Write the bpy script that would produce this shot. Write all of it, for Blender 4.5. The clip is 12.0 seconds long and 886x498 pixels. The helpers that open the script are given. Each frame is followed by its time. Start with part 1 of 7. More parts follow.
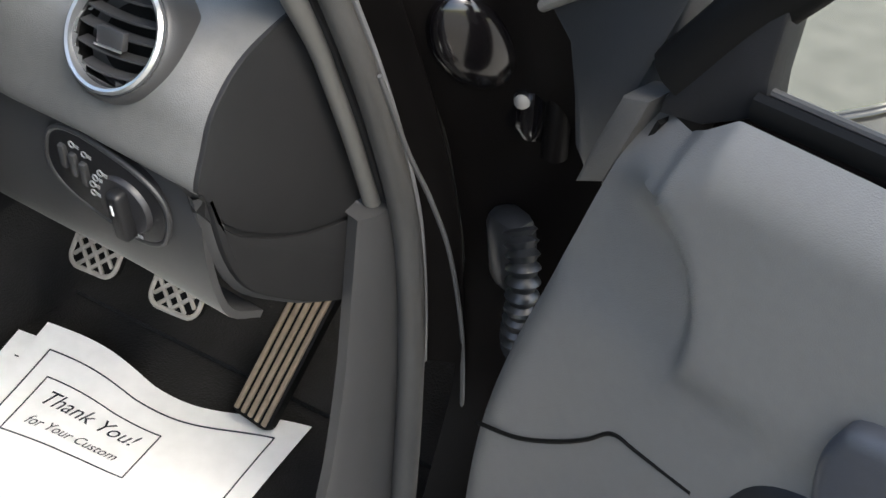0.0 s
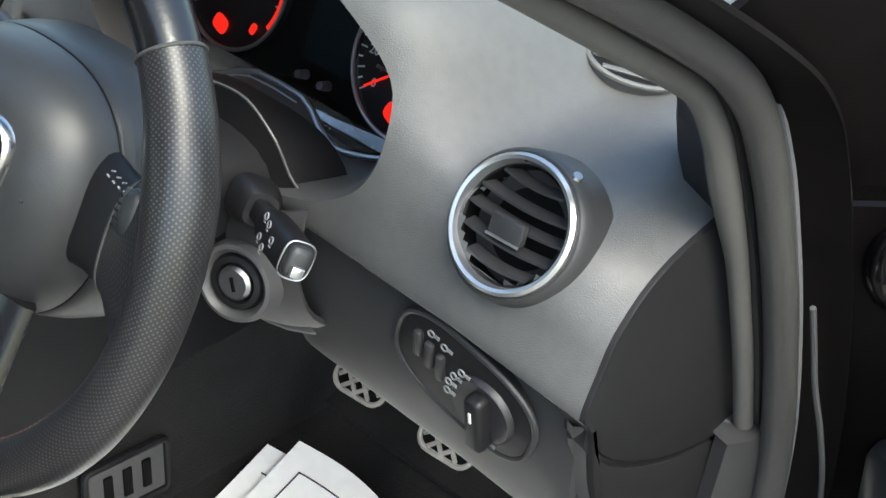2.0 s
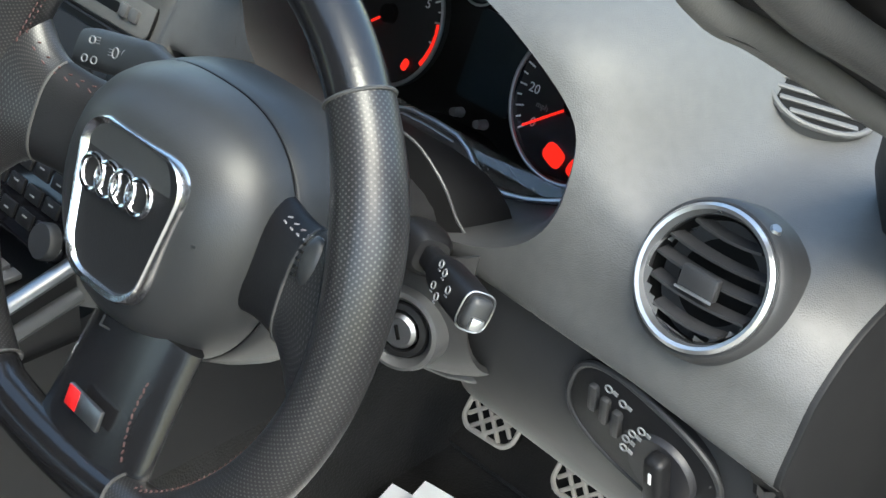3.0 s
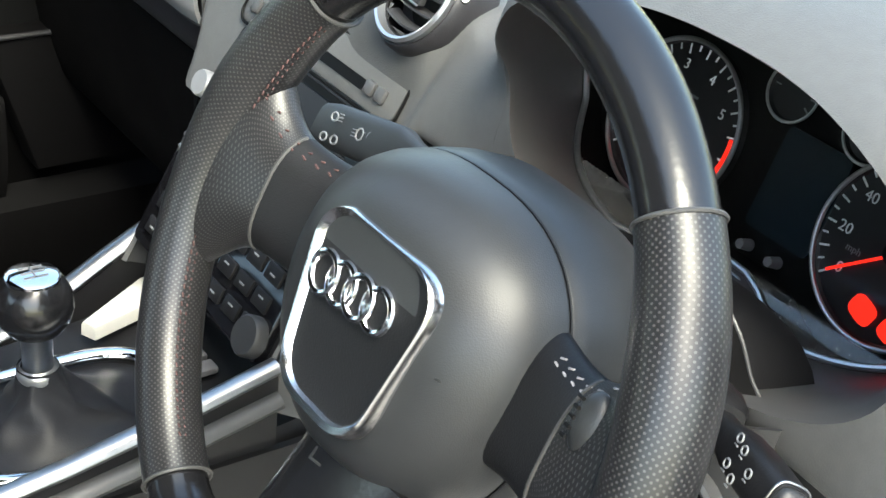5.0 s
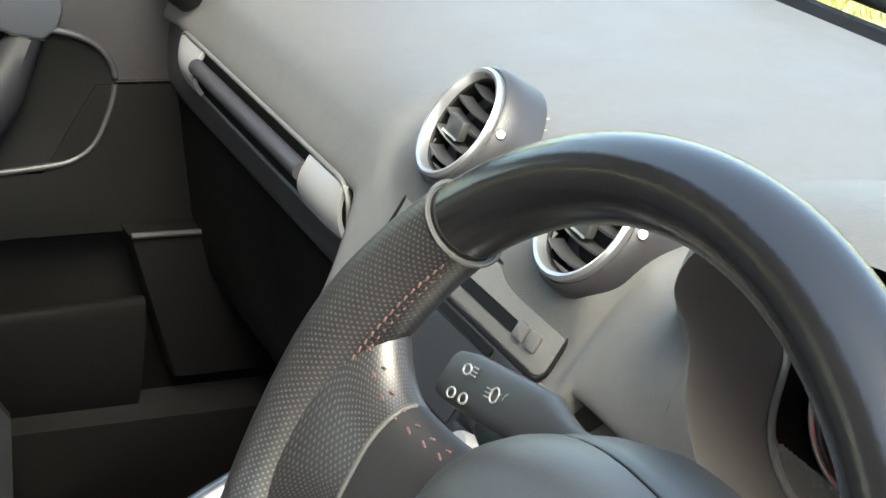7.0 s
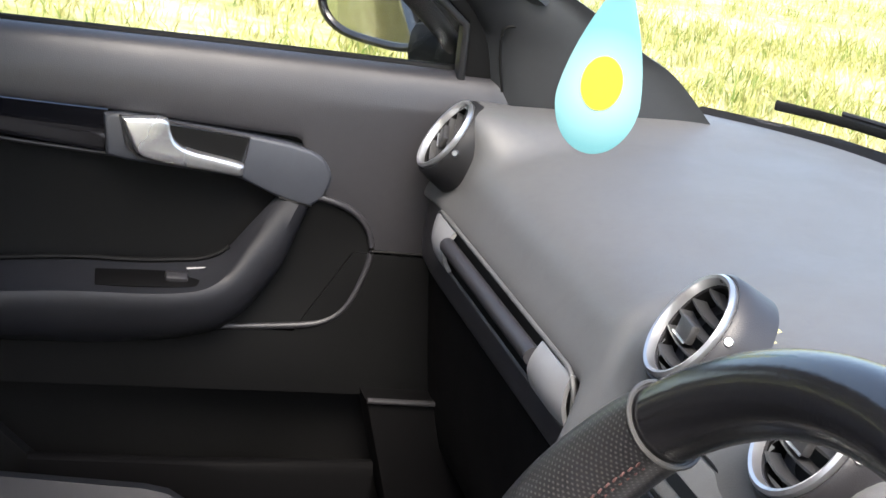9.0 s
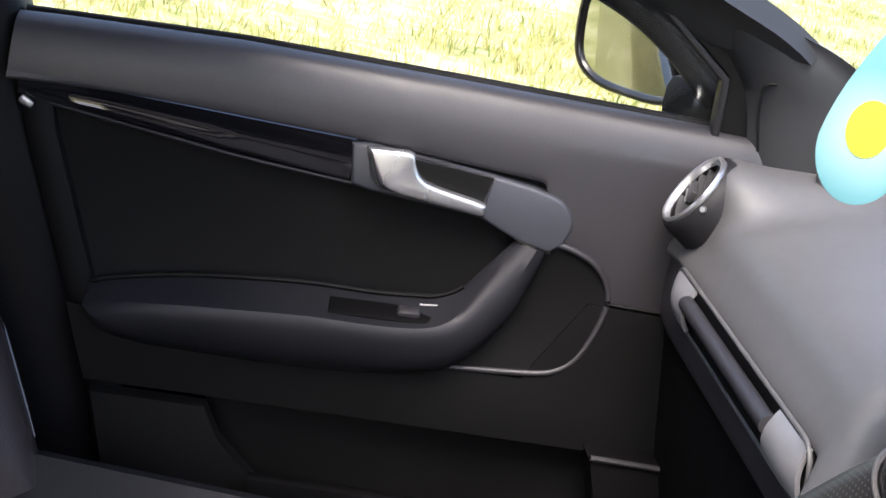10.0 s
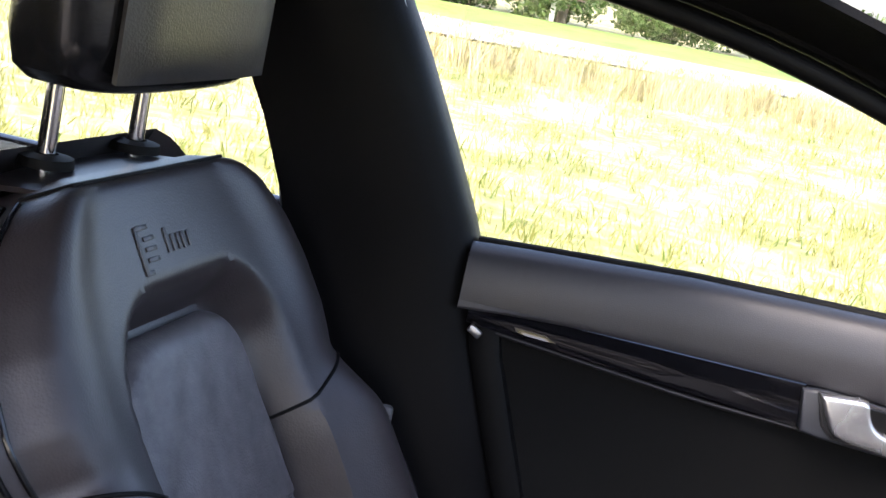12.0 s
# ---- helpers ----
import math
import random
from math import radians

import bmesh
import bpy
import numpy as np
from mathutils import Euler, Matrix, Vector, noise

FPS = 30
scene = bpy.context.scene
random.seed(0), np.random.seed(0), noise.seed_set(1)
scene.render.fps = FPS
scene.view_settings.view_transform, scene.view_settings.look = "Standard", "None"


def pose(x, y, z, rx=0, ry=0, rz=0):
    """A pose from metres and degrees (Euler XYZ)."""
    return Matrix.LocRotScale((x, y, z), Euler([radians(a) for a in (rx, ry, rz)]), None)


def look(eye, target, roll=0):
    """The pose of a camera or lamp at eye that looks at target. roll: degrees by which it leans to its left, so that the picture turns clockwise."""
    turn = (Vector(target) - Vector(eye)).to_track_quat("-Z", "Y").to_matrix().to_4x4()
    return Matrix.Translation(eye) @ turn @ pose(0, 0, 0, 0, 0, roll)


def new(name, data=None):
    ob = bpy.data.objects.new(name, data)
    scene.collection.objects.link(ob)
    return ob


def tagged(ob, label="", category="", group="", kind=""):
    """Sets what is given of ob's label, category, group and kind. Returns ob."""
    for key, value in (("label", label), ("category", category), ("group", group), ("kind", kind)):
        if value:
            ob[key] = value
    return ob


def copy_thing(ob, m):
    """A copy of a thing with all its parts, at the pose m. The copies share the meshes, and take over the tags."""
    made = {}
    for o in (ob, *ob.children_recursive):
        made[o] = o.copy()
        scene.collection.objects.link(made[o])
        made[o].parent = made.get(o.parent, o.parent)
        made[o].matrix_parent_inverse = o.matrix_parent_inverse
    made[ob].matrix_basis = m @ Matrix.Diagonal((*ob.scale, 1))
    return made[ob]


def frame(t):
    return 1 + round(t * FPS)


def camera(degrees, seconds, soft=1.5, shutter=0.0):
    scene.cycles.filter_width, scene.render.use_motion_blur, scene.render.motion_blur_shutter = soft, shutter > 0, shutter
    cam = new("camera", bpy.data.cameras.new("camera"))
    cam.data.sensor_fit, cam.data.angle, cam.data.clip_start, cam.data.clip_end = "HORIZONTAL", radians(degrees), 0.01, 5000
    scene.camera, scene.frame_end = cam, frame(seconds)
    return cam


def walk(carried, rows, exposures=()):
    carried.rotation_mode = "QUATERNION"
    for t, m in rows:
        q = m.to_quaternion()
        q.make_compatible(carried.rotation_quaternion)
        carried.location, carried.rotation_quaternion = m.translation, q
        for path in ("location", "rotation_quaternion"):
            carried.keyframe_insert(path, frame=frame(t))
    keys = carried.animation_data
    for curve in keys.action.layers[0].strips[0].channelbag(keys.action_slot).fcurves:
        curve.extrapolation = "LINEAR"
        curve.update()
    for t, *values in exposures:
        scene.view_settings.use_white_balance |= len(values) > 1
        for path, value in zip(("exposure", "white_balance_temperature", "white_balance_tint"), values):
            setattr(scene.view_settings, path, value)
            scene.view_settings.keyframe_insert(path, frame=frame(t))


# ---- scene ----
cam = camera(33.9, 12.0)
PATH = [
    (0.0, pose(1.228, -0.388, 1.320, 55.03, -2.49, 33.60)),
    (0.5, pose(1.147, -0.366, 1.323, 55.13, -3.72, 36.70)),
    (1.0, pose(1.086, -0.344, 1.323, 55.24, -4.67, 39.59)),
    (1.5, pose(1.031, -0.321, 1.309, 55.55, -4.88, 41.43)),
    (2.0, pose(1.004, -0.334, 1.317, 56.08, -5.09, 42.76)),
    (2.5, pose(0.968, -0.348, 1.320, 56.36, -4.52, 43.82)),
    (3.0, pose(0.939, -0.347, 1.307, 56.69, -4.16, 45.71)),
    (3.2, pose(0.930, -0.349, 1.303, 56.99, -4.19, 46.51)),
    (4.8, pose(0.824, -0.301, 1.239, 59.97, -6.23, 54.46)),
    (5.0, pose(0.810, -0.289, 1.235, 60.02, -6.03, 55.42)),
    (5.5, pose(0.778, -0.269, 1.227, 60.56, -6.01, 57.63)),
    (6.0, pose(0.745, -0.251, 1.220, 61.59, -6.29, 59.59)),
    (6.5, pose(0.721, -0.220, 1.201, 64.27, -6.80, 62.05)),
    (7.0, pose(0.685, -0.181, 1.186, 67.27, -6.81, 64.09)),
    (7.2, pose(0.672, -0.170, 1.181, 68.55, -6.78, 64.67)),
    (8.8, pose(0.710, -0.174, 1.198, 72.85, -8.95, 73.60)),
    (9.0, pose(0.707, -0.173, 1.195, 73.01, -9.43, 75.75)),
    (9.5, pose(0.704, -0.174, 1.186, 73.45, -9.95, 80.60)),
    (10.0, pose(0.684, -0.162, 1.172, 73.62, -11.50, 86.40)),
    (10.5, pose(0.667, -0.186, 1.158, 74.46, -11.65, 90.24)),
    (11.0, pose(0.652, -0.266, 1.152, 75.97, -11.58, 91.89)),
    (11.5, pose(0.643, -0.337, 1.186, 76.56, -11.45, 93.91)),
    (12.0, pose(0.651, -0.325, 1.191, 78.22, -11.46, 97.78)),
]
EXPOSURES = [(0.0, 2.15, 6600, 6), (1.0, 2.0, 6500, 4), (1.5, 2.05, 6400, 3), (2.5, 2.25, 6400, 1), (5.0, 2.75, 6700, 1), (7.2, 3.0, 7200, 3), (8.8, 2.52, 6750, 11), (10.0, 2.45, 6600, 18), (11.0, 2.9, 6650, 19), (11.5, 2.9, 6850, 20), (12.0, 2.6, 6650, 20)]
walk(cam, PATH, EXPOSURES)

# ---------------------------------------------------------------- world, sun
world = bpy.data.worlds.new("sky")
scene.world = world
world.use_nodes = True
wn = world.node_tree
sky = wn.nodes.new("ShaderNodeTexSky")
sky.sky_type, sky.sun_disc = "NISHITA", False
sky.sun_elevation, sky.sun_rotation = radians(53.3), radians(107)
sky.air_density, sky.dust_density, sky.ozone_density = 1.0, 3.0, 1.0
wn.links.new(sky.outputs[0], wn.nodes["Background"].inputs[0])
wn.nodes["Background"].inputs[1].default_value = 0.15
sun = new("sun", bpy.data.lights.new("sun", "SUN"))
sun.data.energy, sun.data.angle, sun.data.color = 1.1, radians(30), (1.0, 0.95, 0.88)
sun.matrix_world = look((5.0, -1.5, 7.0), (0, 0, 0))

# ---------------------------------------------------------------- materials


def material(name, color, rough=0.5, metal=0.0, vary=0.15, scale=30.0, bump=0.0, bump_scale=900.0, spec=0.5, coat=0.0, sheen=0.0):
    """A principled surface: two scales of colour variation, fine relief, uneven gloss."""
    m = bpy.data.materials.new(name)
    m.use_nodes = True
    nt = m.node_tree
    p = nt.nodes["Principled BSDF"]
    tc = nt.nodes.new("ShaderNodeTexCoord")
    big = nt.nodes.new("ShaderNodeTexNoise")
    big.inputs["Scale"].default_value, big.inputs["Detail"].default_value = scale * 0.25, 3
    small = nt.nodes.new("ShaderNodeTexNoise")
    small.inputs["Scale"].default_value, small.inputs["Detail"].default_value = scale * 4, 5
    for n in (big, small):
        nt.links.new(tc.outputs["Object"], n.inputs["Vector"])
    add = nt.nodes.new("ShaderNodeMath")
    nt.links.new(big.outputs[0], add.inputs[0]), nt.links.new(small.outputs[0], add.inputs[1])
    ramp = nt.nodes.new("ShaderNodeMapRange")
    ramp.inputs[1].default_value, ramp.inputs[2].default_value = 0.6, 1.4
    ramp.inputs[3].default_value, ramp.inputs[4].default_value = 1 - vary, 1 + vary
    nt.links.new(add.outputs[0], ramp.inputs[0])
    mix = nt.nodes.new("ShaderNodeVectorMath")
    mix.operation = "SCALE"
    mix.inputs[0].default_value = color
    nt.links.new(ramp.outputs[0], mix.inputs["Scale"])
    nt.links.new(mix.outputs[0], p.inputs["Base Color"])
    rr = nt.nodes.new("ShaderNodeMapRange")
    rr.inputs[1].default_value, rr.inputs[2].default_value = 0.3, 0.7
    rr.inputs[3].default_value, rr.inputs[4].default_value = max(0.02, rough * 0.85), min(1, rough * 1.15)
    nt.links.new(big.outputs[0], rr.inputs[0])
    nt.links.new(rr.outputs[0], p.inputs["Roughness"])
    p.inputs["Metallic"].default_value = metal
    p.inputs["Specular IOR Level"].default_value = spec
    p.inputs["Coat Weight"].default_value = coat
    p.inputs["Coat Roughness"].default_value = 0.06
    p.inputs["Sheen Weight"].default_value = sheen
    if bump:
        v = nt.nodes.new("ShaderNodeTexVoronoi")
        v.inputs["Scale"].default_value = bump_scale
        nt.links.new(tc.outputs["Object"], v.inputs["Vector"])
        b = nt.nodes.new("ShaderNodeBump")
        b.inputs["Strength"].default_value, b.inputs["Distance"].default_value = bump, 0.0006
        nt.links.new(v.outputs[0], b.inputs["Height"])
        nt.links.new(b.outputs[0], p.inputs["Normal"])
    return m


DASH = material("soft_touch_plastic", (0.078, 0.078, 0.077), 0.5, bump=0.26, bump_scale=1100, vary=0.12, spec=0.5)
DARK = material("dark_plastic", (0.0085, 0.0085, 0.0095), 0.48, bump=0.15, bump_scale=1100, spec=0.3)
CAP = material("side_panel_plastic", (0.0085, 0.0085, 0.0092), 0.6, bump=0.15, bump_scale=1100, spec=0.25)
# Near-black base: cabin shade on the passenger door insert is put into the colour.
DINS = material("shade_dark_insert_vinyl", (0.0032, 0.0033, 0.0034), 0.65, bump=0.12, bump_scale=1100, spec=0.12)
# Darker than DASH: shade below the dashboard lip is put into this colour.
KNEE = material("shade_dark_dash_plastic", (0.027, 0.027, 0.028), 0.5, bump=0.13, bump_scale=1100, vary=0.08)
INSERT = material("black_insert", (0.0022, 0.0021, 0.0023), 0.75, bump=0.12, bump_scale=1100, spec=0.08)
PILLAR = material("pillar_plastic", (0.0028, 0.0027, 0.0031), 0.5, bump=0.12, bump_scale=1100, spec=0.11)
# Much darker than TRIMG: the closed door's shade is put into this base.
DOORP = material("shade_dark_door_plastic", (0.020, 0.0195, 0.022), 0.44, bump=0.2, bump_scale=1100, vary=0.1)
BLACK = material("matt_black", (0.0025, 0.0025, 0.0025), 0.6, spec=0.15)
GREYP = material("grey_plastic", (0.060, 0.060, 0.061), 0.45, bump=0.13, bump_scale=1100, vary=0.08)
PANEL = material("grey_panel_plastic", (0.12, 0.12, 0.125), 0.4, vary=0.06)
GLOSS = material("piano_black", (0.004, 0.004, 0.005), 0.08, spec=0.4, coat=0.4, vary=0.05)
SHUT = material("black_underpaint", (0.0025, 0.002, 0.002), 0.5, spec=0.08, vary=0.3, scale=8)
PAINT = material("black_car_paint", (0.004, 0.0035, 0.004), 0.17, spec=0.4, coat=0.5, vary=0.3, scale=8)
SILVER = material("satin_silver", (0.50, 0.51, 0.52), 0.30, metal=0.9, vary=0.05)
BRIGHT = material("polished_silver", (0.78, 0.78, 0.79), 0.2, metal=1.0, vary=0.03)
CHROME = material("chrome", (0.8, 0.8, 0.81), 0.08, metal=1.0, vary=0.03)
ALU = material("brushed_aluminium", (0.34, 0.345, 0.355), 0.36, metal=1.0, vary=0.08, scale=80)
RUBBER = material("seal_rubber", (0.043, 0.042, 0.041), 0.5, bump=0.2, vary=0.12)
SEALEDGE = material("seal_edge_strip", (0.074, 0.072, 0.068), 0.5, bump=0.15, bump_scale=1100, vary=0.1)
SATIN = material("satin_silver_paint", (0.28, 0.283, 0.29), 0.38, metal=0.45, vary=0.05)
# Paler than the headrest's sides: light on its front is put into this grey.
PADL = material("lit_grey_leather", (0.045, 0.043, 0.045), 0.4, bump=0.3, bump_scale=520, vary=0.2, scale=18)
BLUEP = material("blue_grey_plastic", (0.030, 0.033, 0.040), 0.42, bump=0.12, bump_scale=1100, vary=0.1)
DARKB = material("pillar_foot_plastic", (0.020, 0.022, 0.024), 0.5, bump=0.15, bump_scale=1100, vary=0.08, spec=0.3)
NAVY = material("navy_black_plastic", (0.0125, 0.0145, 0.0175), 0.4, bump=0.12, bump_scale=1100, vary=0.1)
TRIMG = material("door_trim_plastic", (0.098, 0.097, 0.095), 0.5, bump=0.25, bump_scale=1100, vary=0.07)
HUBP = material("hub_plastic", (0.022, 0.023, 0.024), 0.45, bump=0.10, bump_scale=1300, vary=0.08)
ARML = material("armrest_leather", (0.0115, 0.012, 0.0145), 0.5, bump=0.15, bump_scale=900, vary=0.15, spec=0.25)
WIRING = material("boot_rubber", (0.012, 0.013, 0.015), 0.35, vary=0.15)
GRAVEL = material("pale_gravel", (0.22, 0.205, 0.18), 0.95, bump=0.8, bump_scale=55, scale=3, vary=0.3)
CARPET = material("black_carpet", (0.006, 0.0055, 0.005), 0.95, bump=1.0, bump_scale=400, vary=0.35, scale=60, sheen=0.05)
LEATHER = material("black_leather", (0.034, 0.028, 0.029), 0.36, bump=0.25, bump_scale=520, vary=0.2, scale=18)
# Worn leather, paled further to stand in for light from the open door.
WORN = material("worn_lit_leather", (0.100, 0.090, 0.092), 0.38, bump=0.35, bump_scale=480, vary=0.45, scale=22)
SMOOTHL = material("smooth_black_leather", (0.008, 0.008, 0.009), 0.2, spec=0.6, bump=0.08, bump_scale=500, vary=0.15)
PAPER = material("white_paper", (0.92, 0.92, 0.89), 0.85, vary=0.06, scale=14)
INK = material("dark_blue_ink", (0.03, 0.035, 0.05), 0.8)
PALEBLUE = material("pale_blue_print", (0.55, 0.64, 0.70), 0.85, vary=0.15)
PEDAL = material("pedal_rubber", (0.3, 0.28, 0.25), 0.6, vary=0.25, bump=0.2)
ACCEL = material("worn_accelerator_rubber", (0.22, 0.17, 0.12), 0.6, vary=0.35)
RED = material("red_enamel", (0.45, 0.01, 0.012), 0.35)
REDTHREAD = material("red_thread", (0.065, 0.032, 0.03), 0.8)
GREYTHREAD = material("grey_thread", (0.28, 0.26, 0.26), 0.8)
WHITE = material("white_marking", (0.75, 0.75, 0.75), 0.6, vary=0.03)
ICON = material("grey_marking", (0.20, 0.205, 0.21), 0.6, vary=0.05)
YELLOW = material("yellow_print", (0.60, 0.50, 0.01), 0.6, vary=0.08)
CREAM = material("cream_plastic", (0.5, 0.49, 0.45), 0.5, vary=0.06)
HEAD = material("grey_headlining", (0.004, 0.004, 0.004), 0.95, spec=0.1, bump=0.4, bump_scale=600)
DIAL = material("black_dial", (0.008, 0.008, 0.009), 0.5, vary=0.1)
SCREEN = material("dark_display", (0.008, 0.014, 0.018), 0.35, vary=0.05, spec=0.12)
ASPHALT = material("pale_road", (0.27, 0.26, 0.26), 0.9, bump=0.4, bump_scale=60, scale=0.5, vary=0.2)


def glow(name, color, power):
    m = bpy.data.materials.new(name)
    m.use_nodes = True
    p = m.node_tree.nodes["Principled BSDF"]
    p.inputs["Base Color"].default_value = (*color, 1)
    p.inputs["Emission Color"].default_value = (*color, 1)
    p.inputs["Emission Strength"].default_value = power
    return m


REDLAMP = glow("red_warning_lamp", (1.0, 0.02, 0.01), 0.2)


def glass(name, tint, rough=0.0, gloss=0.045):
    m = bpy.data.materials.new(name)
    m.use_nodes = True
    nt = m.node_tree
    nt.nodes.remove(nt.nodes["Principled BSDF"])
    tr, gl, mx = (nt.nodes.new("ShaderNode" + k) for k in ("BsdfTransparent", "BsdfGlossy", "MixShader"))
    tr.inputs[0].default_value = (*tint, 1)
    gl.inputs["Roughness"].default_value = rough
    mx.inputs[0].default_value = gloss
    nt.links.new(tr.outputs[0], mx.inputs[1]), nt.links.new(gl.outputs[0], mx.inputs[2])
    nt.links.new(mx.outputs[0], nt.nodes["Material Output"].inputs[0])
    return m


GLASS = glass("window_glass", (0.93, 0.95, 0.94), 0.0, 0.03)
DROP = material("aqua_drop_card", (0.12, 0.42, 0.47), 0.6, vary=0.08)
dn = DROP.node_tree
d_tc, d_len, d_map, d_mix = dn.nodes.new("ShaderNodeTexCoord"), dn.nodes.new("ShaderNodeVectorMath"), dn.nodes.new("ShaderNodeMapRange"), dn.nodes.new("ShaderNodeMix")
d_len.operation, d_mix.data_type = "LENGTH", "RGBA"
dn.links.new(d_tc.outputs["Object"], d_len.inputs[0])
dn.links.new(d_len.outputs["Value"], d_map.inputs[0])
d_map.inputs[1].default_value, d_map.inputs[2].default_value = 0.010, 0.030
dn.links.new(d_map.outputs[0], d_mix.inputs["Factor"])
d_mix.inputs["A"].default_value, d_mix.inputs["B"].default_value = (0.21, 0.36, 0.36, 1), (0.085, 0.25, 0.28, 1)
dn.links.new(d_mix.outputs["Result"], dn.nodes["Principled BSDF"].inputs["Base Color"])
DIALCLEAR = glass("dial_lens_face", (0.95, 0.95, 0.95), 0.03, 0.012)
DIALGLASS = glass("dial_lens", (0.95, 0.95, 0.95), 0.03)
gn = DIALGLASS.node_tree
g_fres, g_tc, g_noise, g_ramp, g_mix, g_dust_glare = (gn.nodes.new("ShaderNode" + k) for k in ("Fresnel", "TexCoord", "TexNoise", "MapRange", "MixShader", "BsdfDiffuse"))
g_fres.inputs["IOR"].default_value = 1.55
g_out = gn.nodes["Material Output"].inputs[0]
g_clear = g_out.links[0].from_node
gn.links.new(g_fres.outputs[0], g_clear.inputs[0])
gn.links.new(g_tc.outputs["Object"], g_noise.inputs["Vector"])
g_noise.inputs["Scale"].default_value, g_noise.inputs["Detail"].default_value = 420, 6
# Specks are dust; the even 0.10 film imitates sky glare on the lens foot.
g_ramp.inputs[1].default_value, g_ramp.inputs[2].default_value, g_ramp.inputs[3].default_value, g_ramp.inputs[4].default_value = 0.54, 0.68, 0.10, 0.55
gn.links.new(g_noise.outputs[0], g_ramp.inputs[0]), gn.links.new(g_ramp.outputs[0], g_mix.inputs[0])
g_dust_glare.inputs[0].default_value = (0.30, 0.30, 0.28, 1)
gn.links.new(g_clear.outputs[0], g_mix.inputs[1]), gn.links.new(g_dust_glare.outputs[0], g_mix.inputs[2])
gn.links.new(g_mix.outputs[0], g_out)
MIRROR = material("mirror_glass", (0.50, 0.51, 0.48), 0.01, metal=1.0, vary=0.0)


def perforated(name):
    """Black leather with a staggered grid of pale punched dots, laid out on the mesh's own uv in units of one dot."""
    m = material(name, (0.010, 0.010, 0.011), 0.33, bump=0.0, vary=0.25)
    nt = m.node_tree
    p = nt.nodes["Principled BSDF"]
    uv = nt.nodes.new("ShaderNodeUVMap")
    sep = nt.nodes.new("ShaderNodeSeparateXYZ")
    nt.links.new(uv.outputs[0], sep.inputs[0])

    def node(op, a, b=None):
        k = nt.nodes.new("ShaderNodeMath")
        k.operation = op
        for i, v in enumerate((a, b)):
            if v is None:
                continue
            if isinstance(v, (int, float)):
                k.inputs[i].default_value = v
            else:
                nt.links.new(v, k.inputs[i])
        return k.outputs[0]

    def dots(du, dv):
        fu = node("SUBTRACT", node("FRACT", node("ADD", sep.outputs[0], du)), 0.5)
        fv = node("SUBTRACT", node("FRACT", node("ADD", sep.outputs[1], dv)), 0.5)
        d = node("SQRT", node("ADD", node("MULTIPLY", fu, fu), node("MULTIPLY", fv, fv)))
        return node("LESS_THAN", d, 0.17)

    hole = node("MAXIMUM", dots(0, 0), dots(0.5, 0.5))
    mix = nt.nodes.new("ShaderNodeMix")
    mix.data_type = "RGBA"
    nt.links.new(hole, mix.inputs["Factor"])
    base = p.inputs["Base Color"].links[0].from_socket
    nt.links.new(base, mix.inputs["A"])
    mix.inputs["B"].default_value = (0.052, 0.051, 0.050, 1)
    nt.links.new(mix.outputs["Result"], p.inputs["Base Color"])
    b = nt.nodes.new("ShaderNodeBump")
    b.inputs["Strength"].default_value, b.inputs["Distance"].default_value = 0.4, 0.0004
    b.invert = True
    nt.links.new(hole, b.inputs["Height"])
    nt.links.new(b.outputs[0], p.inputs["Normal"])
    return m


PERF = perforated("perforated_leather")


def grass_material(name, cols, scale):
    m = bpy.data.materials.new(name)
    m.use_nodes = True
    nt = m.node_tree
    p = nt.nodes["Principled BSDF"]
    tc, no, n2, rp, geo = (nt.nodes.new("ShaderNode" + k) for k in ("TexCoord", "TexNoise", "TexNoise", "ValToRGB", "NewGeometry"))
    no.inputs["Scale"].default_value, no.inputs["Detail"].default_value = scale, 4
    n2.inputs["Scale"].default_value, n2.inputs["Detail"].default_value = scale * 9, 4
    nt.links.new(tc.outputs["Object"], no.inputs[0]), nt.links.new(tc.outputs["Object"], n2.inputs[0])
    a = nt.nodes.new("ShaderNodeMath")
    nt.links.new(no.outputs[0], a.inputs[0]), nt.links.new(n2.outputs[0], a.inputs[1])
    b = nt.nodes.new("ShaderNodeMath")
    b.operation = "MULTIPLY_ADD"
    b.inputs[1].default_value = 0.35
    nt.links.new(geo.outputs["Random Per Island"], b.inputs[0]), nt.links.new(a.outputs[0], b.inputs[2])
    mr = nt.nodes.new("ShaderNodeMapRange")
    mr.inputs[1].default_value, mr.inputs[2].default_value = 0.86, 1.42
    nt.links.new(b.outputs[0], mr.inputs[0]), nt.links.new(mr.outputs[0], rp.inputs[0])
    e = rp.color_ramp.elements
    e[0].color, e[1].color = (*cols[0], 1), (*cols[-1], 1)
    for i, c in enumerate(cols[1:-1]):
        k = e.new((i + 1) / (len(cols) - 1))
        k.color = (*c, 1)
    nt.links.new(rp.outputs[0], p.inputs["Base Color"])
    p.inputs["Roughness"].default_value = 0.7
    p.inputs["Specular IOR Level"].default_value = 0.2
    return m


GRASS = grass_material("meadow_grass", ((0.12, 0.15, 0.035), (0.27, 0.265, 0.09), (0.49, 0.45, 0.25)), 0.9)
BLADES = grass_material("grass_blades", ((0.10, 0.15, 0.028), (0.29, 0.285, 0.09), (0.52, 0.46, 0.25)), 0.9)
VERGE = grass_material("green_verge", ((0.10, 0.18, 0.03), (0.16, 0.26, 0.05), (0.22, 0.30, 0.08)), 0.9)
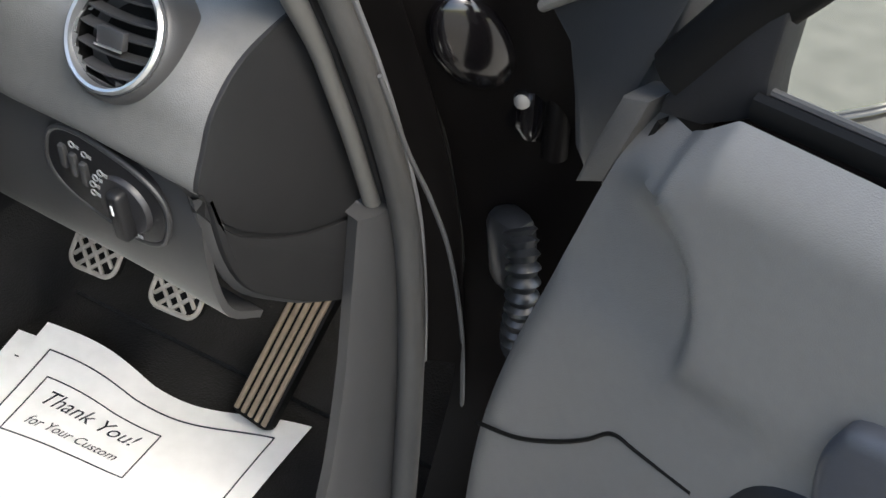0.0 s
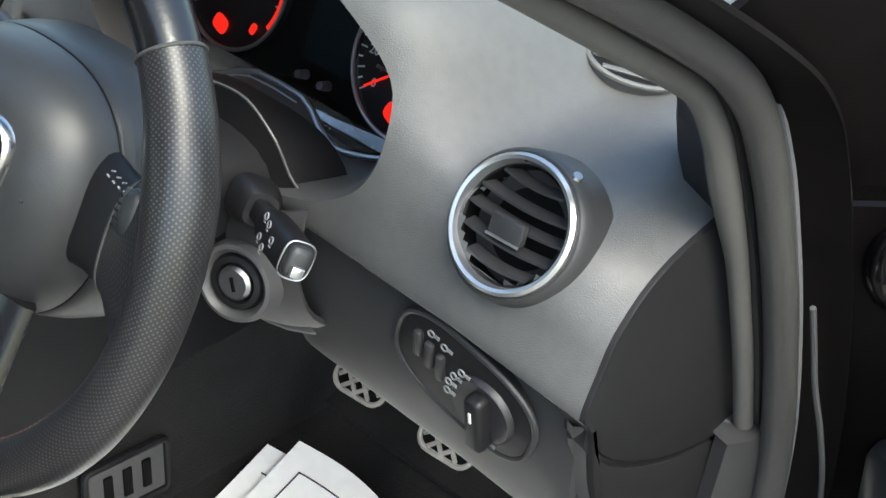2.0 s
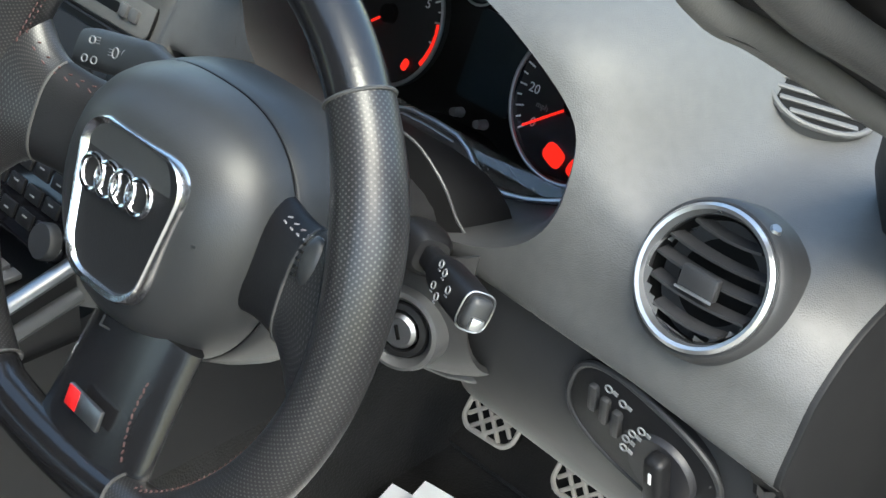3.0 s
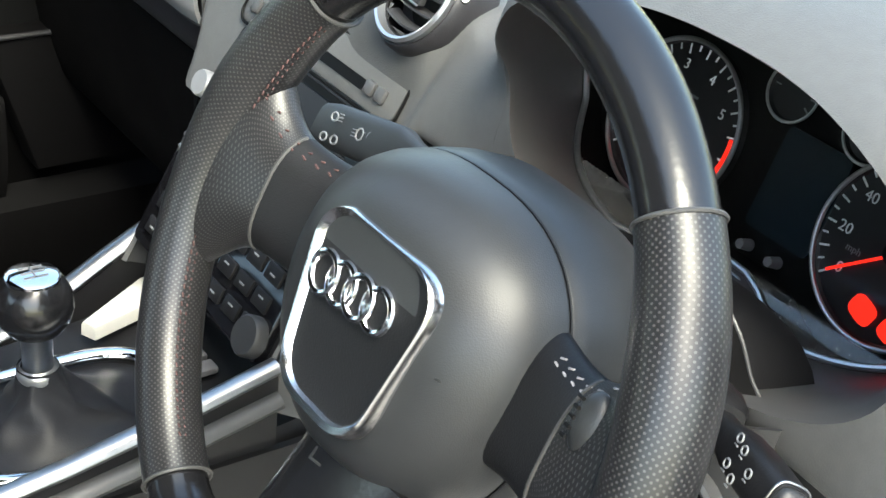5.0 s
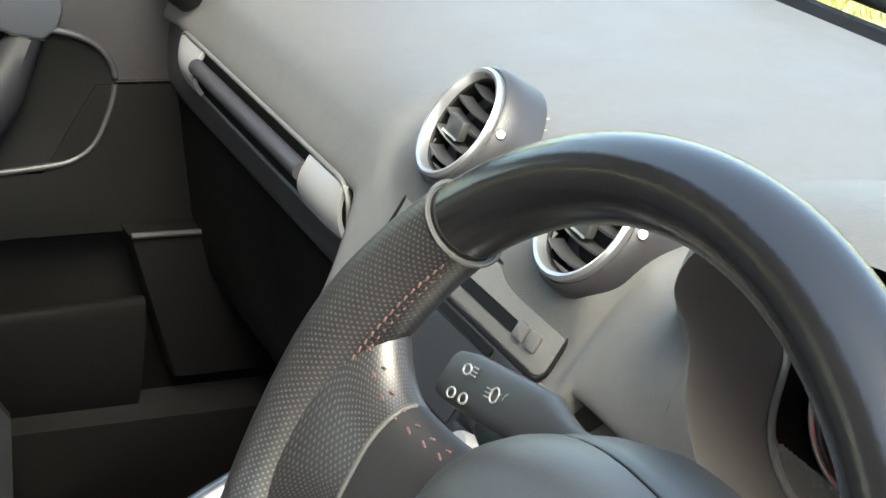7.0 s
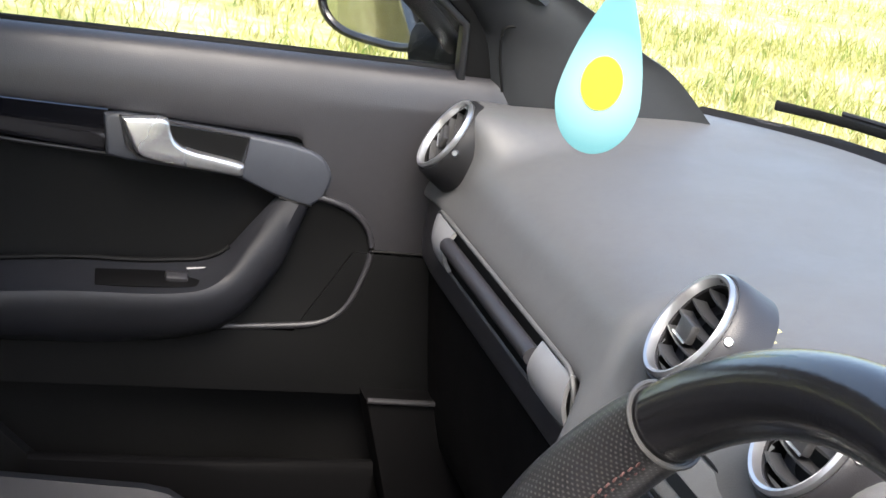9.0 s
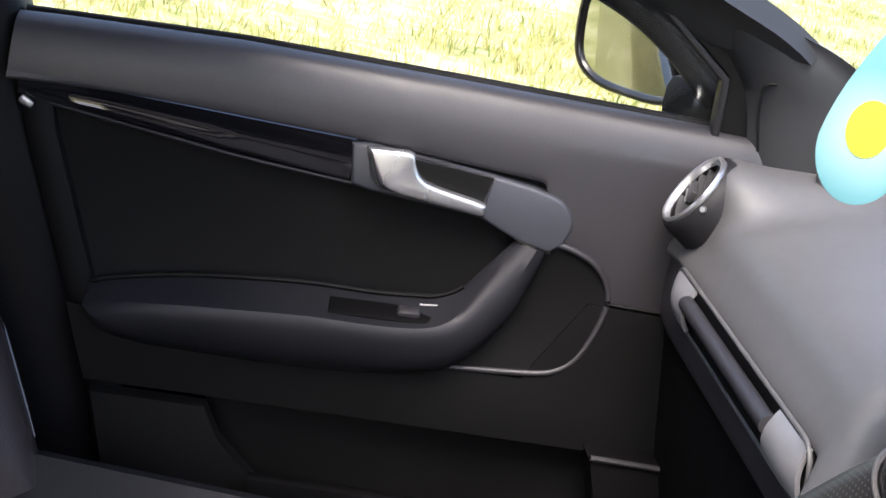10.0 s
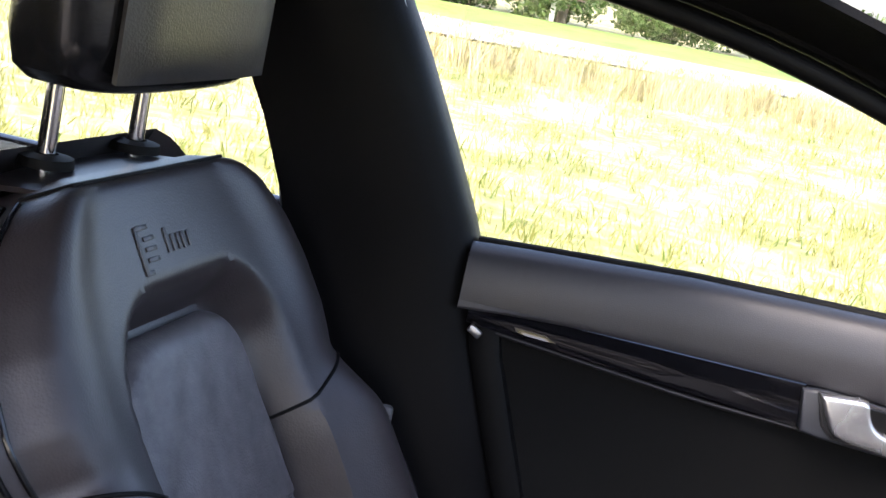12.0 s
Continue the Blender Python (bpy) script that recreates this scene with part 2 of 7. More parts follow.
REEDM = grass_material("straw_reeds", ((0.22, 0.20, 0.09), (0.36, 0.31, 0.16), (0.48, 0.42, 0.25)), 1.0)
LEAVES = grass_material("green_leaves", ((0.03, 0.06, 0.012), (0.06, 0.11, 0.025), (0.11, 0.16, 0.05)), 0.7)
BARK = material("grey_bark", (0.16, 0.13, 0.10), 0.9, bump=0.8, bump_scale=30, scale=6, vary=0.3)

# ---------------------------------------------------------------- builders


def part(name, bm, mat, parent=None, label="", smooth=True, kind=""):
    me = bpy.data.meshes.new(name)
    bmesh.ops.recalc_face_normals(bm, faces=bm.faces)
    bm.to_mesh(me)
    bm.free()
    me.materials.append(mat)
    if smooth:
        me.polygons.foreach_set("use_smooth", [True] * len(me.polygons))
        me.set_sharp_from_angle(angle=radians(38))
    ob = new(name, me)
    if parent is not None:
        ob.parent = parent
    tagged(ob, label, kind=kind)
    return ob


def thing(name, label, category, at=(0, 0, 0), m=None, group="", kind=""):
    ob = new(name)
    ob.empty_display_size = 0.05
    ob.matrix_basis = m if m is not None else pose(*at)
    return tagged(ob, label, category, group, kind)


def smooth_line(pts, n):
    """n points along a Catmull-Rom line through pts, of any dimension."""
    p = np.array(pts, float)
    p = np.vstack([2 * p[0] - p[1], p, 2 * p[-1] - p[-2]])
    u = np.linspace(0, len(pts) - 1 - 1e-9, n)
    k = u.astype(int)
    f = (u - k)[:, None]
    a, b, c, d = p[k], p[k + 1], p[k + 2], p[k + 3]
    return 0.5 * (2 * b + (c - a) * f + (2 * a - 5 * b + 4 * c - d) * f ** 2 + (3 * b - a - 3 * c + d) * f ** 3)


def sheet(grid, thick=0.0, closed=False, caps=False):
    """A mesh over a grid of points (rows of equal length). thick: a second skin that far behind; closed: rows run round."""
    bm = bmesh.new()
    g = [[bm.verts.new(p) for p in row] for row in grid]
    n, w = len(g), len(g[0])
    for i in range(n - 1):
        for j in range(w if closed else w - 1):
            q = (g[i][j], g[i][(j + 1) % w], g[i + 1][(j + 1) % w], g[i + 1][j])
            bm.faces.new(q)
    if caps:
        bm.faces.new(g[0]), bm.faces.new(g[-1])
    if thick:
        bmesh.ops.recalc_face_normals(bm, faces=bm.faces)
        bmesh.ops.solidify(bm, geom=bm.faces, thickness=thick)
    return bm


def tube(line, radius, seg=12, flat=1.0, up=(0, 0, 1), caps=True):
    """A round or flattened bar along a line; radius one number or one for each point."""
    line = [Vector(p) for p in line]
    n = len(line)
    rad = radius if hasattr(radius, "__len__") else [radius] * n
    rows = []
    for i, p in enumerate(line):
        t = (line[min(i + 1, n - 1)] - line[max(i - 1, 0)]).normalized()
        side = t.cross(Vector(up))
        side = side.normalized() if side.length > 1e-6 else Vector((1, 0, 0))
        nn = side.cross(t)
        rows.append([p + side * math.cos(a) * rad[i] + nn * math.sin(a) * rad[i] * flat for a in np.linspace(0, math.tau, seg, endpoint=False)])
    return sheet(rows, closed=True, caps=caps)


def lathe(profile, seg=40, m=None):
    """Turned about z: profile of (radius, z)."""
    rows = [[(r * math.cos(a), r * math.sin(a), z) for a in np.linspace(0, math.tau, seg, endpoint=False)] for r, z in profile]
    bm = sheet(rows, closed=True)
    for k in (0, -1):
        if profile[k][0] < 1e-5:
            bmesh.ops.remove_doubles(bm, verts=bm.verts, dist=1e-6)
    if m is not None:
        bm.transform(m)
    return bm


def block(sx, sy, sz, bevel=0.004, m=None, seg=2):
    bm = bmesh.new()
    bmesh.ops.create_cube(bm, size=1, matrix=Matrix.Diagonal((sx, sy, sz, 1)))
    if bevel:
        bmesh.ops.bevel(bm, geom=bm.edges, offset=min(bevel, 0.49 * min(sx, sy, sz)), segments=seg, profile=0.5, affect="EDGES")
    if m is not None:
        bm.transform(m)
    return bm


def plate(outline, depth, bevel=0.0, m=None, seg=2):
    """A flat outline in xy, drawn out downwards by depth from z = 0, with a rounded upper edge."""
    bm = bmesh.new()
    top = bm.faces.new([bm.verts.new((x, y, 0)) for x, y in outline])
    r = bmesh.ops.extrude_face_region(bm, geom=[top])
    low = [v for v in r["geom"] if isinstance(v, bmesh.types.BMVert)]
    bmesh.ops.translate(bm, verts=low, vec=(0, 0, -depth))
    if bevel:
        es = [e for e in bm.edges if all(abs(v.co.z) < 1e-7 for v in e.verts)]
        bmesh.ops.bevel(bm, geom=es, offset=bevel, segments=seg, profile=0.5, affect="EDGES")
    if m is not None:
        bm.transform(m)
    return bm


def rounded(w, h, r, n=6, cx=0.0, cy=0.0):
    pts = []
    for sx, sy, a0 in ((1, 1, 0), (-1, 1, 90), (-1, -1, 180), (1, -1, 270)):
        for k in range(n + 1):
            a = radians(a0 + 90 * k / n)
            pts.append((cx + sx * (w / 2 - r) + r * math.cos(a), cy + sy * (h / 2 - r) + r * math.sin(a)))
    return pts


def oval(w, h, n=40, e=2.0, cx=0.0, cy=0.0):
    """A superellipse outline."""
    out = []
    for a in np.linspace(0, math.tau, n, endpoint=False):
        c, s = math.cos(a), math.sin(a)
        out.append((cx + w / 2 * math.copysign(abs(c) ** (2 / e), c), cy + h / 2 * math.copysign(abs(s) ** (2 / e), s)))
    return out


def loop(outline, r, z=0.0, seg=8, m=None, flat=1.0):
    """A closed bead of radius r round an outline in xy."""
    n = len(outline)
    rows = []
    for i in range(n):
        a, b = Vector(outline[i - 1]), Vector(outline[(i + 1) % n])
        t = (b - a).normalized()
        o = Vector((t.y, -t.x))
        p = Vector(outline[i])
        rows.append([(p.x + o.x * r * math.cos(k), p.y + o.y * r * math.cos(k), z + r * flat * math.sin(k)) for k in np.linspace(0, math.tau, seg, endpoint=False)])
    rows.append(rows[0])
    bm = sheet(rows, closed=True)
    bmesh.ops.remove_doubles(bm, verts=bm.verts, dist=1e-7)
    if m is not None:
        bm.transform(m)
    return bm


def join(*bms):
    out = bmesh.new()
    for b in bms:
        me = bpy.data.meshes.new("tmp")
        b.to_mesh(me)
        b.free()
        out.from_mesh(me)
        bpy.data.meshes.remove(me)
    return out


def lettering(text, size, m, depth=0.0004):
    """Letters in the built-in font as a mesh, centred, in the plane of m."""
    cu = bpy.data.curves.new("tmp", "FONT")
    cu.body, cu.size, cu.align_x, cu.align_y, cu.extrude = text, size, "CENTER", "CENTER", depth / 2
    cu.resolution_u = 3
    ob = bpy.data.objects.new("tmp", cu)
    scene.collection.objects.link(ob)
    me = bpy.data.meshes.new_from_object(ob.evaluated_get(bpy.context.evaluated_depsgraph_get()))
    bpy.data.objects.remove(ob)
    bpy.data.curves.remove(cu)
    bm = bmesh.new()
    bm.from_mesh(me)
    bpy.data.meshes.remove(me)
    bm.transform(m)
    return bm


def facing(origin, normal, up=(0, 0, 1)):
    """A pose whose z is the normal and whose y is as near to up as it can be."""
    z = Vector(normal).normalized()
    x = Vector(up).cross(z).normalized()
    y = z.cross(x)
    m = Matrix((x, y, z)).transposed().to_4x4()
    m.translation = Vector(origin)
    return m

# ---------------------------------------------------------------- outdoors
GZ = 0.0


def ground_height(x, y):
    return 0.05 * math.sin(0.21 * x + 0.3) * math.cos(0.17 * y) * min(1.0, max(0.0, abs(x) / 6 - 0.3))


axis = [-900, -300, -120, -70, *range(-48, 0, 2), 0, 2, 4, 6, 9, 14, 25, 60, 150, 900]
rows = [[(x, y, ground_height(x, y) if abs(x) < 50 and abs(y) < 50 else 0.0) for y in sorted(set([-900, -300, -100, *range(-40, 41, 4), 100, 300, 900]))] for x in axis]
tagged(part("ground", sheet(rows), GRASS), "rough meadow of pale straw and green grass", "ground", kind="structure")
lay = [[(x + 0.25 * math.sin(2.1 * y), y, 0.02 + ground_height(x, y) * 0.2) for y in np.linspace(-9, 9, 37)] for x in (-0.55, 0.0, 1.2, 2.6, 4.2, 6.0)]
tagged(part("pavement", sheet(lay, 0.03), GRAVEL), "pale beige gravel lay-by under the car", "lay-by", kind="structure")

# ---------------------------------------------------------------- car shell


def shell(name, bm, mat, label, category):
    return tagged(part(name, bm, mat), label, category, kind="structure")


shell("floor", block(1.40, 1.55, 0.03, 0.005, pose(0, 0.02, 0.265)), CARPET, "black carpeted footwell floor of the car", "floor")
# rising toe board and bulkhead
toe = [[(x, y, z) for y, z in smooth_line([(0.54, 0.28), (0.64, 0.32), (0.71, 0.44), (0.74, 0.62), (0.745, 0.80)], 12)] for x in np.linspace(-0.72, 0.72, 5)]
shell("wall_front", sheet(toe, 0.01), CARPET, "black carpeted toe board and bulkhead", "bulkhead")
# tunnel
tun = [[(x, y, z) for x, z in [(-0.15, 0.27), (-0.13, 0.40), (-0.115, 0.47), (0.115, 0.47), (0.13, 0.40), (0.15, 0.27)]] for y in (-0.75, -0.2, 0.2, 0.66)]
shell("tunnel", sheet(tun), CARPET, "black carpeted centre tunnel", "tunnel")
# headlining, a little higher on the driver's side
roof = [[(x, y, 1.255 + 0.035 * (x + 0.6) + 0.045 * (1 - (abs(x) / 0.63) ** 2.5) - 0.05 * max(0, y + 0.45) ** 1.3) for x in np.linspace(-0.60, 0.645, 13)] for y in (-1.6, -1.1, -0.7, -0.4, -0.22)]
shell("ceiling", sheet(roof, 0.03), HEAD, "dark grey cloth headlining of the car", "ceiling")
# rear bulkhead and rear floor behind the seats
shell("wall_rear", block(1.40, 0.05, 0.62, 0.01, pose(0, -1.62, 0.60)), HEAD, "dark rear bulkhead of the cabin", "wall")
shell("floor_rear", block(1.40, 0.9, 0.05, 0.01, pose(0, -1.2, 0.28)), CARPET, "black carpet behind the front seats", "floor")


def side_line(s):
    """The door opening's edge on the side s, from the sill up the windscreen pillar and along the roof."""
    if s > 0:
        low = [(0.722, 0.378, 0.36), (0.722, 0.384, 0.44), (0.722, 0.386, 0.52), (0.721, 0.386, 0.60), (0.720, 0.378, 0.68), (0.720, 0.364, 0.735), (0.720, 0.340, 0.800), (0.720, 0.315, 0.858), (0.720, 0.292, 0.905)]
        top = [(0.720, 0.274, 0.940), (0.720, 0.256, 0.970), (0.720, 0.236, 0.999), (0.720, 0.209, 1.026), (0.720, 0.179, 1.048), (0.720, 0.131, 1.078), (0.720, 0.086, 1.104), (0.718, 0.044, 1.129), (0.715, -0.01, 1.175), (0.712, -0.08, 1.26), (0.705, -0.19, 1.35), (0.69, -0.45, 1.385), (0.68, -0.95, 1.37)]
    else:
        low = [(0.735, 0.345, 0.40), (0.735, 0.385, 0.52), (0.735, 0.388, 0.66), (0.733, 0.352, 0.77), (0.727, 0.318, 0.86), (0.722, 0.298, 0.92)]
        top = [(0.71, 0.245, 0.985), (0.685, 0.165, 1.045), (0.668, 0.070, 1.085), (0.64, -0.10, 1.150), (0.62, -0.30, 1.195), (0.61, -0.60, 1.225), (0.61, -0.95, 1.22)]
    return [(s * x, y, z) for x, y, z in smooth_line(low + top, 70)]


def moved(line, dx, across):
    """A line moved sideways by dx and across itself, in the plane of the door opening."""
    res = []
    for i in range(len(line)):
        a, b = line[max(0, i - 1)], line[min(len(line) - 1, i + 1)]
        t = Vector((0, b[1] - a[1], b[2] - a[2])).normalized()
        x, y, z = line[i]
        res.append((x + dx, y + t.z * across, z - t.y * across))
    return res


# driver's side: pillar trim, seal bead and the paler edge strip inside it
TRIM = [(0.702, 0.357, 0.718), (0.703, 0.328, 0.791), (0.703, 0.306, 0.842), (0.703, 0.288, 0.882), (0.703, 0.268, 0.918), (0.703, 0.250, 0.950), (0.703, 0.232, 0.982), (0.703, 0.209, 1.010), (0.703, 0.182, 1.029), (0.703, 0.140, 1.054), (0.703, 0.091, 1.084), (0.703, 0.050, 1.109), (0.703, 0.016, 1.129), (0.70, -0.03, 1.175), (0.70, -0.10, 1.26), (0.695, -0.20, 1.345), (0.68, -0.45, 1.375), (0.67, -0.95, 1.36)]
edge = [tuple(p) for p in smooth_line(TRIM, 90)]
grid = []
for x, y, z in edge[18:]:
    f = min(1.0, max(0.0, (z - 0.94) / 0.12))
    g = min(1.0, max(0.0, (z - 1.10) / 0.10))
    w = 0.062 * (1 - f) + 0.022 * f
    grid.append([(x + 0.006, y, z), (x - 0.006, y + 0.010, z), (x - 0.030 * (1 - f) - 0.008, y + 0.35 * w, z + 0.004 * f), (x - 0.042 * (1 - f) - 0.012, y + 0.7 * w, z + 0.010 * f), (x - 0.040 * (1 - f) - 0.008, y + w, z + 0.014 * f)])
tagged(part("pillar_driver", sheet(grid, 0.006), DARK), "dark grey plastic windscreen pillar trim", "pillar", kind="structure")
seal = thing("door_seal", "grey rubber door seal round the open driver's door opening", "door seal")
line = side_line(1)
part("bead", tube(line, [0.0105 + 0.0015 * min(1, max(0, (0.9 - p[2]) / 0.2)) for p in line], 14, up=(1, 0, 0), flat=0.9), RUBBER, seal)
part("outer_lip", tube(moved(line[8:], 0.004, 0.0125), 0.0028, 8, up=(1, 0, 0)), PANEL, seal, "thin pale outer lip")
part("groove", tube(moved(edge, 0.004, 0.0095), 0.0045, 8, up=(1, 0, 0)), DARK, seal)
part("edge_strip", tube(edge, [0.0072 + 0.0022 * math.exp(-((p[2] - 0.95) / 0.05) ** 2) for p in edge], 12, up=(1, 0, 0), flat=0.85), SEALEDGE, seal, "paler trim edge of the seal")
backing = [[(x - 0.006, y - 0.006, z), (x - 0.002, y + 0.014, z), (x + 0.030, y + 0.030, z)] for x, y, z in line[8:]]
part("flange", sheet(backing, 0.003), SHUT, seal, "dark body flange behind the seal")

# passenger's side
s = -1
line = side_line(-1)
grid = []
for i, (x, y, z) in enumerate(line[30:]):
    w = 0.130 - 0.02 * min(1, i / 22)
    f = min(1.0, max(0.0, (i - 20) / 14))
    dy, dz, dx = w * (1 - f), 0.055 * f, 0.004 + 0.11 * f + 0.05 * (1 - f) * min(1, i / 6)
    grid.append([(x - 0.012, y - 0.004, z), (x + 0.004, y + 0.004, z + 0.002), (x + 0.010 + dx * 0.3, y + dy * 0.35, z + dz * 0.5), (x + 0.008 + dx * 0.6, y + dy * 0.65, z + dz * 0.8 + 0.004 * (1 - f)), (x + dx, y + dy * 0.9, z + dz), (x + dx - 0.01, y + dy, z + dz * 1.1 + 0.004)])
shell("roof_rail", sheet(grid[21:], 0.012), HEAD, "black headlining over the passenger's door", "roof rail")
tagged(part("pillar_passenger", sheet([g for g in grid[:22] if g[0][2] > 1.03], 0.012), DARKB), "dark grey plastic windscreen pillar trim", "pillar", kind="structure")
rear_l = smooth_line([(-0.668, 0.205, 1.040), (-0.667, 0.2375, 1.010), (-0.666, 0.256, 0.985), (-0.665, 0.266, 0.955), (-0.665, 0.274, 0.915)], 24)
front_l = smooth_line([(-0.628, 0.272, 1.056), (-0.620, 0.330, 1.037), (-0.620, 0.405, 0.996), (-0.618, 0.447, 0.974), (-0.612, 0.505, 0.920)], 24)
foot_rows = []
for a, b in zip(rear_l, front_l):
    foot_rows.append([tuple(a + np.array((-0.020, 0.002, 0.0)))] + [tuple(a + (b - a) * f + np.array((0.020 * math.sin(math.pi * min(1.0, f * 1.15) ** 0.7) if f < 0.87 else 0.0, 0.0, 0.0))) for f in np.linspace(0, 1, 14)] + [tuple(b + np.array((-0.020, 0.004, 0.0)))])
foot_ob = tagged(part("pillar_foot_passenger", sheet(foot_rows, 0.005), DARKB), "blue-grey plastic foot of the windscreen pillar with a tweeter cover", "pillar", kind="structure")
cover = smooth_line([(-0.6400, 0.2740, 0.9375), (-0.6400, 0.2660, 0.9700), (-0.6400, 0.2640, 0.9960), (-0.6380, 0.2720, 1.0030), (-0.6370, 0.2980, 1.0050), (-0.6365, 0.3150, 1.0020), (-0.6365, 0.3260, 0.9850), (-0.6370, 0.3360, 0.9420)], 36)
part("cover_groove", tube([tuple(p) for p in cover], 0.0016, 6), BLACK, foot_ob, "groove round the tweeter cover")
seal = thing("door_seal", "black rubber seal round the passenger's door opening", "door seal")
part("bead", tube(moved(line, -0.012, 0.010), 0.018, 14, up=(1, 0, 0), flat=0.8), BLACK, seal)
part("lip", tube(moved(line[14:], -0.004, -0.018), 0.0105, 12, up=(1, 0, 0), flat=0.8), BLACK, seal)

# driver's side: kick panel, sill, body side with the hinge face
kick = []
for z in np.linspace(0.30, 0.722, 14):
    y0 = float(np.interp(z, [0.30, 0.44, 0.50, 0.58, 0.66, 0.722], [0.20, 0.280, 0.300, 0.316, 0.324, 0.330]))
    y1 = float(np.interp(z, [0.30, 0.44, 0.50, 0.58, 0.66, 0.722], [0.375, 0.386, 0.386, 0.384, 0.374, 0.362]))
    kick.append([(0.695, y0 + 0.004, z), (0.706, y0 + 0.001, z), (0.711, y0 + 0.010, z), (0.714, 0.5 * (y0 + y1), z), (0.714, y1, z)])
kick.append([(x - 0.022, y, 0.728) for x, y, z in kick[-1]])
shell("trim_kick", sheet(kick, 0.012), KNEE, "grey plastic kick panel trim beside the footwell", "trim")
shell("sill_driver", block(0.13, 1.6, 0.16, 0.03, pose(0.765, -0.55, 0.30)), PAINT, "black painted door sill", "sill")
shell("sill_trim", block(0.05, 1.5, 0.03, 0.012, pose(0.715, -0.50, 0.385)), GREYP, "grey plastic sill trim", "trim")
shell("sill_passenger", block(0.13, 1.6, 0.16, 0.03, pose(-0.765, -0.55, 0.30)), PAINT, "black painted door sill", "sill")
# hinge face: painted metal from the seal out to the wing
face = []
for z in np.linspace(0.24, 0.925, 26):
    back = np.interp(z, [0.24, 0.40, 0.52, 0.66, 0.78, 0.88, 1.02], [0.30, 0.345, 0.392, 0.398, 0.362, 0.308, 0.235])
    face.append([(0.742 + 0.15 * f, back + 0.030 + 0.085 * f + 0.016 * math.sin(math.pi * f * 2.0) * (0.4 + 0.6 * math.sin(9 * z)), z) for f in np.linspace(0, 1, 14)])
body = thing("body_side", "black painted door shut face of the car body with a glossy bulge", "car body", kind="structure")
part("face", sheet(face, 0.004), SHUT, body)
up_face = []
for i in range(1, 69):
    (x0, y0, z0), (xa, ya, za), (xb, yb, zb) = line[i], line[i - 1], line[i + 1]
    if not 0.922 < z0 < 1.062:
        continue
    t = Vector((0, yb - ya, zb - za)).normalized()
    wide = float(np.interp(z0, [0.92, 0.96, 1.0, 1.06], [0.090, 0.050, 0.024, 0.014]))
    up_face.append([(0.742 + wide * f, y0 + t.z * (0.026 + 0.070 * f), z0 - t.y * (0.026 + 0.030 * f)) for f in np.linspace(0, 1, 8)])
part("pillar_face", sheet(up_face, 0.004), SHUT, body)
part("bulge", sheet([[(0.770 + 0.026 * r * math.cos(a), 0.376 - 0.028 * math.sqrt(max(0.0, 1 - r * r)) + 0.012 * r * math.cos(a) - 0.022 * r * math.sin(a), 0.872 + 0.046 * r * math.sin(a)) for a in np.linspace(0, math.tau, 36, endpoint=False)] for r in np.sin(np.linspace(0.01, math.pi / 2, 14))], closed=True), PAINT, body, "glossy pressed bulge above the hinge")
wing = [[(0.845 + 0.012 * math.sin(math.pi * (z - 0.2) / 0.8), y, z) for y in np.linspace(0.47, 1.3, 6)] for z in np.linspace(0.22, 0.885, 12)]
shell("wing_panel", sheet(wing, 0.004), PAINT, "glossy black painted front wing", "car body")
shell("wing_top", sheet([[(x, y, 0.925 - 0.06 * (y - 0.36) - 0.036 * max(0.0, (x - 0.70) / 0.155) ** 2) for x in np.linspace(0.70, 0.856, 8)] for y in np.linspace(0.64, 1.30, 8)], 0.004), PAINT, "glossy black top of the front wing beside the bonnet", "car body")
# Grey tube on the black lip draws the long curved highlight there.
shell("shut_face_highlight_lip", tube(smooth_line([(0.752, 0.290, 0.875), (0.752, 0.307, 0.840), (0.752, 0.326, 0.800), (0.752, 0.358, 0.744), (0.752, 0.388, 0.680), (0.752, 0.411, 0.600), (0.752, 0.4195, 0.540), (0.752, 0.4225, 0.480), (0.752, 0.424, 0.400)], 40), 0.0019, 8), GREYP, "thin pale lip along the door shut face", "trim")
# bonnet in front of the windscreen
bon = [[(x, y, 0.912 - 0.15 * ((y - 0.70) / 0.95) - 0.10 * max(0.0, (y - 1.2) / 0.45) ** 2 - 0.05 * (abs(x) / 0.8) ** 3) for x in np.linspace(-0.84, 0.84, 19)] for y in np.linspace(0.70, 1.65, 14)]
shell("bonnet", sheet(bon, 0.004), PAINT, "glossy black bonnet beyond the windscreen", "car body")
# passenger's body side and rear quarter below the window line
shell("body_side_passenger", block(0.02, 2.1, 0.66, 0.008, pose(-0.80, -0.55, 0.58)), PAINT, "black outer body side", "car body")
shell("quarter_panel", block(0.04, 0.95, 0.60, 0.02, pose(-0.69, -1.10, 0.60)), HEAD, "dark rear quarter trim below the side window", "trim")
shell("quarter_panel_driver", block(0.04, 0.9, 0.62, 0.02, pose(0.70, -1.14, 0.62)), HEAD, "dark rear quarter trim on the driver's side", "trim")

# glass
win = thing("window_passenger", "clear passenger door window", "window", kind="structure")
wl = [(x, y, z) for x, y, z in side_line(-1)[32:62]]
p = part("pane", sheet([[(-0.690, y, 0.925) for x, y, z in wl], [(-0.672, y, z + 0.01) for x, y, z in wl]], 0.003), GLASS, win)
p.visible_shadow = False

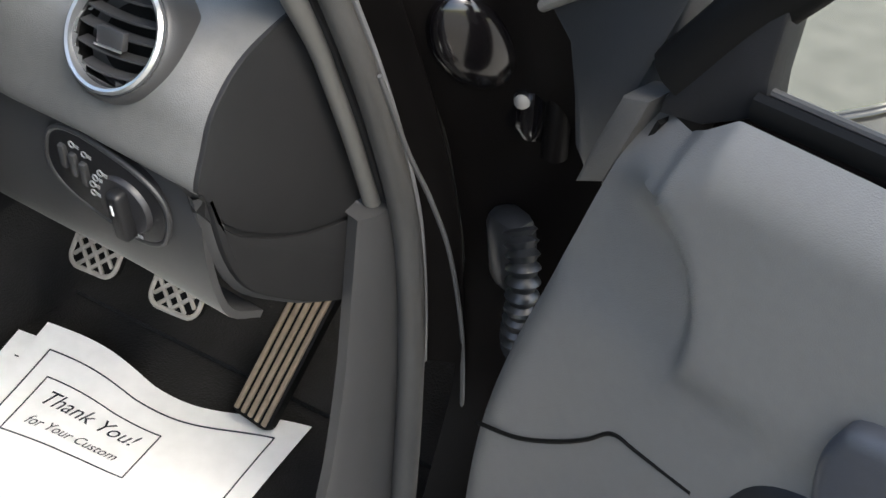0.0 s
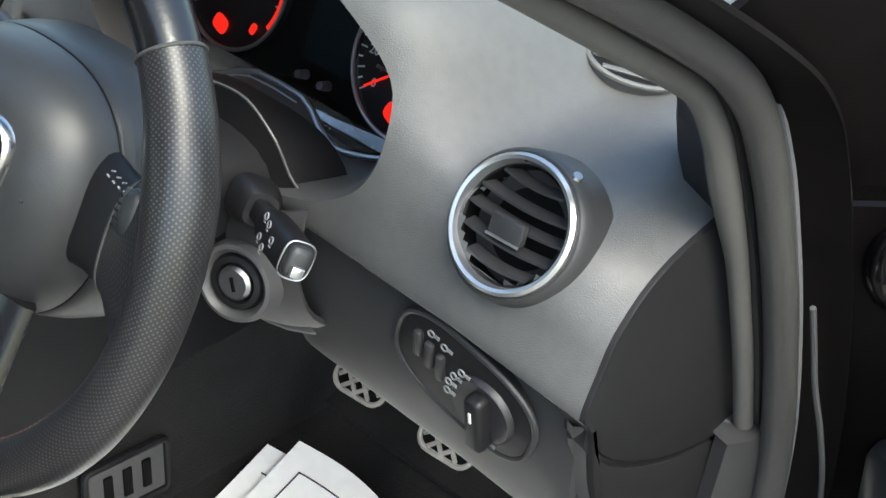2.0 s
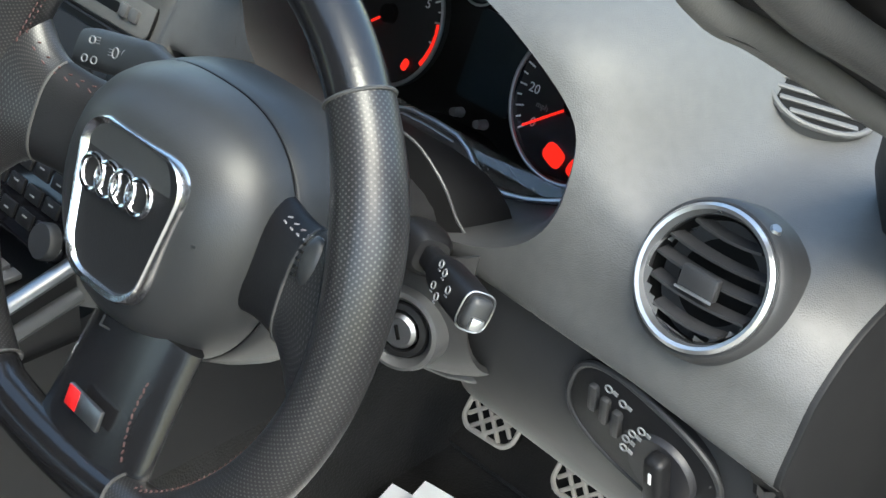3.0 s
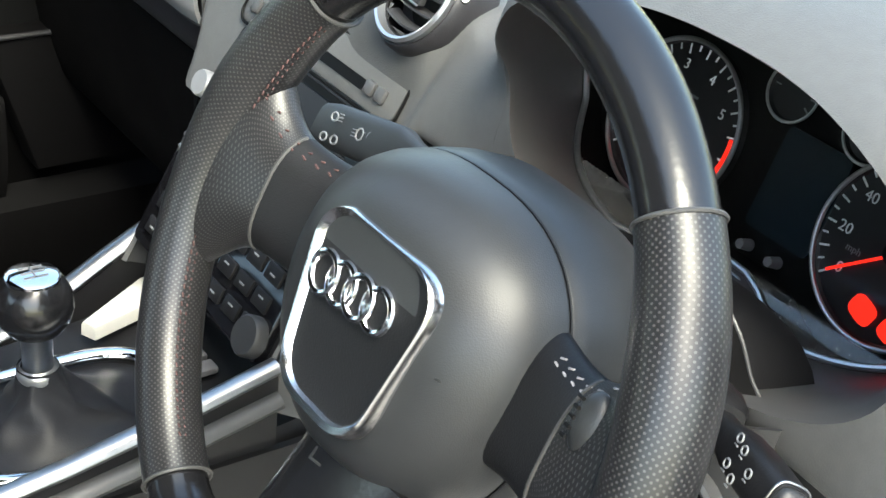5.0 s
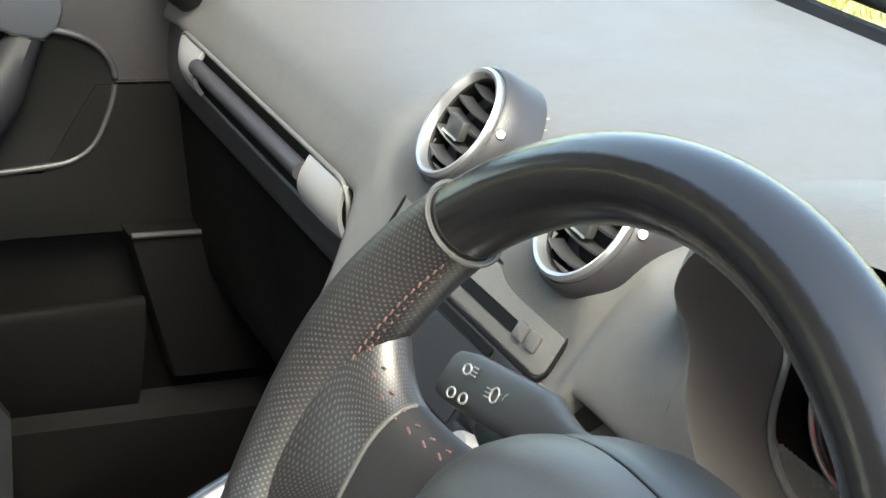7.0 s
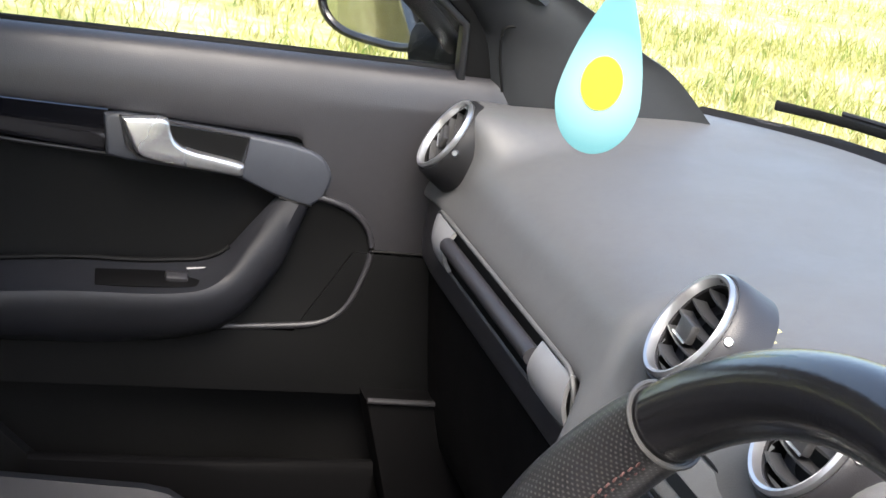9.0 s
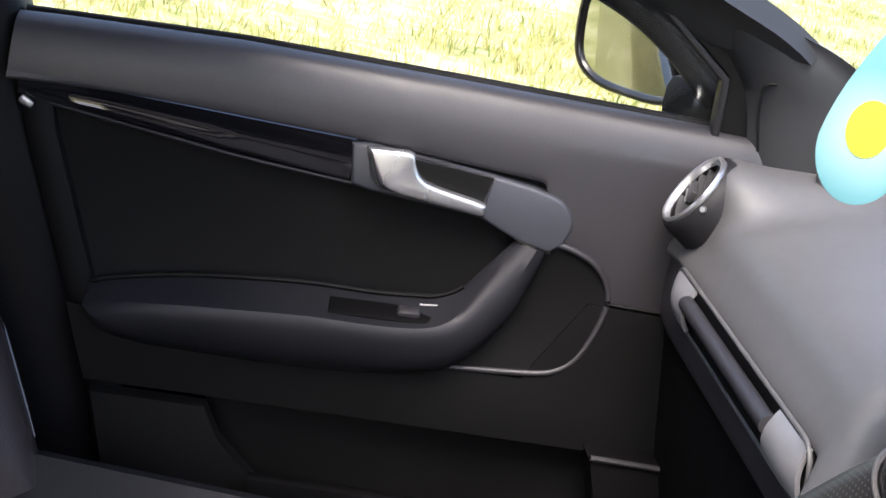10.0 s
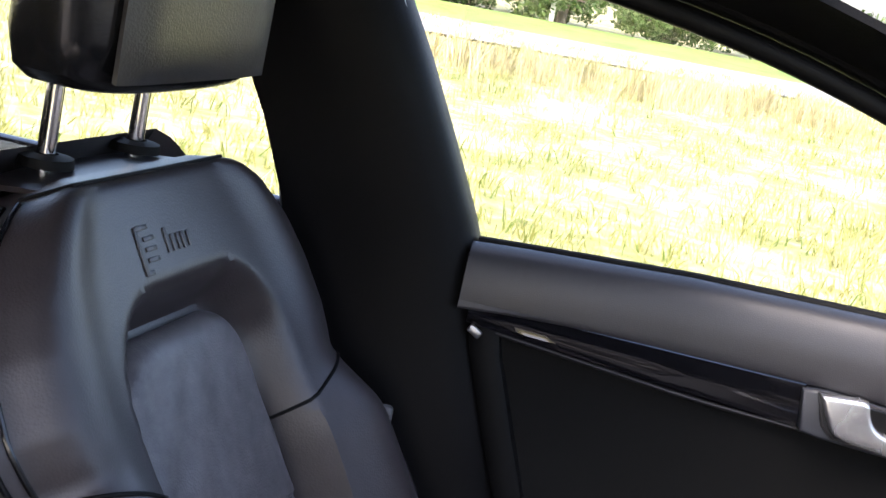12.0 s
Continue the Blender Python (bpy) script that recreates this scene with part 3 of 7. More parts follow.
# centre pillar of the passenger's side
bp = []
for f in np.linspace(0, 1, 14):
    z = 0.30 + 0.93 * f
    y0 = np.interp(z, [0.30, 0.49, 0.60, 0.70, 0.75, 0.85, 0.925, 0.98, 1.045, 1.14, 1.23], [-0.26, -0.292, -0.320, -0.345, -0.366, -0.400, -0.426, -0.452, -0.482, -0.530, -0.590])
    y1 = np.interp(z, [0.30, 0.90, 1.04, 1.23], [-0.62, -0.605, -0.655, -0.76])
    x = -0.690 + 0.07 * max(0, (z - 0.9) / 0.33)
    bp.append([(x - 0.05, y0, z), (x - 0.006, y0 + 0.003, z), (x + 0.008, y0 - 0.001, z), (x + 0.018, y0 - 0.010, z), (x + 0.026, y0 - 0.024, z), (x + 0.032, y0 - 0.045, z), (x + 0.036, (y0 + y1) / 2, z), (x + 0.03, y1 + 0.02, z), (x - 0.04, y1, z)])
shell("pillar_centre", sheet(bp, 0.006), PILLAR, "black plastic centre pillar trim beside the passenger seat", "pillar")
shell("pillar_seal", tube([(-0.672, y, z) for y, z in [(-0.250, 0.30), (-0.284, 0.49), (-0.312, 0.60), (-0.337, 0.70), (-0.358, 0.75), (-0.392, 0.85), (-0.418, 0.925)]], 0.010, 12), BLACK, "black rubber seal between centre pillar and door", "seal")
shell("pillar_joint", tube([(x + 0.0005, y, z + 0.35 * (y + 0.42)) for x, y, z in [(-0.676, -0.430, 0.918), (-0.664, -0.440, 0.918), (-0.657, -0.455, 0.918), (-0.652, -0.475, 0.918), (-0.650, -0.50, 0.918)]], 0.0014, 6), BLACK, "joint line across the centre pillar trim", "trim")
# Cream strip drawn in for the highlight along the pillar's window edge.
shell("pillar_lit_edge", tube([(-0.690 + 0.07 * max(0, (z - 0.9) / 0.33) + 0.004, y, z) for y, z in [(-0.426, 0.93), (-0.453, 0.985), (-0.528, 1.14), (-0.57, 1.205)]], 0.0030, 8), CREAM, "pale window channel edge on the centre pillar", "trim")
shell("pillar_rear", block(0.06, 0.12, 0.50, 0.02, pose(-0.62, -1.50, 1.03, -18)), HEAD, "dark rear pillar", "pillar")
q = thing("window_quarter", "clear rear side window behind the centre pillar", "window", kind="structure")
p = part("pane", sheet([[(-0.685, -0.60, 0.89), (-0.685, -1.48, 0.93)], [(-0.62, -0.74, 1.24), (-0.62, -1.42, 1.22)]], 0.003), GLASS, q)
p.visible_shadow = False
belt = thing("seat_belt", "black seat belt with its small grey clip on the centre pillar", "seat belt")
part("webbing", sheet([[(-0.6505, y, z), (-0.6505, y - 0.046, z)] for y, z in [(-0.474, 0.742), (-0.468, 0.60), (-0.455, 0.42)]], 0.0012), INSERT, belt)
part("clip", block(0.010, 0.014, 0.02, 0.004, pose(-0.648, -0.470, 0.757)), PANEL, belt, "grey plastic belt clip")

# ---------------------------------------------------------------- dashboard
dash = thing("dashboard", "dark grey soft-touch dashboard with four round air vents", "dashboard")
BIN_X, BIN_W, BIN_LO, BIN_HI = 0.371, 0.160, 0.843, 0.992


def screen_base(x):
    """How far forward the windscreen's foot lies at x."""
    k = min(abs(x), 0.70) / 0.62
    f = min(1.0, max(0.0, (x + 0.12) / 0.37))
    f = f * f * (3 - 2 * f)
    return (0.665 - 0.065 * k ** 8) * (1 - f) + (0.640 - 0.150 * k * k) * f


def dash_section(x):
    """The dashboard's section at x, from the lower lip up and forward to the windscreen: rows of y, z."""
    end = max(0.0, (abs(x) - 0.60) / 0.10)
    ye = screen_base(x)
    lip = 0.832 + 0.012 * math.exp(-((x - 0.37) / 0.2) ** 2) - 0.014 * end
    f = min(1.0, max(0.0, (x - 0.12) / 0.36))
    nose = 0.212 - 0.040 * f * f * (3 - 2 * f) + 0.006 * end
    low = np.array([(nose + 0.012, lip - 0.008), (nose, lip), (nose + 0.008, lip + 0.024), (nose + 0.022, lip + 0.050), (nose + 0.048 + 0.01 * end, 0.899 - 0.004 * end), (0.305, 0.913), (0.375, 0.925), (0.5 * (0.375 + ye), 0.934), (ye, 0.930)])
    tall = np.array([(nose + 0.012, lip - 0.008), (nose, lip), (nose + 0.001, lip + 0.03), (nose + 0.004, lip + 0.07), (0.184, 0.948), (0.206, 0.990), (0.275, 1.008), (0.40, 0.992), (ye, 0.932)])
    flat = lambda z: 0.2205 + (z - 0.850) * 0.532
    mid_part = np.array([(flat(0.765), 0.765), (flat(0.785), 0.785), (flat(0.812), 0.812), (flat(0.845), 0.845), (0.2430, 0.880), (0.290, 0.907), (0.375, 0.925), (0.5 * (0.375 + ye), 0.934), (ye, 0.930)])
    c = min(1.0, max(0.0, (0.130 - x) / 0.020 if x > 0 else (0.172 + x) / 0.045))
    c = c * c * (3 - 2 * c)
    low = low * (1 - c) + mid_part * c
    for vx, vh in ((-0.593, 1.6), (-0.072, 0.65), (0.082, 0.65), (0.618, 0.5)):
        b = vh * math.exp(-((x - vx) / 0.062) ** 4)
        low = low + b * np.array([(0, 0), (0, 0), (-0.006, 0.004) if vx > 0.3 else (0, 0), (-0.016, 0.012) if vx > 0.3 else (-0.006, 0.004) if vx < -0.3 else (0, 0), (-0.020, 0.018), (-0.010, 0.010), (0, 0.003), (0, 0), (0, 0)])
    hump = math.exp(-(abs(x - BIN_X) / 0.188) ** 9)
    soft = math.exp(-(abs(x - BIN_X) / 0.15) ** 3)
    k = np.array([hump] * 6 + [0.6 * hump + 0.4 * soft, soft, soft])[:, None]
    line = smooth_line(low * (1 - k) + tall * k, 60)
    return line


def dash_strip(x0, x1, n):
    return [[(x, y, z) for y, z in dash_section(x)] for x in np.linspace(x0, x1, n)]


VENTS = ((0.618, 0.193, 0.901), (0.082, 0.236, 0.912), (-0.072, 0.236, 0.912), (-0.593, 0.205, 0.903))


def vented(bm):
    """Round openings in the dashboard's skin where the vents sit."""
    ax = Vector((0, -0.85, 0.52)).normalized()
    gone = []
    for f in bm.faces:
        c = f.calc_center_median()
        for v in VENTS:
            d = c - Vector(v)
            if abs(d.dot(ax)) < 0.045 and (d - ax * d.dot(ax)).length < 0.0315:
                gone.append(f)
                break
    bmesh.ops.delete(bm, geom=gone, context="FACES")
    return bm


# windscreen, cowl and wiper beyond the dashboard
ws = thing("windscreen", "clear raked windscreen over the dashboard", "windscreen", kind="structure")
wsg = [[(x * (1 - 0.12 * f), (screen_base(x) + 0.022) * (1 - f) - 0.22 * f - 0.03 * f * (abs(x) / 0.68) ** 2, 0.936 + 0.339 * f ** 0.92) for x in np.linspace(-0.68, 0.68, 41)] for f in np.linspace(0, 1, 20)]
p = part("pane", sheet(wsg, 0.004), GLASS, ws)
p.visible_shadow = False
part("lower_band", sheet([[(x, screen_base(x) + 0.004 + 0.022 * f, 0.926 + 0.010 * f) for x in np.linspace(-0.70, 0.70, 31)] for f in (0, 0.5, 1)], 0.003), BLACK, ws, "black ceramic band")
part("header", block(1.16, 0.06, 0.03, 0.01, pose(0.02, -0.215, 1.275)), HEAD, ws)
shell("cowl", sheet([[(x, screen_base(x) + 0.028 + (0.76 - screen_base(x) - 0.028) * f, 0.918 - 0.022 * f) for x in np.linspace(-0.74, 0.74, 31)] for f in np.linspace(0, 1, 5)], 0.004), BLACK, "black plastic cowl below the windscreen", "cowl")
wip = thing("wiper", "black windscreen wiper lying on the cowl", "wiper")
part("blade", tube([(x, screen_base(x) + 0.034, 0.953 - 0.006 * (x + 0.68)) for x in np.linspace(-0.665, -0.06, 22)], 0.0036, 8, flat=1.5), BLACK, wip)
part("blade_spine", tube([(x, screen_base(x) + 0.039, 0.960 - 0.006 * (x + 0.62)) for x in np.linspace(-0.62, -0.12, 18)], 0.0028, 8), DARK, wip)
part("arm", tube([(-0.36, screen_base(-0.36) + 0.045, 0.966), (-0.20, screen_base(-0.2) + 0.065, 0.958), (0.02, 0.70, 0.935)], 0.0065, 8), BLACK, wip)
part("joint", block(0.05, 0.018, 0.016, 0.005, pose(-0.36, screen_base(-0.36) + 0.041, 0.968, 0, 0, 14)), DARK, wip)

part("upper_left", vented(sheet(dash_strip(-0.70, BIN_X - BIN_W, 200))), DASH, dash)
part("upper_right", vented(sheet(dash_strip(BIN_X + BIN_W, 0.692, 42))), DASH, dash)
xs = BIN_X + BIN_W * np.sin(np.linspace(-math.pi / 2, math.pi / 2, 41))
high, low, rim_hi, rim_lo = [], [], [], []
mid, half = (BIN_LO + BIN_HI) / 2, (BIN_HI - BIN_LO) / 2
for x in xs:
    line = dash_section(x)
    k = max(0.0, 1 - (abs(x - BIN_X) / BIN_W) ** 2.4) ** (1 / 2.4)
    zz = np.maximum.accumulate(line[:46, 1])
    cuts = [float(np.interp(mid + s * half * k, zz + np.arange(46) * 1e-7, np.arange(46))) for s in (1, -1)]
    pick = lambda f: [(x, float(np.interp(q, np.arange(60), line[:, 0])), float(np.interp(q, np.arange(60), line[:, 1]))) for q in f]
    high.append(pick(np.linspace(cuts[0], 59, 30)))
    low.append(pick(np.linspace(0, cuts[1], 10)))
    rim_hi.append(high[-1][0])
    rim_lo.append(low[-1][-1])
part("binnacle_hood", sheet(high), DASH, dash)
part("binnacle_lip", sheet(low), DASH, dash)
# lower dash: driver's side panel under the lip, sweeping forward
def lower_strip(x0, x1, n, drop, fwd):
    rows = []
    for x in np.linspace(x0, x1, n):
        top = dash_section(x)[0]
        ctrl = [(top[0] + 0.010, top[1] + 0.004), (top[0] + 0.007, top[1] - 0.03), (top[0] + 0.012, top[1] - 0.072), (top[0] + fwd * 0.45, top[1] - drop * 0.84), (top[0] + fwd, top[1] - drop)]
        rows.append([(x, y, z) for y, z in smooth_line(ctrl, 18)])
    return rows


# Knee panels take KNEE, which has the shade under the lip painted in.
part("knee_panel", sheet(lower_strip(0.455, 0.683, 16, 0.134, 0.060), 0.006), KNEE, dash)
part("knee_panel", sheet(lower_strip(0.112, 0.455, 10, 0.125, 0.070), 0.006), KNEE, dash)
part("glovebox_panel", sheet(lower_strip(-0.70, -0.112, 20, 0.30, 0.10), 0.006), INSERT, dash, "black glovebox lid")

band_rows = []
for x in np.linspace(-0.690, -0.188, 14):
    y = float(dash_section(x)[0][0]) - 0.006
    band_rows.append([(x, a, b) for a, b in smooth_line([(y + 0.006, 0.828), (y + 0.001, 0.820), (y, 0.800), (y + 0.001, 0.775), (y + 0.004, 0.757), (y + 0.012, 0.749), (y + 0.024, 0.747)], 16)])
part("glovebox_band", sheet(band_rows, 0.003), DOORP, dash, "dark grey band below the dashboard")

# end caps by the doors
for s in (1, -1):
    x = 0.69 * s
    sec = [tuple(p) for p in dash_section(x)[7:42]]
    sgn = s
    up = [(sgn * q, r) for q, r in sec]
    nose_y, lip_z = sec[0]
    upper = up + [(sgn * 0.36, 0.90), (sgn * 0.37, 0.72)] + [(sgn * y, z) for y, z in smooth_line([(0.352, 0.715), (0.28, 0.735), (0.21, 0.775), (nose_y + 0.004, lip_z - 0.004)], 12)[0:]]
    rim_f = smooth_line([(0.365, 0.624), (0.305, 0.652), (0.262, 0.680), (0.222, 0.712), (0.200, 0.748), (0.188, 0.790), (nose_y + 0.006, lip_z - 0.012)], 22)
    inset = [(float(y + 0.003), float(z + 0.003)) for y, z in rim_f]
    lower = [(sgn * y, z) for y, z in smooth_line([(nose_y + 0.012, lip_z - 0.008), (0.21, 0.771), (0.28, 0.732), (0.352, 0.712)], 12)] + [(sgn * 0.37, 0.66)] + [(sgn * y, z) for y, z in inset]
    part("end_frame", sheet([[(x - 0.012 * s, y + 0.001, z + 0.001), (x - 0.007 * s, y, z), (x - 0.002 * s, y + 0.002, z + 0.002), (x + 0.002 * s, y + 0.006, z + 0.006), (x + 0.002 * s, y + 0.0095, z + 0.0105), (x - 0.010 * s, y + 0.010, z + 0.011)] for y, z in rim_f]), KNEE, dash, "grey rounded corner round the side panel")
    m = facing((x + 0.004 * s, 0, 0), (s, 0, 0))
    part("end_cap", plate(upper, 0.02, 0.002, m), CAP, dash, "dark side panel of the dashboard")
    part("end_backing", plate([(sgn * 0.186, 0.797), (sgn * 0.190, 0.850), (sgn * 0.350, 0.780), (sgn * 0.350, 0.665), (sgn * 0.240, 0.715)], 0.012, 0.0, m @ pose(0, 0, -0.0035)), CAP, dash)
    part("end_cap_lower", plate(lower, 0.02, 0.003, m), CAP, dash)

# ---------------------------------------------------------------- steering wheel
WT = 22.0
WM = pose(0.371, 0.024, 0.885, 90 - WT)
wheel = thing("steering_wheel", "three-spoke black leather steering wheel with perforated grips and red stitching", "steering wheel", m=WM)


def rim_point(a):
    """Centre line of the rim at angle a in degrees, flattened at the bottom."""
    x, y = 0.1640 * math.cos(radians(a)), 0.1680 * math.sin(radians(a))
    low = -0.148
    if y < low:
        y = low + (y - low) * 0.35
    return x, y


def rim_piece(a0, a1, r, n):
    rows, uvs = [], []
    for i, a in enumerate(np.linspace(a0, a1, n)):
        x, y = rim_point(a)
        c, s = math.cos(radians(a)), math.sin(radians(a))
        rr = r(a)
        rows.append([(x + c * rr * math.cos(k), y + s * rr * math.cos(k), rr * 1.08 * math.sin(k)) for k in np.linspace(0, math.tau, 24, endpoint=False)])
    bm = sheet(rows, closed=True, caps=True)
    bm.faces.ensure_lookup_table()
    uv = bm.loops.layers.uv.new("UVMap")
    for i in range(n - 1):
        for j in range(24):
            f = bm.faces[i * 24 + j]
            for lp, (di, dj) in zip(f.loops, ((0, 0), (0, 1), (1, 1), (1, 0))):
                lp[uv].uv = ((i + di) / (n - 1) * abs(a1 - a0) / 360 * 1.07 / 0.0031, (j + dj) / 24 * 33)
    return bm


grip = lambda a: 0.0162 + 0.0022 * math.exp(-((((a + 180) % 360 - 180) - 20) / 16) ** 2) + 0.0022 * math.exp(-(((a % 360) - 160) / 16) ** 2) + 0.001 * math.exp(-((((a + 180) % 360 - 180) + 38) / 14) ** 2)
part("rim_top", rim_piece(42, 138, lambda a: 0.0155, 40), SMOOTHL, wheel, "smooth glossy black leather")
part("rim_bottom", rim_piece(238, 290, lambda a: 0.0150, 24), SMOOTHL, wheel, "smooth glossy black leather")
part("grip", rim_piece(-70, 42, grip, 56), PERF, wheel, "perforated black leather")
part("grip", rim_piece(138, 238, grip, 56), PERF, wheel, "perforated black leather")

# ---------------------------------------------------------------- steering wheel, centre


def spoke(a, b, wa, wb, z0, z1, n=10):
    """A spoke from point a to point b of the wheel's plane, wa and wb wide, rounded across."""
    a, b = Vector(a), Vector(b)
    d = (b - a).normalized()
    o = Vector((-d.y, d.x))
    rows = []
    for f in np.linspace(0, 1, n):
        w = wa + (wb - wa) * f ** 1.5
        p = a + (b - a) * f
        z = z0 + (z1 - z0) * f
        rows.append([(p.x + o.x * w / 2 * math.cos(k), p.y + o.y * w / 2 * math.cos(k), z + 0.011 * math.sin(k)) for k in np.linspace(0, math.tau, 20, endpoint=False)])
    return sheet(rows, closed=True, caps=True)


def arm_row(s, f, m):
    """One closed section of a side arm: f runs from the hub (0) to the rim (1), rising forward and widening into the rim."""
    x = s * (0.060 + 0.096 * f)
    hw = 0.0365 - 0.006 * math.sin(math.pi * min(1.0, f / 0.8)) + 0.040 * max(0.0, (f - 0.55) / 0.45) ** 2.0
    y = 0.0085 + 0.003 * f
    z = -0.026 + 0.021 * f * f * (3 - 2 * f)
    h = 0.0125 + 0.0025 * f
    return [(x, y + hw * math.copysign(abs(math.cos(k)) ** 0.7, math.cos(k)), z + h * math.sin(k) - 0.004 * math.cos(k) * (1 - f)) for k in np.linspace(0, math.tau, m, endpoint=False)]


def leather_flare(s):
    """The leather that runs from the rim down on to a side arm, widening towards the rim."""
    n, m = 14, 32
    bm = sheet([arm_row(s, f, m) for f in np.linspace(0.56, 1, n)], closed=True, caps=True)
    bm.faces.ensure_lookup_table()
    uv = bm.loops.layers.uv.new("UVMap")
    for i in range(n - 1):
        for j in range(m):
            for lp, (di, dj) in zip(bm.faces[i * m + j].loops, ((0, 0), (0, 1), (1, 1), (1, 0))):
                lp[uv].uv = ((i + di) / (n - 1) * 16, (j + dj) / m * 84)
    return bm


for s in (1, -1):
    part("spoke", sheet([arm_row(s, f, 32) for f in np.linspace(0, 0.56, 12)], closed=True, caps=True), DARK, wheel, "smooth dark spoke")
    part("leather_flare", leather_flare(s), PERF, wheel, "perforated leather where spoke meets rim")
    ring_row = arm_row(s, 0.56, 32)
    part("flare_seam", tube(ring_row[1:16], 0.0011, 6), RUBBER, wheel, "seam where the leather ends")
    if s > 0:
        thumb = part("thumb_rest", sheet([[(0.1285 + 0.0085 * r * math.cos(a), 0.030 + 0.0140 * r * math.sin(a), 0.0015 + 0.0060 * (1 - r * r) ** 0.5) for a in np.linspace(0, math.tau, 24, endpoint=False)] for r in np.sin(np.linspace(0.02, math.pi / 2, 8))], closed=True), HUBP, wheel, "smooth leather thumb rest")
        for k in range(5):
            part("crease", tube([(0.1205, 0.021 + 0.0042 * k, 0.0050), (0.1245, 0.0218 + 0.0042 * k, 0.0072)], 0.0009, 6), BLACK, thumb)
    bits = []
    for k in range(9):
        q = arm_row(s, 0.30 + 0.085 * k, 32)
        for j, side in ((3, 18), (4, -18)):
            bits.append(block(0.0036, 0.0010, 0.0012, 0.0003, pose(*q[j], 0, 0, side), 1))
    tagged(part("stitching", join(*bits), GREYTHREAD if s > 0 else REDTHREAD, wheel, "rows of red and grey stitches"), kind="stuff")
part("spoke", spoke((0.020, -0.055), (0.012, -0.149), 0.086, 0.100, -0.014, -0.003), SMOOTHL, wheel, "smooth black leather lower spoke")
badge = part("badge", block(0.032, 0.0135, 0.003, 0.001, pose(0.012, -0.115, 0.0095, 0, 0, -3)), ALU, wheel, "small silver badge with a red field")
part("red_field", block(0.011, 0.0130, 0.0034, 0.001, pose(0.0020, -0.1145, 0.0098, 0, 0, -3)), RED, badge)

# airbag cover: a swollen cushion
pad_out = oval(0.172, 0.158, 64, 2.5, -0.002, -0.002)


def pad_ring(f, z):
    """A closed section of the cushion: f of its full outline, narrower towards the foot."""
    return [((x + 0.002) * f * (1 - 0.14 * max(0, -y / 0.08)) - 0.002, y * f, z + (0.004 if y > 0 else -0.003) * abs(y) / 0.08) for x, y in pad_out]


def pad_z(f):
    return float(np.interp(f, [0.0, 0.50, 0.62, 0.74, 0.85, 0.93, 0.98, 1.0], [0.0165, 0.0150, 0.0125, 0.0070, -0.0015, -0.0115, -0.022, -0.030]))


part("airbag_cover", sheet([pad_ring(f, pad_z(f)) for f in (1.0, 0.995, 0.98, 0.955, 0.93, 0.89, 0.85, 0.80, 0.74, 0.68, 0.62, 0.56, 0.50)], closed=True, caps=True), HUBP, wheel, "dark grey swollen airbag cover")
part("cover_surround", sheet([pad_ring(f, z) for f, z in ((0.990, -0.030), (0.994, -0.0335), (1.006, -0.0345), (1.030, -0.042), (1.055, -0.056), (1.060, -0.074), (0.98, -0.095), (0.70, -0.11))], closed=True, caps=True), HUBP, wheel, "dark grey surround behind the cover's seam")
part("cover_seam", tube([*pad_ring(0.997, -0.0325), pad_ring(0.997, -0.0325)[0]], 0.0007, 6), DARK, wheel)
for x, y in ((0.054, 0.004), (-0.046, 0.030), (0.010, -0.066)):
    part("moulded_mark", join(block(0.009, 0.0012, 0.0010, 0.0003, pose(x, y, pad_z(0.74) + 0.0035, 0, 0, 8)), block(0.0012, 0.006, 0.0010, 0.0003, pose(x - 0.003, y + 0.003, pad_z(0.74) + 0.0035, 0, 0, -12))), HUBP, wheel)


def shield(f=1.0, dy=0.0, n=8):
    """A shield outline: wide at the top, tapering to a rounded foot."""
    c = [(-0.0435, 0.032, 0.019), (0.0435, 0.032, 0.019), (0.0285, -0.046, 0.019), (-0.0285, -0.046, 0.019)]
    out = []
    k = len(c)
    for i in range(k):
        p, a, b = (Vector(c[i][:2]) for i in (i, i - 1, (i + 1) % k))
        u, v = (a - p).normalized(), (b - p).normalized()
        r = c[i][2]
        for t in np.linspace(0, 1, n):
            q = p + u * r * (1 - t) ** 2 + v * r * t ** 2
            out.append((q.x * f, q.y * f + dy))
    top = [(x, y + 0.007 * (1 - (x / 0.045) ** 2) if y > 0 else y) for x, y in out]
    return top


EM = pose(0.002, 0.003, 0)
bandrows = [[(x, y, 0.0125) for x, y in shield(1.11)], [(x, y, 0.0185) for x, y in shield(1.09)], [(x, y, 0.0205) for x, y in shield(1.06)], [(x, y, 0.0195) for x, y in shield(1.01, 0.0005)], [(x, y, 0.0165) for x, y in shield(0.95, -0.001)]]
bm = sheet(bandrows, closed=True)
bm.transform(EM)
emblem = part("emblem_frame", bm, BRIGHT, wheel, "chrome shield-shaped frame")
part("emblem_field", plate(shield(0.99), 0.004, 0.0, EM @ pose(0, 0, 0.0172)), DARK, emblem)
for i in range(4):
    part("ring", loop(oval(0.0186, 0.0190, 36, 2, -0.0258 + 0.0136 * i, 0.0095 + 0.001 * i), 0.0019, 0.0186 - 0.0004 * (i % 2), 8), BRIGHT, emblem, "plain bright ring")
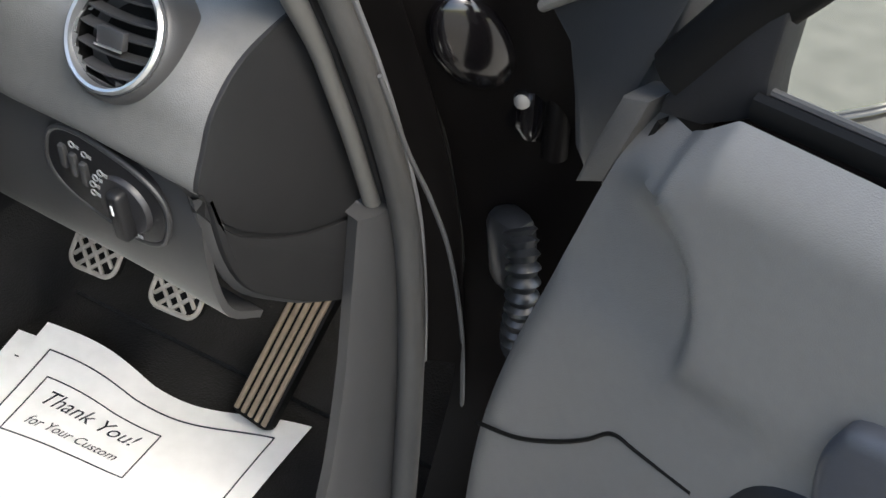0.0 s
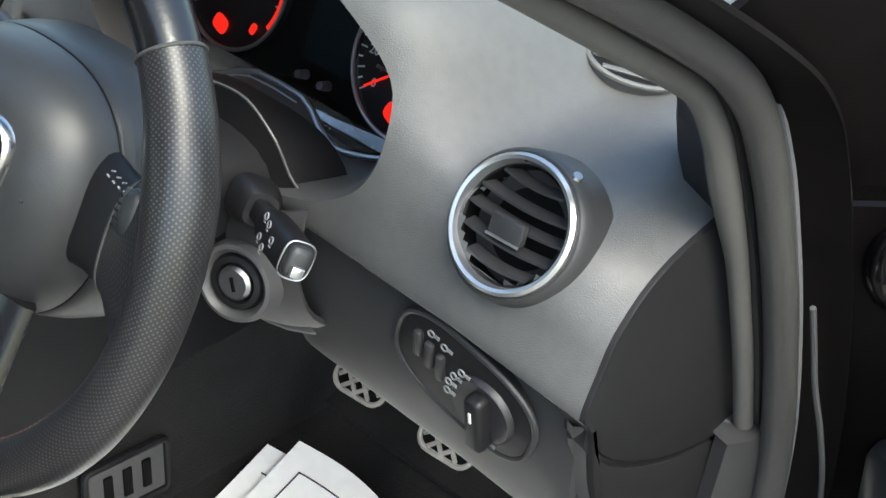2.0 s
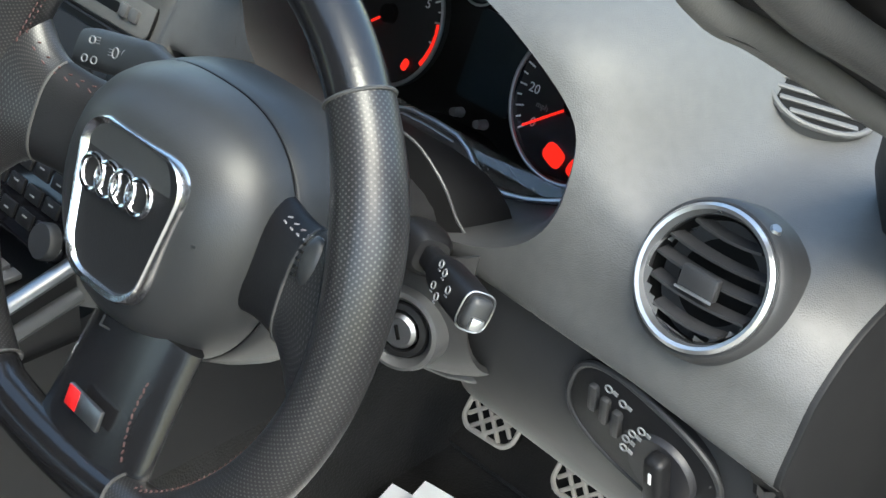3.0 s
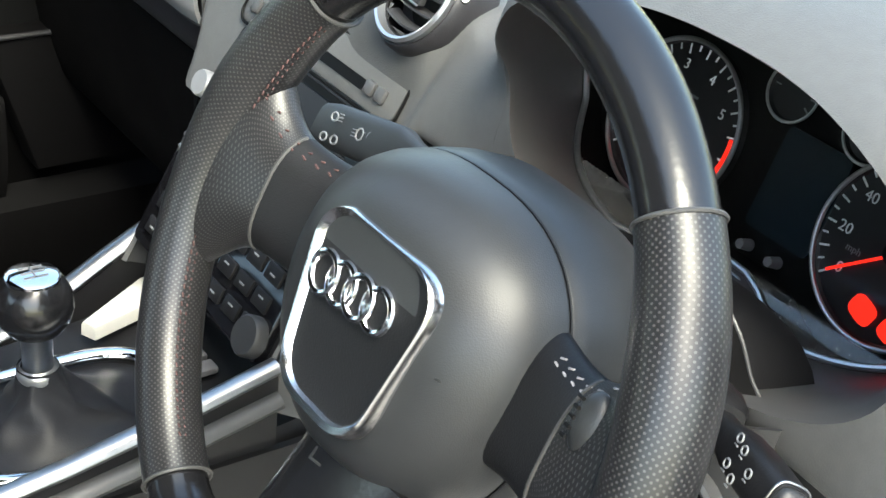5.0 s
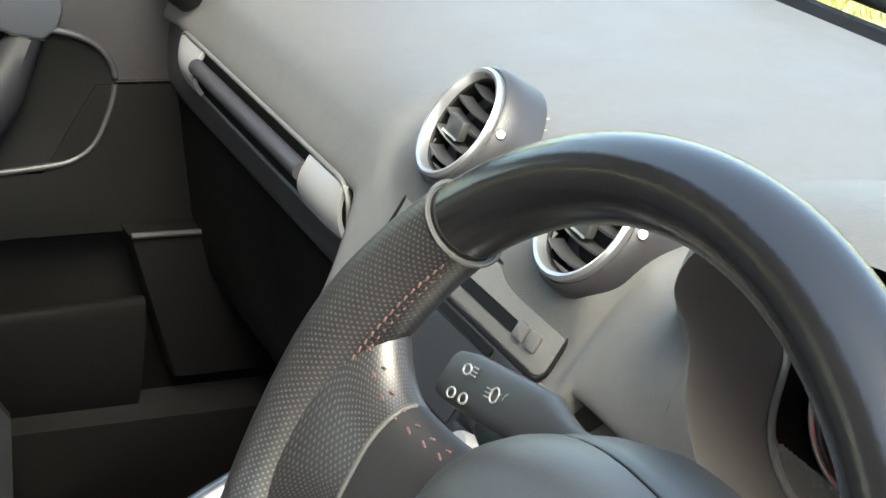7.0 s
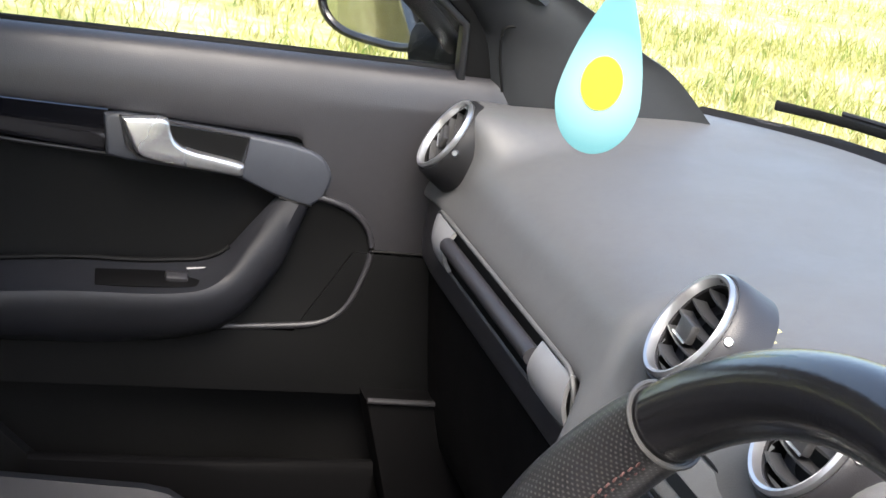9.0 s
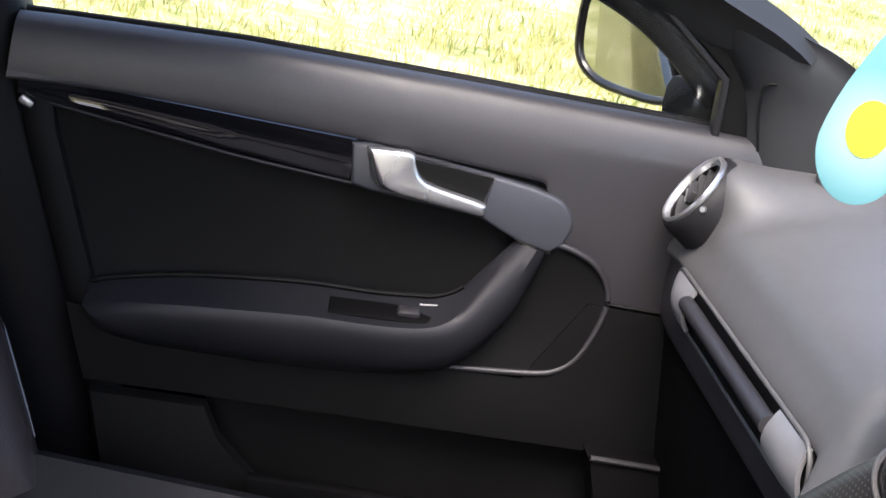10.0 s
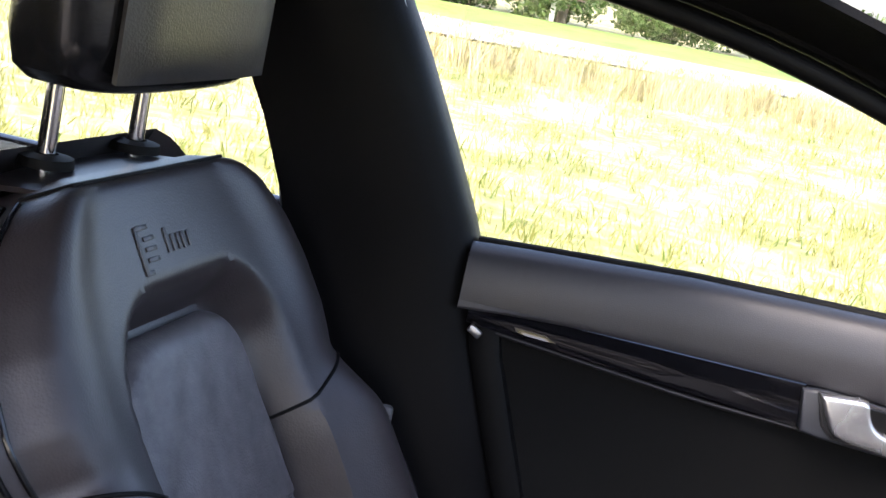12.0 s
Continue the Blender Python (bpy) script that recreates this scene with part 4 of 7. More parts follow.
for a, r in ((42, 0.0170), (138, 0.0170), (238, 0.0168), (290, 0.0168)):
    x, y = rim_point(a)
    c, sn = math.cos(radians(a)), math.sin(radians(a))
    part("rim_seam", tube([(x + c * r * math.cos(k), y + sn * r * math.cos(k), r * 1.06 * math.sin(k)) for k in np.linspace(0, math.tau, 33)], 0.0010, 6, up=(-sn, c, 0.01)), RUBBER, wheel, "raised seam across the rim")
# stitching along the inner side of the grips
for a0, a1, thread in ((-64, 40, REDTHREAD), (141, 232, REDTHREAD)):
    bits = []
    for a in np.arange(a0, a1, 1.7):
        x, y = rim_point(a)
        rr = grip(a)
        c, s = math.cos(radians(a)), math.sin(radians(a))
        k = radians(168)
        for dd in (-0.0016, 0.0016):
            r2 = rr * math.cos(k) + 0.0002
            bits.append(block(0.0028, 0.0009, 0.0011, 0.0003, pose(x + c * r2, y + s * r2, rr * 1.08 * math.sin(k) + dd, 0, 0, a + 90 + 24), 1))
    tagged(part("stitching", join(*bits), thread, wheel, "rows of red and grey stitches"), kind="stuff")
bits = [block(0.0030, 0.0010, 0.0012, 0.0003, pose(0.047 - 0.004 * math.sin(k * 0.25), -0.082 - 0.0043 * k, 0.003, 0, 0, 70 + 30 * (k % 2)), 1) for k in range(12)]
tagged(part("stitching", join(*bits), REDTHREAD, wheel), kind="stuff")

# ---------------------------------------------------------------- steering column and stalks
col = thing("steering_column", "dark plastic steering column shroud behind the wheel", "steering column")
shr = []
for f in np.linspace(0, 1, 10):
    c = Vector((0.371, 0.10 + 0.14 * f, 0.846 - 0.055 * f))
    w, h = 0.118 + 0.05 * f, 0.100 + 0.035 * f
    shr.append([(c.x + x, c.y, c.z + y) for x, y in oval(w, h, 30, 3.2)])
part("shroud", sheet(shr, closed=True, caps=True), DARK, col)
# paler lower cowl that carries the lock
cowl = []
for x in np.linspace(0.262, 0.486, 21):
    q = abs(x - 0.374) / 0.112
    d = 0.020 * q ** 4
    cowl.append([(x, y + d, z + 0.012 * q ** 4) for y, z in smooth_line([(0.150, 0.842), (0.144, 0.815), (0.146, 0.785), (0.160, 0.756), (0.190, 0.736), (0.250, 0.712)], 18)])
part("lower_cowl", sheet(cowl, 0.004), KNEE, col, "grey lower cowl of the column")
part("cowl_edge", tube([(x, 0.186 + 0.020 * (abs(x - 0.374) / 0.112) ** 4, 0.7365 + 0.012 * (abs(x - 0.374) / 0.112) ** 4) for x in np.linspace(0.264, 0.484, 15)], 0.0035, 8), GREYP, col, "paler lower edge of the cowl")
# arched edge of the dashboard over the column, with the dark gaiter inside it
arch = smooth_line([(0.286, 0.205, 0.832), (0.290, 0.200, 0.858), (0.318, 0.193, 0.873), (0.362, 0.190, 0.884), (0.404, 0.190, 0.888), (0.432, 0.190, 0.872), (0.446, 0.191, 0.852), (0.456, 0.192, 0.838), (0.462, 0.190, 0.800)], 40)
part("gaiter", sheet([[p, (0.372 + (p[0] - 0.372) * 0.86, p[1] - 0.020, 0.828 + (p[2] - 0.828) * 0.62), (0.372 + (p[0] - 0.372) * 0.70, p[1] - 0.055, 0.832 + (p[2] - 0.832) * 0.34)] for p in [tuple(q) for q in arch]], 0.002), INSERT, col, "black flexible gaiter round the column")
part("gaiter_edge", tube(arch, 0.0010, 8), GREYP, col, "thin pale edge over the column")


def stalk(root, tip, w, h, label, name):
    st = thing(name, label, "stalk")
    root, tip = Vector(root), Vector(tip)
    d = (tip - root)
    m = facing(root + d * 0.62, (0, -0.88, 0.47), (0, 0.47, 0.88))
    rows = []
    for f in np.linspace(0, 1, 12):
        p = root + d * f
        k = np.clip((f - 0.30) / 0.16, 0, 1)
        ww, hh = 0.006 + (w / 2 - 0.006) * k, 0.006 + (h / 2 - 0.006) * k
        if f > 0.97:
            ww, hh = ww * 0.85, hh * 0.85
        axis_up = Vector((0, 0.47, 0.88))
        axis_n = Vector((0, -0.88, 0.47))
        rows.append([p + axis_up * ww * math.copysign(abs(math.cos(a)) ** 0.55, math.cos(a)) + axis_n * hh * math.copysign(abs(math.sin(a)) ** 0.55, math.sin(a)) for a in np.linspace(0, math.tau, 20, endpoint=False)])
    part("lever", sheet(rows, closed=True, caps=True), HUBP, st)
    return st, m


st, m = stalk((0.285, 0.134, 0.893), (0.143, 0.132, 0.862), 0.029, 0.017, "dark grey indicator stalk with pale lamp symbols", "indicator_stalk")
SN = facing((0.184, 0.1248, 0.8748), (0, -0.88, 0.47), (0, 0.47, 0.88)) @ pose(0, 0, 0, 0, 0, 12)
icons = []
for dx, dy in ((-0.018, 0.006), (-0.022, -0.007), (-0.012, -0.007)):
    icons.append(loop(oval(0.006, 0.005, 12, 2, dx, dy), 0.0006, 0.0006, 6, SN))
for k in range(3):
    icons.append(block(0.004, 0.0007, 0.0006, 0, SN @ pose(-0.0125, 0.0045 + 0.002 * k, 0.0005)))
for dx in (0.008, 0.018):
    icons.append(loop(oval(0.006, 0.007, 14, 2, dx, 0.001), 0.0006, 0.0006, 6, SN))
    for k in range(3):
        icons.append(block(0.0034, 0.0006, 0.0006, 0, SN @ pose(dx - 0.0055, -0.0012 + 0.002 * k, 0.0005)))
part("symbol_print", join(*icons), ICON, st, "pale printed lamp symbols", kind="stuff")
st2, m2 = stalk((0.285, 0.130, 0.845), (0.150, 0.150, 0.838), 0.022, 0.014, "small dark cruise control stalk below the indicator stalk", "cruise_stalk")

# wiper stalk towards the door, and the round ignition lock below it
ws_stalk = thing("wiper_stalk", "black wiper stalk with pale symbols and a silver end", "stalk")
R0, T0 = Vector((0.448, 0.158, 0.850)), Vector((0.540, 0.112, 0.870))
SD = (T0 - R0).normalized()
SF = (Vector((0, -0.88, 0.47)) - SD * SD.dot(Vector((0, -0.88, 0.47)))).normalized()
SV = SF.cross(SD)


def stalk_row(f, w, h):
    p = R0.lerp(T0, f)
    return [p + SV * w * math.copysign(abs(math.cos(a)) ** 0.6, math.cos(a)) + SF * h * math.copysign(abs(math.sin(a)) ** 0.6, math.sin(a)) for a in np.linspace(0, math.tau, 24, endpoint=False)]


SWM = Matrix((SD, SV, SF)).transposed().to_4x4()
SWM.translation = T0
part("boot", sheet([stalk_row(f, w, h) for f, w, h in ((0.0, 0.014, 0.014), (0.10, 0.0145, 0.0145), (0.20, 0.013, 0.013), (0.24, 0.010, 0.010))], closed=True, caps=True), DARK, ws_stalk)
part("lever", sheet([stalk_row(f, w, h) for f, w, h in ((0.16, 0.007, 0.006), (0.36, 0.007, 0.006), (0.42, 0.0090, 0.0080), (0.50, 0.0105, 0.0090), (0.70, 0.0114, 0.0096), (0.95, 0.0110, 0.0092), (0.965, 0.0100, 0.0082))], closed=True, caps=True), DARK, ws_stalk)
part("end_cap", sheet([stalk_row(f, w, h) for f, w, h in ((0.966, 0.0094, 0.0075), (0.985, 0.0092, 0.0073), (1.00, 0.0080, 0.0060), (1.008, 0.0055, 0.0036))], closed=True, caps=True), HUBP, ws_stalk)
part("silver_end", block(0.0040, 0.0070, 0.0080, 0.0015, SWM @ pose(0.0020, -0.0045, 0.0)), SILVER, ws_stalk, "silver end button")
part("bright_edge", tube(stalk_row(0.955, 0.0111, 0.0093) + stalk_row(0.955, 0.0111, 0.0093)[:1], 0.0006, 6), ALU, ws_stalk)
SW = Matrix((SD, SV, SF)).transposed().to_4x4()
SW.translation = R0.lerp(T0, 0.72) + SF * 0.0099
sym = []
for dx, dy in ((-0.014, 0.008), (-0.006, 0.006), (-0.012, -0.004), (-0.003, -0.007), (0.006, 0.001)):
    sym.append(loop(oval(0.0050, 0.0040, 12, 2, dx, dy), 0.0005, 0.0004, 6, SW))
    sym.append(block(0.0035, 0.0007, 0.0005, 0, SW @ pose(dx, dy - 0.0035, 0.0003)))
part("symbol_print", join(*sym), ICON, ws_stalk, "pale printed wiper symbols", kind="stuff")
lock = thing("lock_cylinder", "round silver ignition lock in a grey bezel below the column", "lock")
LM = facing((0.4565, 0.1385, 0.7990), (0.30, -0.90, 0.18))
part("bezel", lathe([(0.0270, -0.030), (0.0265, -0.004), (0.0250, 0.000), (0.0225, 0.001), (0.0200, -0.001), (0.0185, -0.006)], 40, LM), GREYP, lock)
part("inner_ring", lathe([(0.0190, -0.006), (0.0170, -0.002), (0.0135, -0.001), (0.0125, -0.004)], 36, LM), DARK, lock)
part("cylinder", lathe([(0.0, 0.001), (0.0090, 0.001), (0.0112, -0.001), (0.0118, -0.012)], 28, LM), ALU, lock, "polished lock face")
part("keyway", block(0.0018, 0.009, 0.002, 0, LM @ pose(0, 0, 0.0012, 0, 0, 20)), BLACK, lock)

# ---------------------------------------------------------------- instruments
clu = thing("instrument_cluster", "dark instrument cluster with white dials and lit red warning lamps", "instrument cluster")
CN = Vector((0, -0.94, 0.34)).normalized()
CM = facing((0.368, 0.345, 0.896), CN)
LCX = -0.046                                           # middle of the lens across the dials


def lens_forward(y):
    """How far the lens stands before the dials' plane at height y: its foot sweeps out towards the wheel."""
    k = min(1.0, max(0.0, (-0.045 - y) / 0.055))
    return 0.007 + 0.021 * k * k * (3 - 2 * k) + 0.30 * max(0.0, y + 0.045)


def wavy(f=1.0, n=96):
    """The lens outline: two round lobes with a waist between them below."""
    out = []
    for a in np.linspace(0, math.tau, n, endpoint=False):
        x, y = 0.166 * f * math.copysign(abs(math.cos(a)) ** 0.72, math.cos(a)), (0.050 if math.sin(a) > 0 else 0.104) * f * math.copysign(abs(math.sin(a)) ** 0.72, math.sin(a))
        if y < 0:
            y += 0.024 * f * math.exp(-(x / 0.052) ** 4) * min(1.0, -y / (0.09 * f))
        out.append((LCX + x, y))
    return out


def lens_point(x, y, lift=0.0):
    return CM @ Vector((x, y, lens_forward(y) + lift))


LENS_RIM = [lens_point(x, y) for x, y in wavy(1.02)]
part("backing", plate(wavy(1.03), 0.01, 0.0, CM @ pose(0, 0, -0.010)), BLACK, clu)
part("skirt", sheet([[CM @ Vector((x, y, -0.010)) for x, y in wavy(1.012)], [lens_point(x, y, -0.001) for x, y in wavy(1.012)]], closed=True), BLACK, clu)
ring_line = [lens_point(x, y, 0.0015) for x, y in wavy(1.0)]
part("bezel", tube(ring_line + ring_line[:1], 0.0022, 8, up=tuple(CN)), SILVER, clu, "thin silver bezel")
ring_line = [lens_point(x, y, 0.006) for x, y in wavy(1.050)]
part("bezel_outer", tube(ring_line + ring_line[:1], 0.0016, 8, up=tuple(CN)), SILVER, clu, "second thin silver line")
lens = part("lens", sheet([[lens_point(LCX + (x - LCX) * f, y * f) for x, y in wavy(0.992, 288)] for f in np.linspace(0.01, 1, 150)], closed=True), DIALGLASS, clu, "dusty clear dial lens")
lens.visible_shadow = False
lens.data.materials.append(DIALCLEAR)
for q in lens.data.polygons:
    if (CM.inverted() @ q.center).y > -0.079:
        q.material_index = 1
DY = -0.033
for name, cx, marks, first, step, labels in (("rev_counter", -0.141, 25, 218, -9.4, {8: "2", 12: "3", 16: "4", 4: "1", 20: "5"}), ("speedometer", 0.041, 29, 218, -9.0, {0: "0", 4: "20", 8: "40", 12: "60", 16: "80", 20: "100"})):
    dial = part(name, lathe([(0.0, 0.0), (0.0503, 0.0), (0.0524, 0.002), (0.0540, -0.004)], 48, CM @ pose(cx, DY, -0.006)), DIAL, clu)
    part("dial_ring", loop(oval(0.106, 0.106, 56, 2, cx, DY), 0.0016, -0.003, 8, CM), SILVER, dial, "thin silver ring")
    ticks = []
    for i in range(marks):
        a = radians(first + step * i)
        ln = 0.0065 if i % 2 == 0 else 0.004
        ticks.append(block(ln, 0.0012, 0.0004, 0, CM @ pose(cx + (0.0503 - ln / 2) * math.cos(a), DY + (0.0503 - ln / 2) * math.sin(a), -0.0054, 0, 0, math.degrees(a))))
    part("scale_marks", join(*ticks), WHITE, dial)
    nums = []
    for i, tx in labels.items():
        a = radians(first + step * i)
        nums.append(lettering(tx, 0.0095, CM @ pose(cx + 0.0370 * math.cos(a), DY + 0.0370 * math.sin(a), -0.0054)))
    part("numerals", join(*nums), WHITE, dial, smooth=False)
    a = radians(first)
    part("needle", block(0.042, 0.0017, 0.001, 0, CM @ pose(cx + 0.023 * math.cos(a), DY + 0.023 * math.sin(a), -0.003, 0, 0, math.degrees(a))), REDLAMP, dial, "red needle")
    part("needle_cap", lathe([(0.0, 0.004), (0.007, 0.004), (0.008, 0.0)], 20, CM @ pose(cx, DY, -0.005)), BLACK, dial)
    part("unit_marking", lettering("mph", 0.006, CM @ pose(cx - 0.026, DY - 0.010, -0.0054)) if cx > 0 else block(0.020, 0.0016, 0.0004, 0, CM @ pose(cx, DY + 0.020, -0.0054)), ICON, dial, smooth=False)
part("red_band", sheet([[CM @ Vector((-0.141 + r * math.cos(radians(a)), DY + r * math.sin(radians(a)), -0.0052)) for r in (0.0465, 0.0500)] for a in np.linspace(10, -30, 14)], 0.0004), REDLAMP, clu, "red end of the rev scale")
part("display", plate(rounded(0.050, 0.064, 0.004), 0.002, 0, CM @ pose(-0.034, -0.031, -0.004)), SCREEN, clu, "dark driver display")
for cx in (-0.067, -0.007):
    sm = part("small_gauge", lathe([(0.0, 0.0), (0.0165, 0.0), (0.018, 0.002)], 30, CM @ pose(cx, 0.019, -0.006)), DIAL, clu)
    part("dial_ring", loop(oval(0.037, 0.037, 30, 2, cx, 0.019), 0.0010, -0.003, 6, CM), SILVER, sm)
    part("scale_marks", join(*[block(0.004, 0.0009, 0.0004, 0, CM @ pose(cx + 0.0138 * math.cos(radians(a)), 0.019 + 0.0138 * math.sin(radians(a)), -0.0054, 0, 0, a)) for a in range(180, -31, -30)]), ICON, sm)
for cx, cy, w, h in ((0.038, -0.069, 0.018, 0.014), (0.058, -0.071, 0.013, 0.013), (-0.146, -0.070, 0.016, 0.013), (-0.112, -0.062, 0.006, 0.009)):
    part("warning_lamp", plate(oval(w, h, 20, 3.2), 0.0006, 0.0, CM @ pose(cx, cy, -0.004, 0, 0, -20)), REDLAMP, clu, "lit red warning lamp")
for cx in (-0.045, -0.022):
    part("reset_button", lathe([(0.0, 0.010), (0.0030, 0.010), (0.0038, 0.0)], 14, CM @ pose(cx, -0.072, 0.000)), PANEL, clu)

# tunnel from the hood's rim in to the lens
hood_rim = rim_hi + rim_lo[::-1][1:-1]
lens_angle = np.unwrap([math.atan2((p.z - 0.862) * 2.2, p.x - 0.322) for p in LENS_RIM])
lens_xyz = np.array([tuple(p) for p in LENS_RIM])
loft = []
for x, y, z in hood_rim:
    a = (math.atan2((z - mid) * 2.2, x - BIN_X) - lens_angle[0]) % math.tau + lens_angle[0]
    e = [float(np.interp(a, np.append(lens_angle, lens_angle[0] + math.tau), np.append(lens_xyz[:, k], lens_xyz[0, k]))) for k in range(3)]
    loft.append([(x + (e[0] - x) * f, y + (e[1] - y) * (0.25 * f + 0.75 * f * f), z + (e[2] - z) * (0.6 * f + 0.4 * f * f)) for f in np.linspace(0, 1, 9)])
part("binnacle_shroud", sheet([[row[k] for row in loft] for k in range(9)], closed=True), GREYP, dash, "grey shroud round the instruments")

# ---------------------------------------------------------------- air vents


def vent_parts(v, wheel_at=15.0, collar=KNEE):
    """One round vent facing +z of its frame: housing, ring, curved slats, tab and thumb wheel."""
    hs = part("housing", lathe([(0.0450, -0.030), (0.0438, -0.012), (0.0425, -0.002), (0.0405, 0.0), (0.0335, -0.002), (0.0325, -0.016), (0.0, -0.018)], 56), collar, v)
    part("ring", lathe([(0.0386, -0.001), (0.0390, 0.003), (0.0372, 0.0050), (0.0352, 0.0042), (0.0342, 0.0005), (0.0335, -0.004)], 56), SILVER, v, "satin silver ring")
    part("well", lathe([(0.0323, -0.003), (0.0323, -0.0165), (0.0, -0.0168)], 40), BLACK, v)
    for i in range(5):
        y = -0.0245 + 0.0123 * i
        w = math.sqrt(max(0.0, 0.0322 ** 2 - y * y))
        rows = [[(x, y + 0.0042 * f - 0.0022 * (1 - (x / w) ** 2), -0.0015 - 0.0085 * f) for x in np.linspace(-w, w, 11)] for f in np.linspace(0, 1, 4)]
        part("slat", sheet(rows, 0.0016), KNEE, v)
    part("tab", block(0.023, 0.013, 0.006, 0.0018, pose(-0.001, -0.003, 0.0005, 18, 0, 0)), KNEE, v)
    part("tab_edge", block(0.023, 0.0015, 0.0014, 0.0004, pose(-0.001, -0.0098, 0.0022, 18, 0, 0)), SILVER, v)
    part("thumb_wheel", lathe([(0.0, 0.0022), (0.0026, 0.0022), (0.0036, 0.0)], 16, pose(0.0425 * math.cos(radians(wheel_at)), 0.0425 * math.sin(radians(wheel_at)), -0.004, 0, 0, wheel_at) @ pose(0, 0, 0, 0, 60, 0)), ALU, v, "small silver thumb wheel")
    return hs


def vent_pose(x, y, z, roll=0.0, turn=0.0):
    return facing((x, y, z), (turn, -0.85, 0.52)) @ pose(0, 0, 0, 0, 0, roll)


vent = thing("air_vent", "round dashboard air vent with a satin silver ring and curved slats", "air vent", m=vent_pose(0.618, 0.193, 0.901), group="round dashboard air vents")
vent_parts(vent, 62)
vent = thing("air_vent", "round dashboard air vent with a satin silver ring and curved slats", "air vent", m=vent_pose(0.082, 0.236, 0.912, 0, -0.08), group="round dashboard air vents")
vent_parts(vent, 15.0, DOORP)
copy_thing(vent, vent_pose(-0.072, 0.236, 0.912, 0, -0.10))
vent = thing("air_vent", "round dashboard air vent with a satin silver ring and dark collar", "air vent", m=vent_pose(-0.593, 0.2115, 0.899, -22, -0.04), group="round dashboard air vents")
vent_parts(vent, 15.0, CAP)
for x in (0.578, -0.588):
    sec = dash_section(x)
    top_z = lambda y: float(np.interp(y, sec[30:, 0], sec[30:, 1]))
    tilt = (top_z(0.39) - top_z(0.35)) / 0.04
    across = (float(np.interp(0.37, dash_section(x + 0.03)[30:, 0], dash_section(x + 0.03)[30:, 1])) - float(np.interp(0.37, dash_section(x - 0.03)[30:, 0], dash_section(x - 0.03)[30:, 1]))) / 0.06
    dv = thing("defroster_grille", "small oval slatted defroster grille on top of the dashboard", "grille", m=facing((x, 0.348, top_z(0.348) + 0.0105), (-across, -tilt - 0.12, 1.0), (0, 1, 0)) @ pose(0, 0, 0, 0, 0, 42 if x > 0 else -34))
    part("frame", loop(oval(0.066, 0.054, 40, 2.4), 0.0020, 0.0, 8), DASH, dv)
    part("housing", plate(oval(0.068, 0.056, 40, 2.4), 0.018, 0, pose(0, 0, -0.001)), DASH, dv)
    part("opening", plate(oval(0.064, 0.052, 40, 2.4), 0.002, 0), BLACK, dv)
    for i in range(6):
        y = -0.0195 + 0.0078 * i
        w = 0.0295 * math.sqrt(max(0.05, 1 - (abs(y) / 0.026) ** 2.4))
        part("slat", block(2 * w, 0.0036, 0.002, 0.0008, pose(0, y, 0.0005)), DASH, dv)

# ---------------------------------------------------------------- light switch
ls = thing("light_switch_panel", "oval dark light switch panel with a rotary knob and pale symbols", "light switch", m=facing((0.6050, 0.1835, 0.7870), (0.0, -0.985, -0.17)) @ pose(0, 0, 0, 0, 0, -17))
part("plate", plate(oval(0.104, 0.066, 48, 2.8), 0.02, 0.002), DARK, ls)
part("bezel", loop(oval(0.107, 0.069, 48, 2.8), 0.0022, -0.0016, 8), KNEE, ls, "grey lip round the panel")
for i, (x, y) in enumerate(((-0.036, 0.005), (-0.0265, 0.003), (-0.017, 0.001))):
    part("dimmer_wheel", block(0.0062, 0.020, 0.006, 0.002, pose(x, y, 0.001, 0, 0, 14)), KNEE, ls, "ribbed dimmer wheel")
knob = part("rotary_knob", lathe([(0.0235, -0.004), (0.0230, 0.002), (0.0215, 0.004), (0.0, 0.0045)], 44, pose(0.018, -0.002, 0)), DOORP, ls, "dark rotary knob")
part("grip_bar", block(0.0130, 0.041, 0.013, 0.0040, pose(0.021, -0.004, 0.008, 0, 0, 18), 3), DARK, knob, "raised grip bar of the knob")
part("pointer", block(0.0018, 0.008, 0.0006, 0, pose(0.0185, 0.004, 0.0147, 0, 0, 18)), WHITE, knob)
sym = []
for x, y in ((-0.030, 0.0200), (-0.019, 0.0185), (-0.001, 0.018), (-0.005, 0.010), (-0.007, 0.002), (-0.006, -0.006), (0.028, -0.0265)):
    sym.append(loop(oval(0.0046, 0.0050, 12, 2, x, y), 0.0006, 0.0050 if -0.01 < x < 0 else 0.0006, 6))
    sym.append(block(0.0034, 0.0009, 0.0006, 0, pose(x + 0.0046, y, 0.0050 if -0.01 < x < 0 else 0.0006)))
    sym.append(block(0.0034, 0.0009, 0.0006, 0, pose(x + 0.0046, y + 0.0019, 0.0050 if -0.01 < x < 0 else 0.0006)))
part("symbol_print", join(*sym), ICON, ls, "pale printed lamp symbols", kind="stuff")

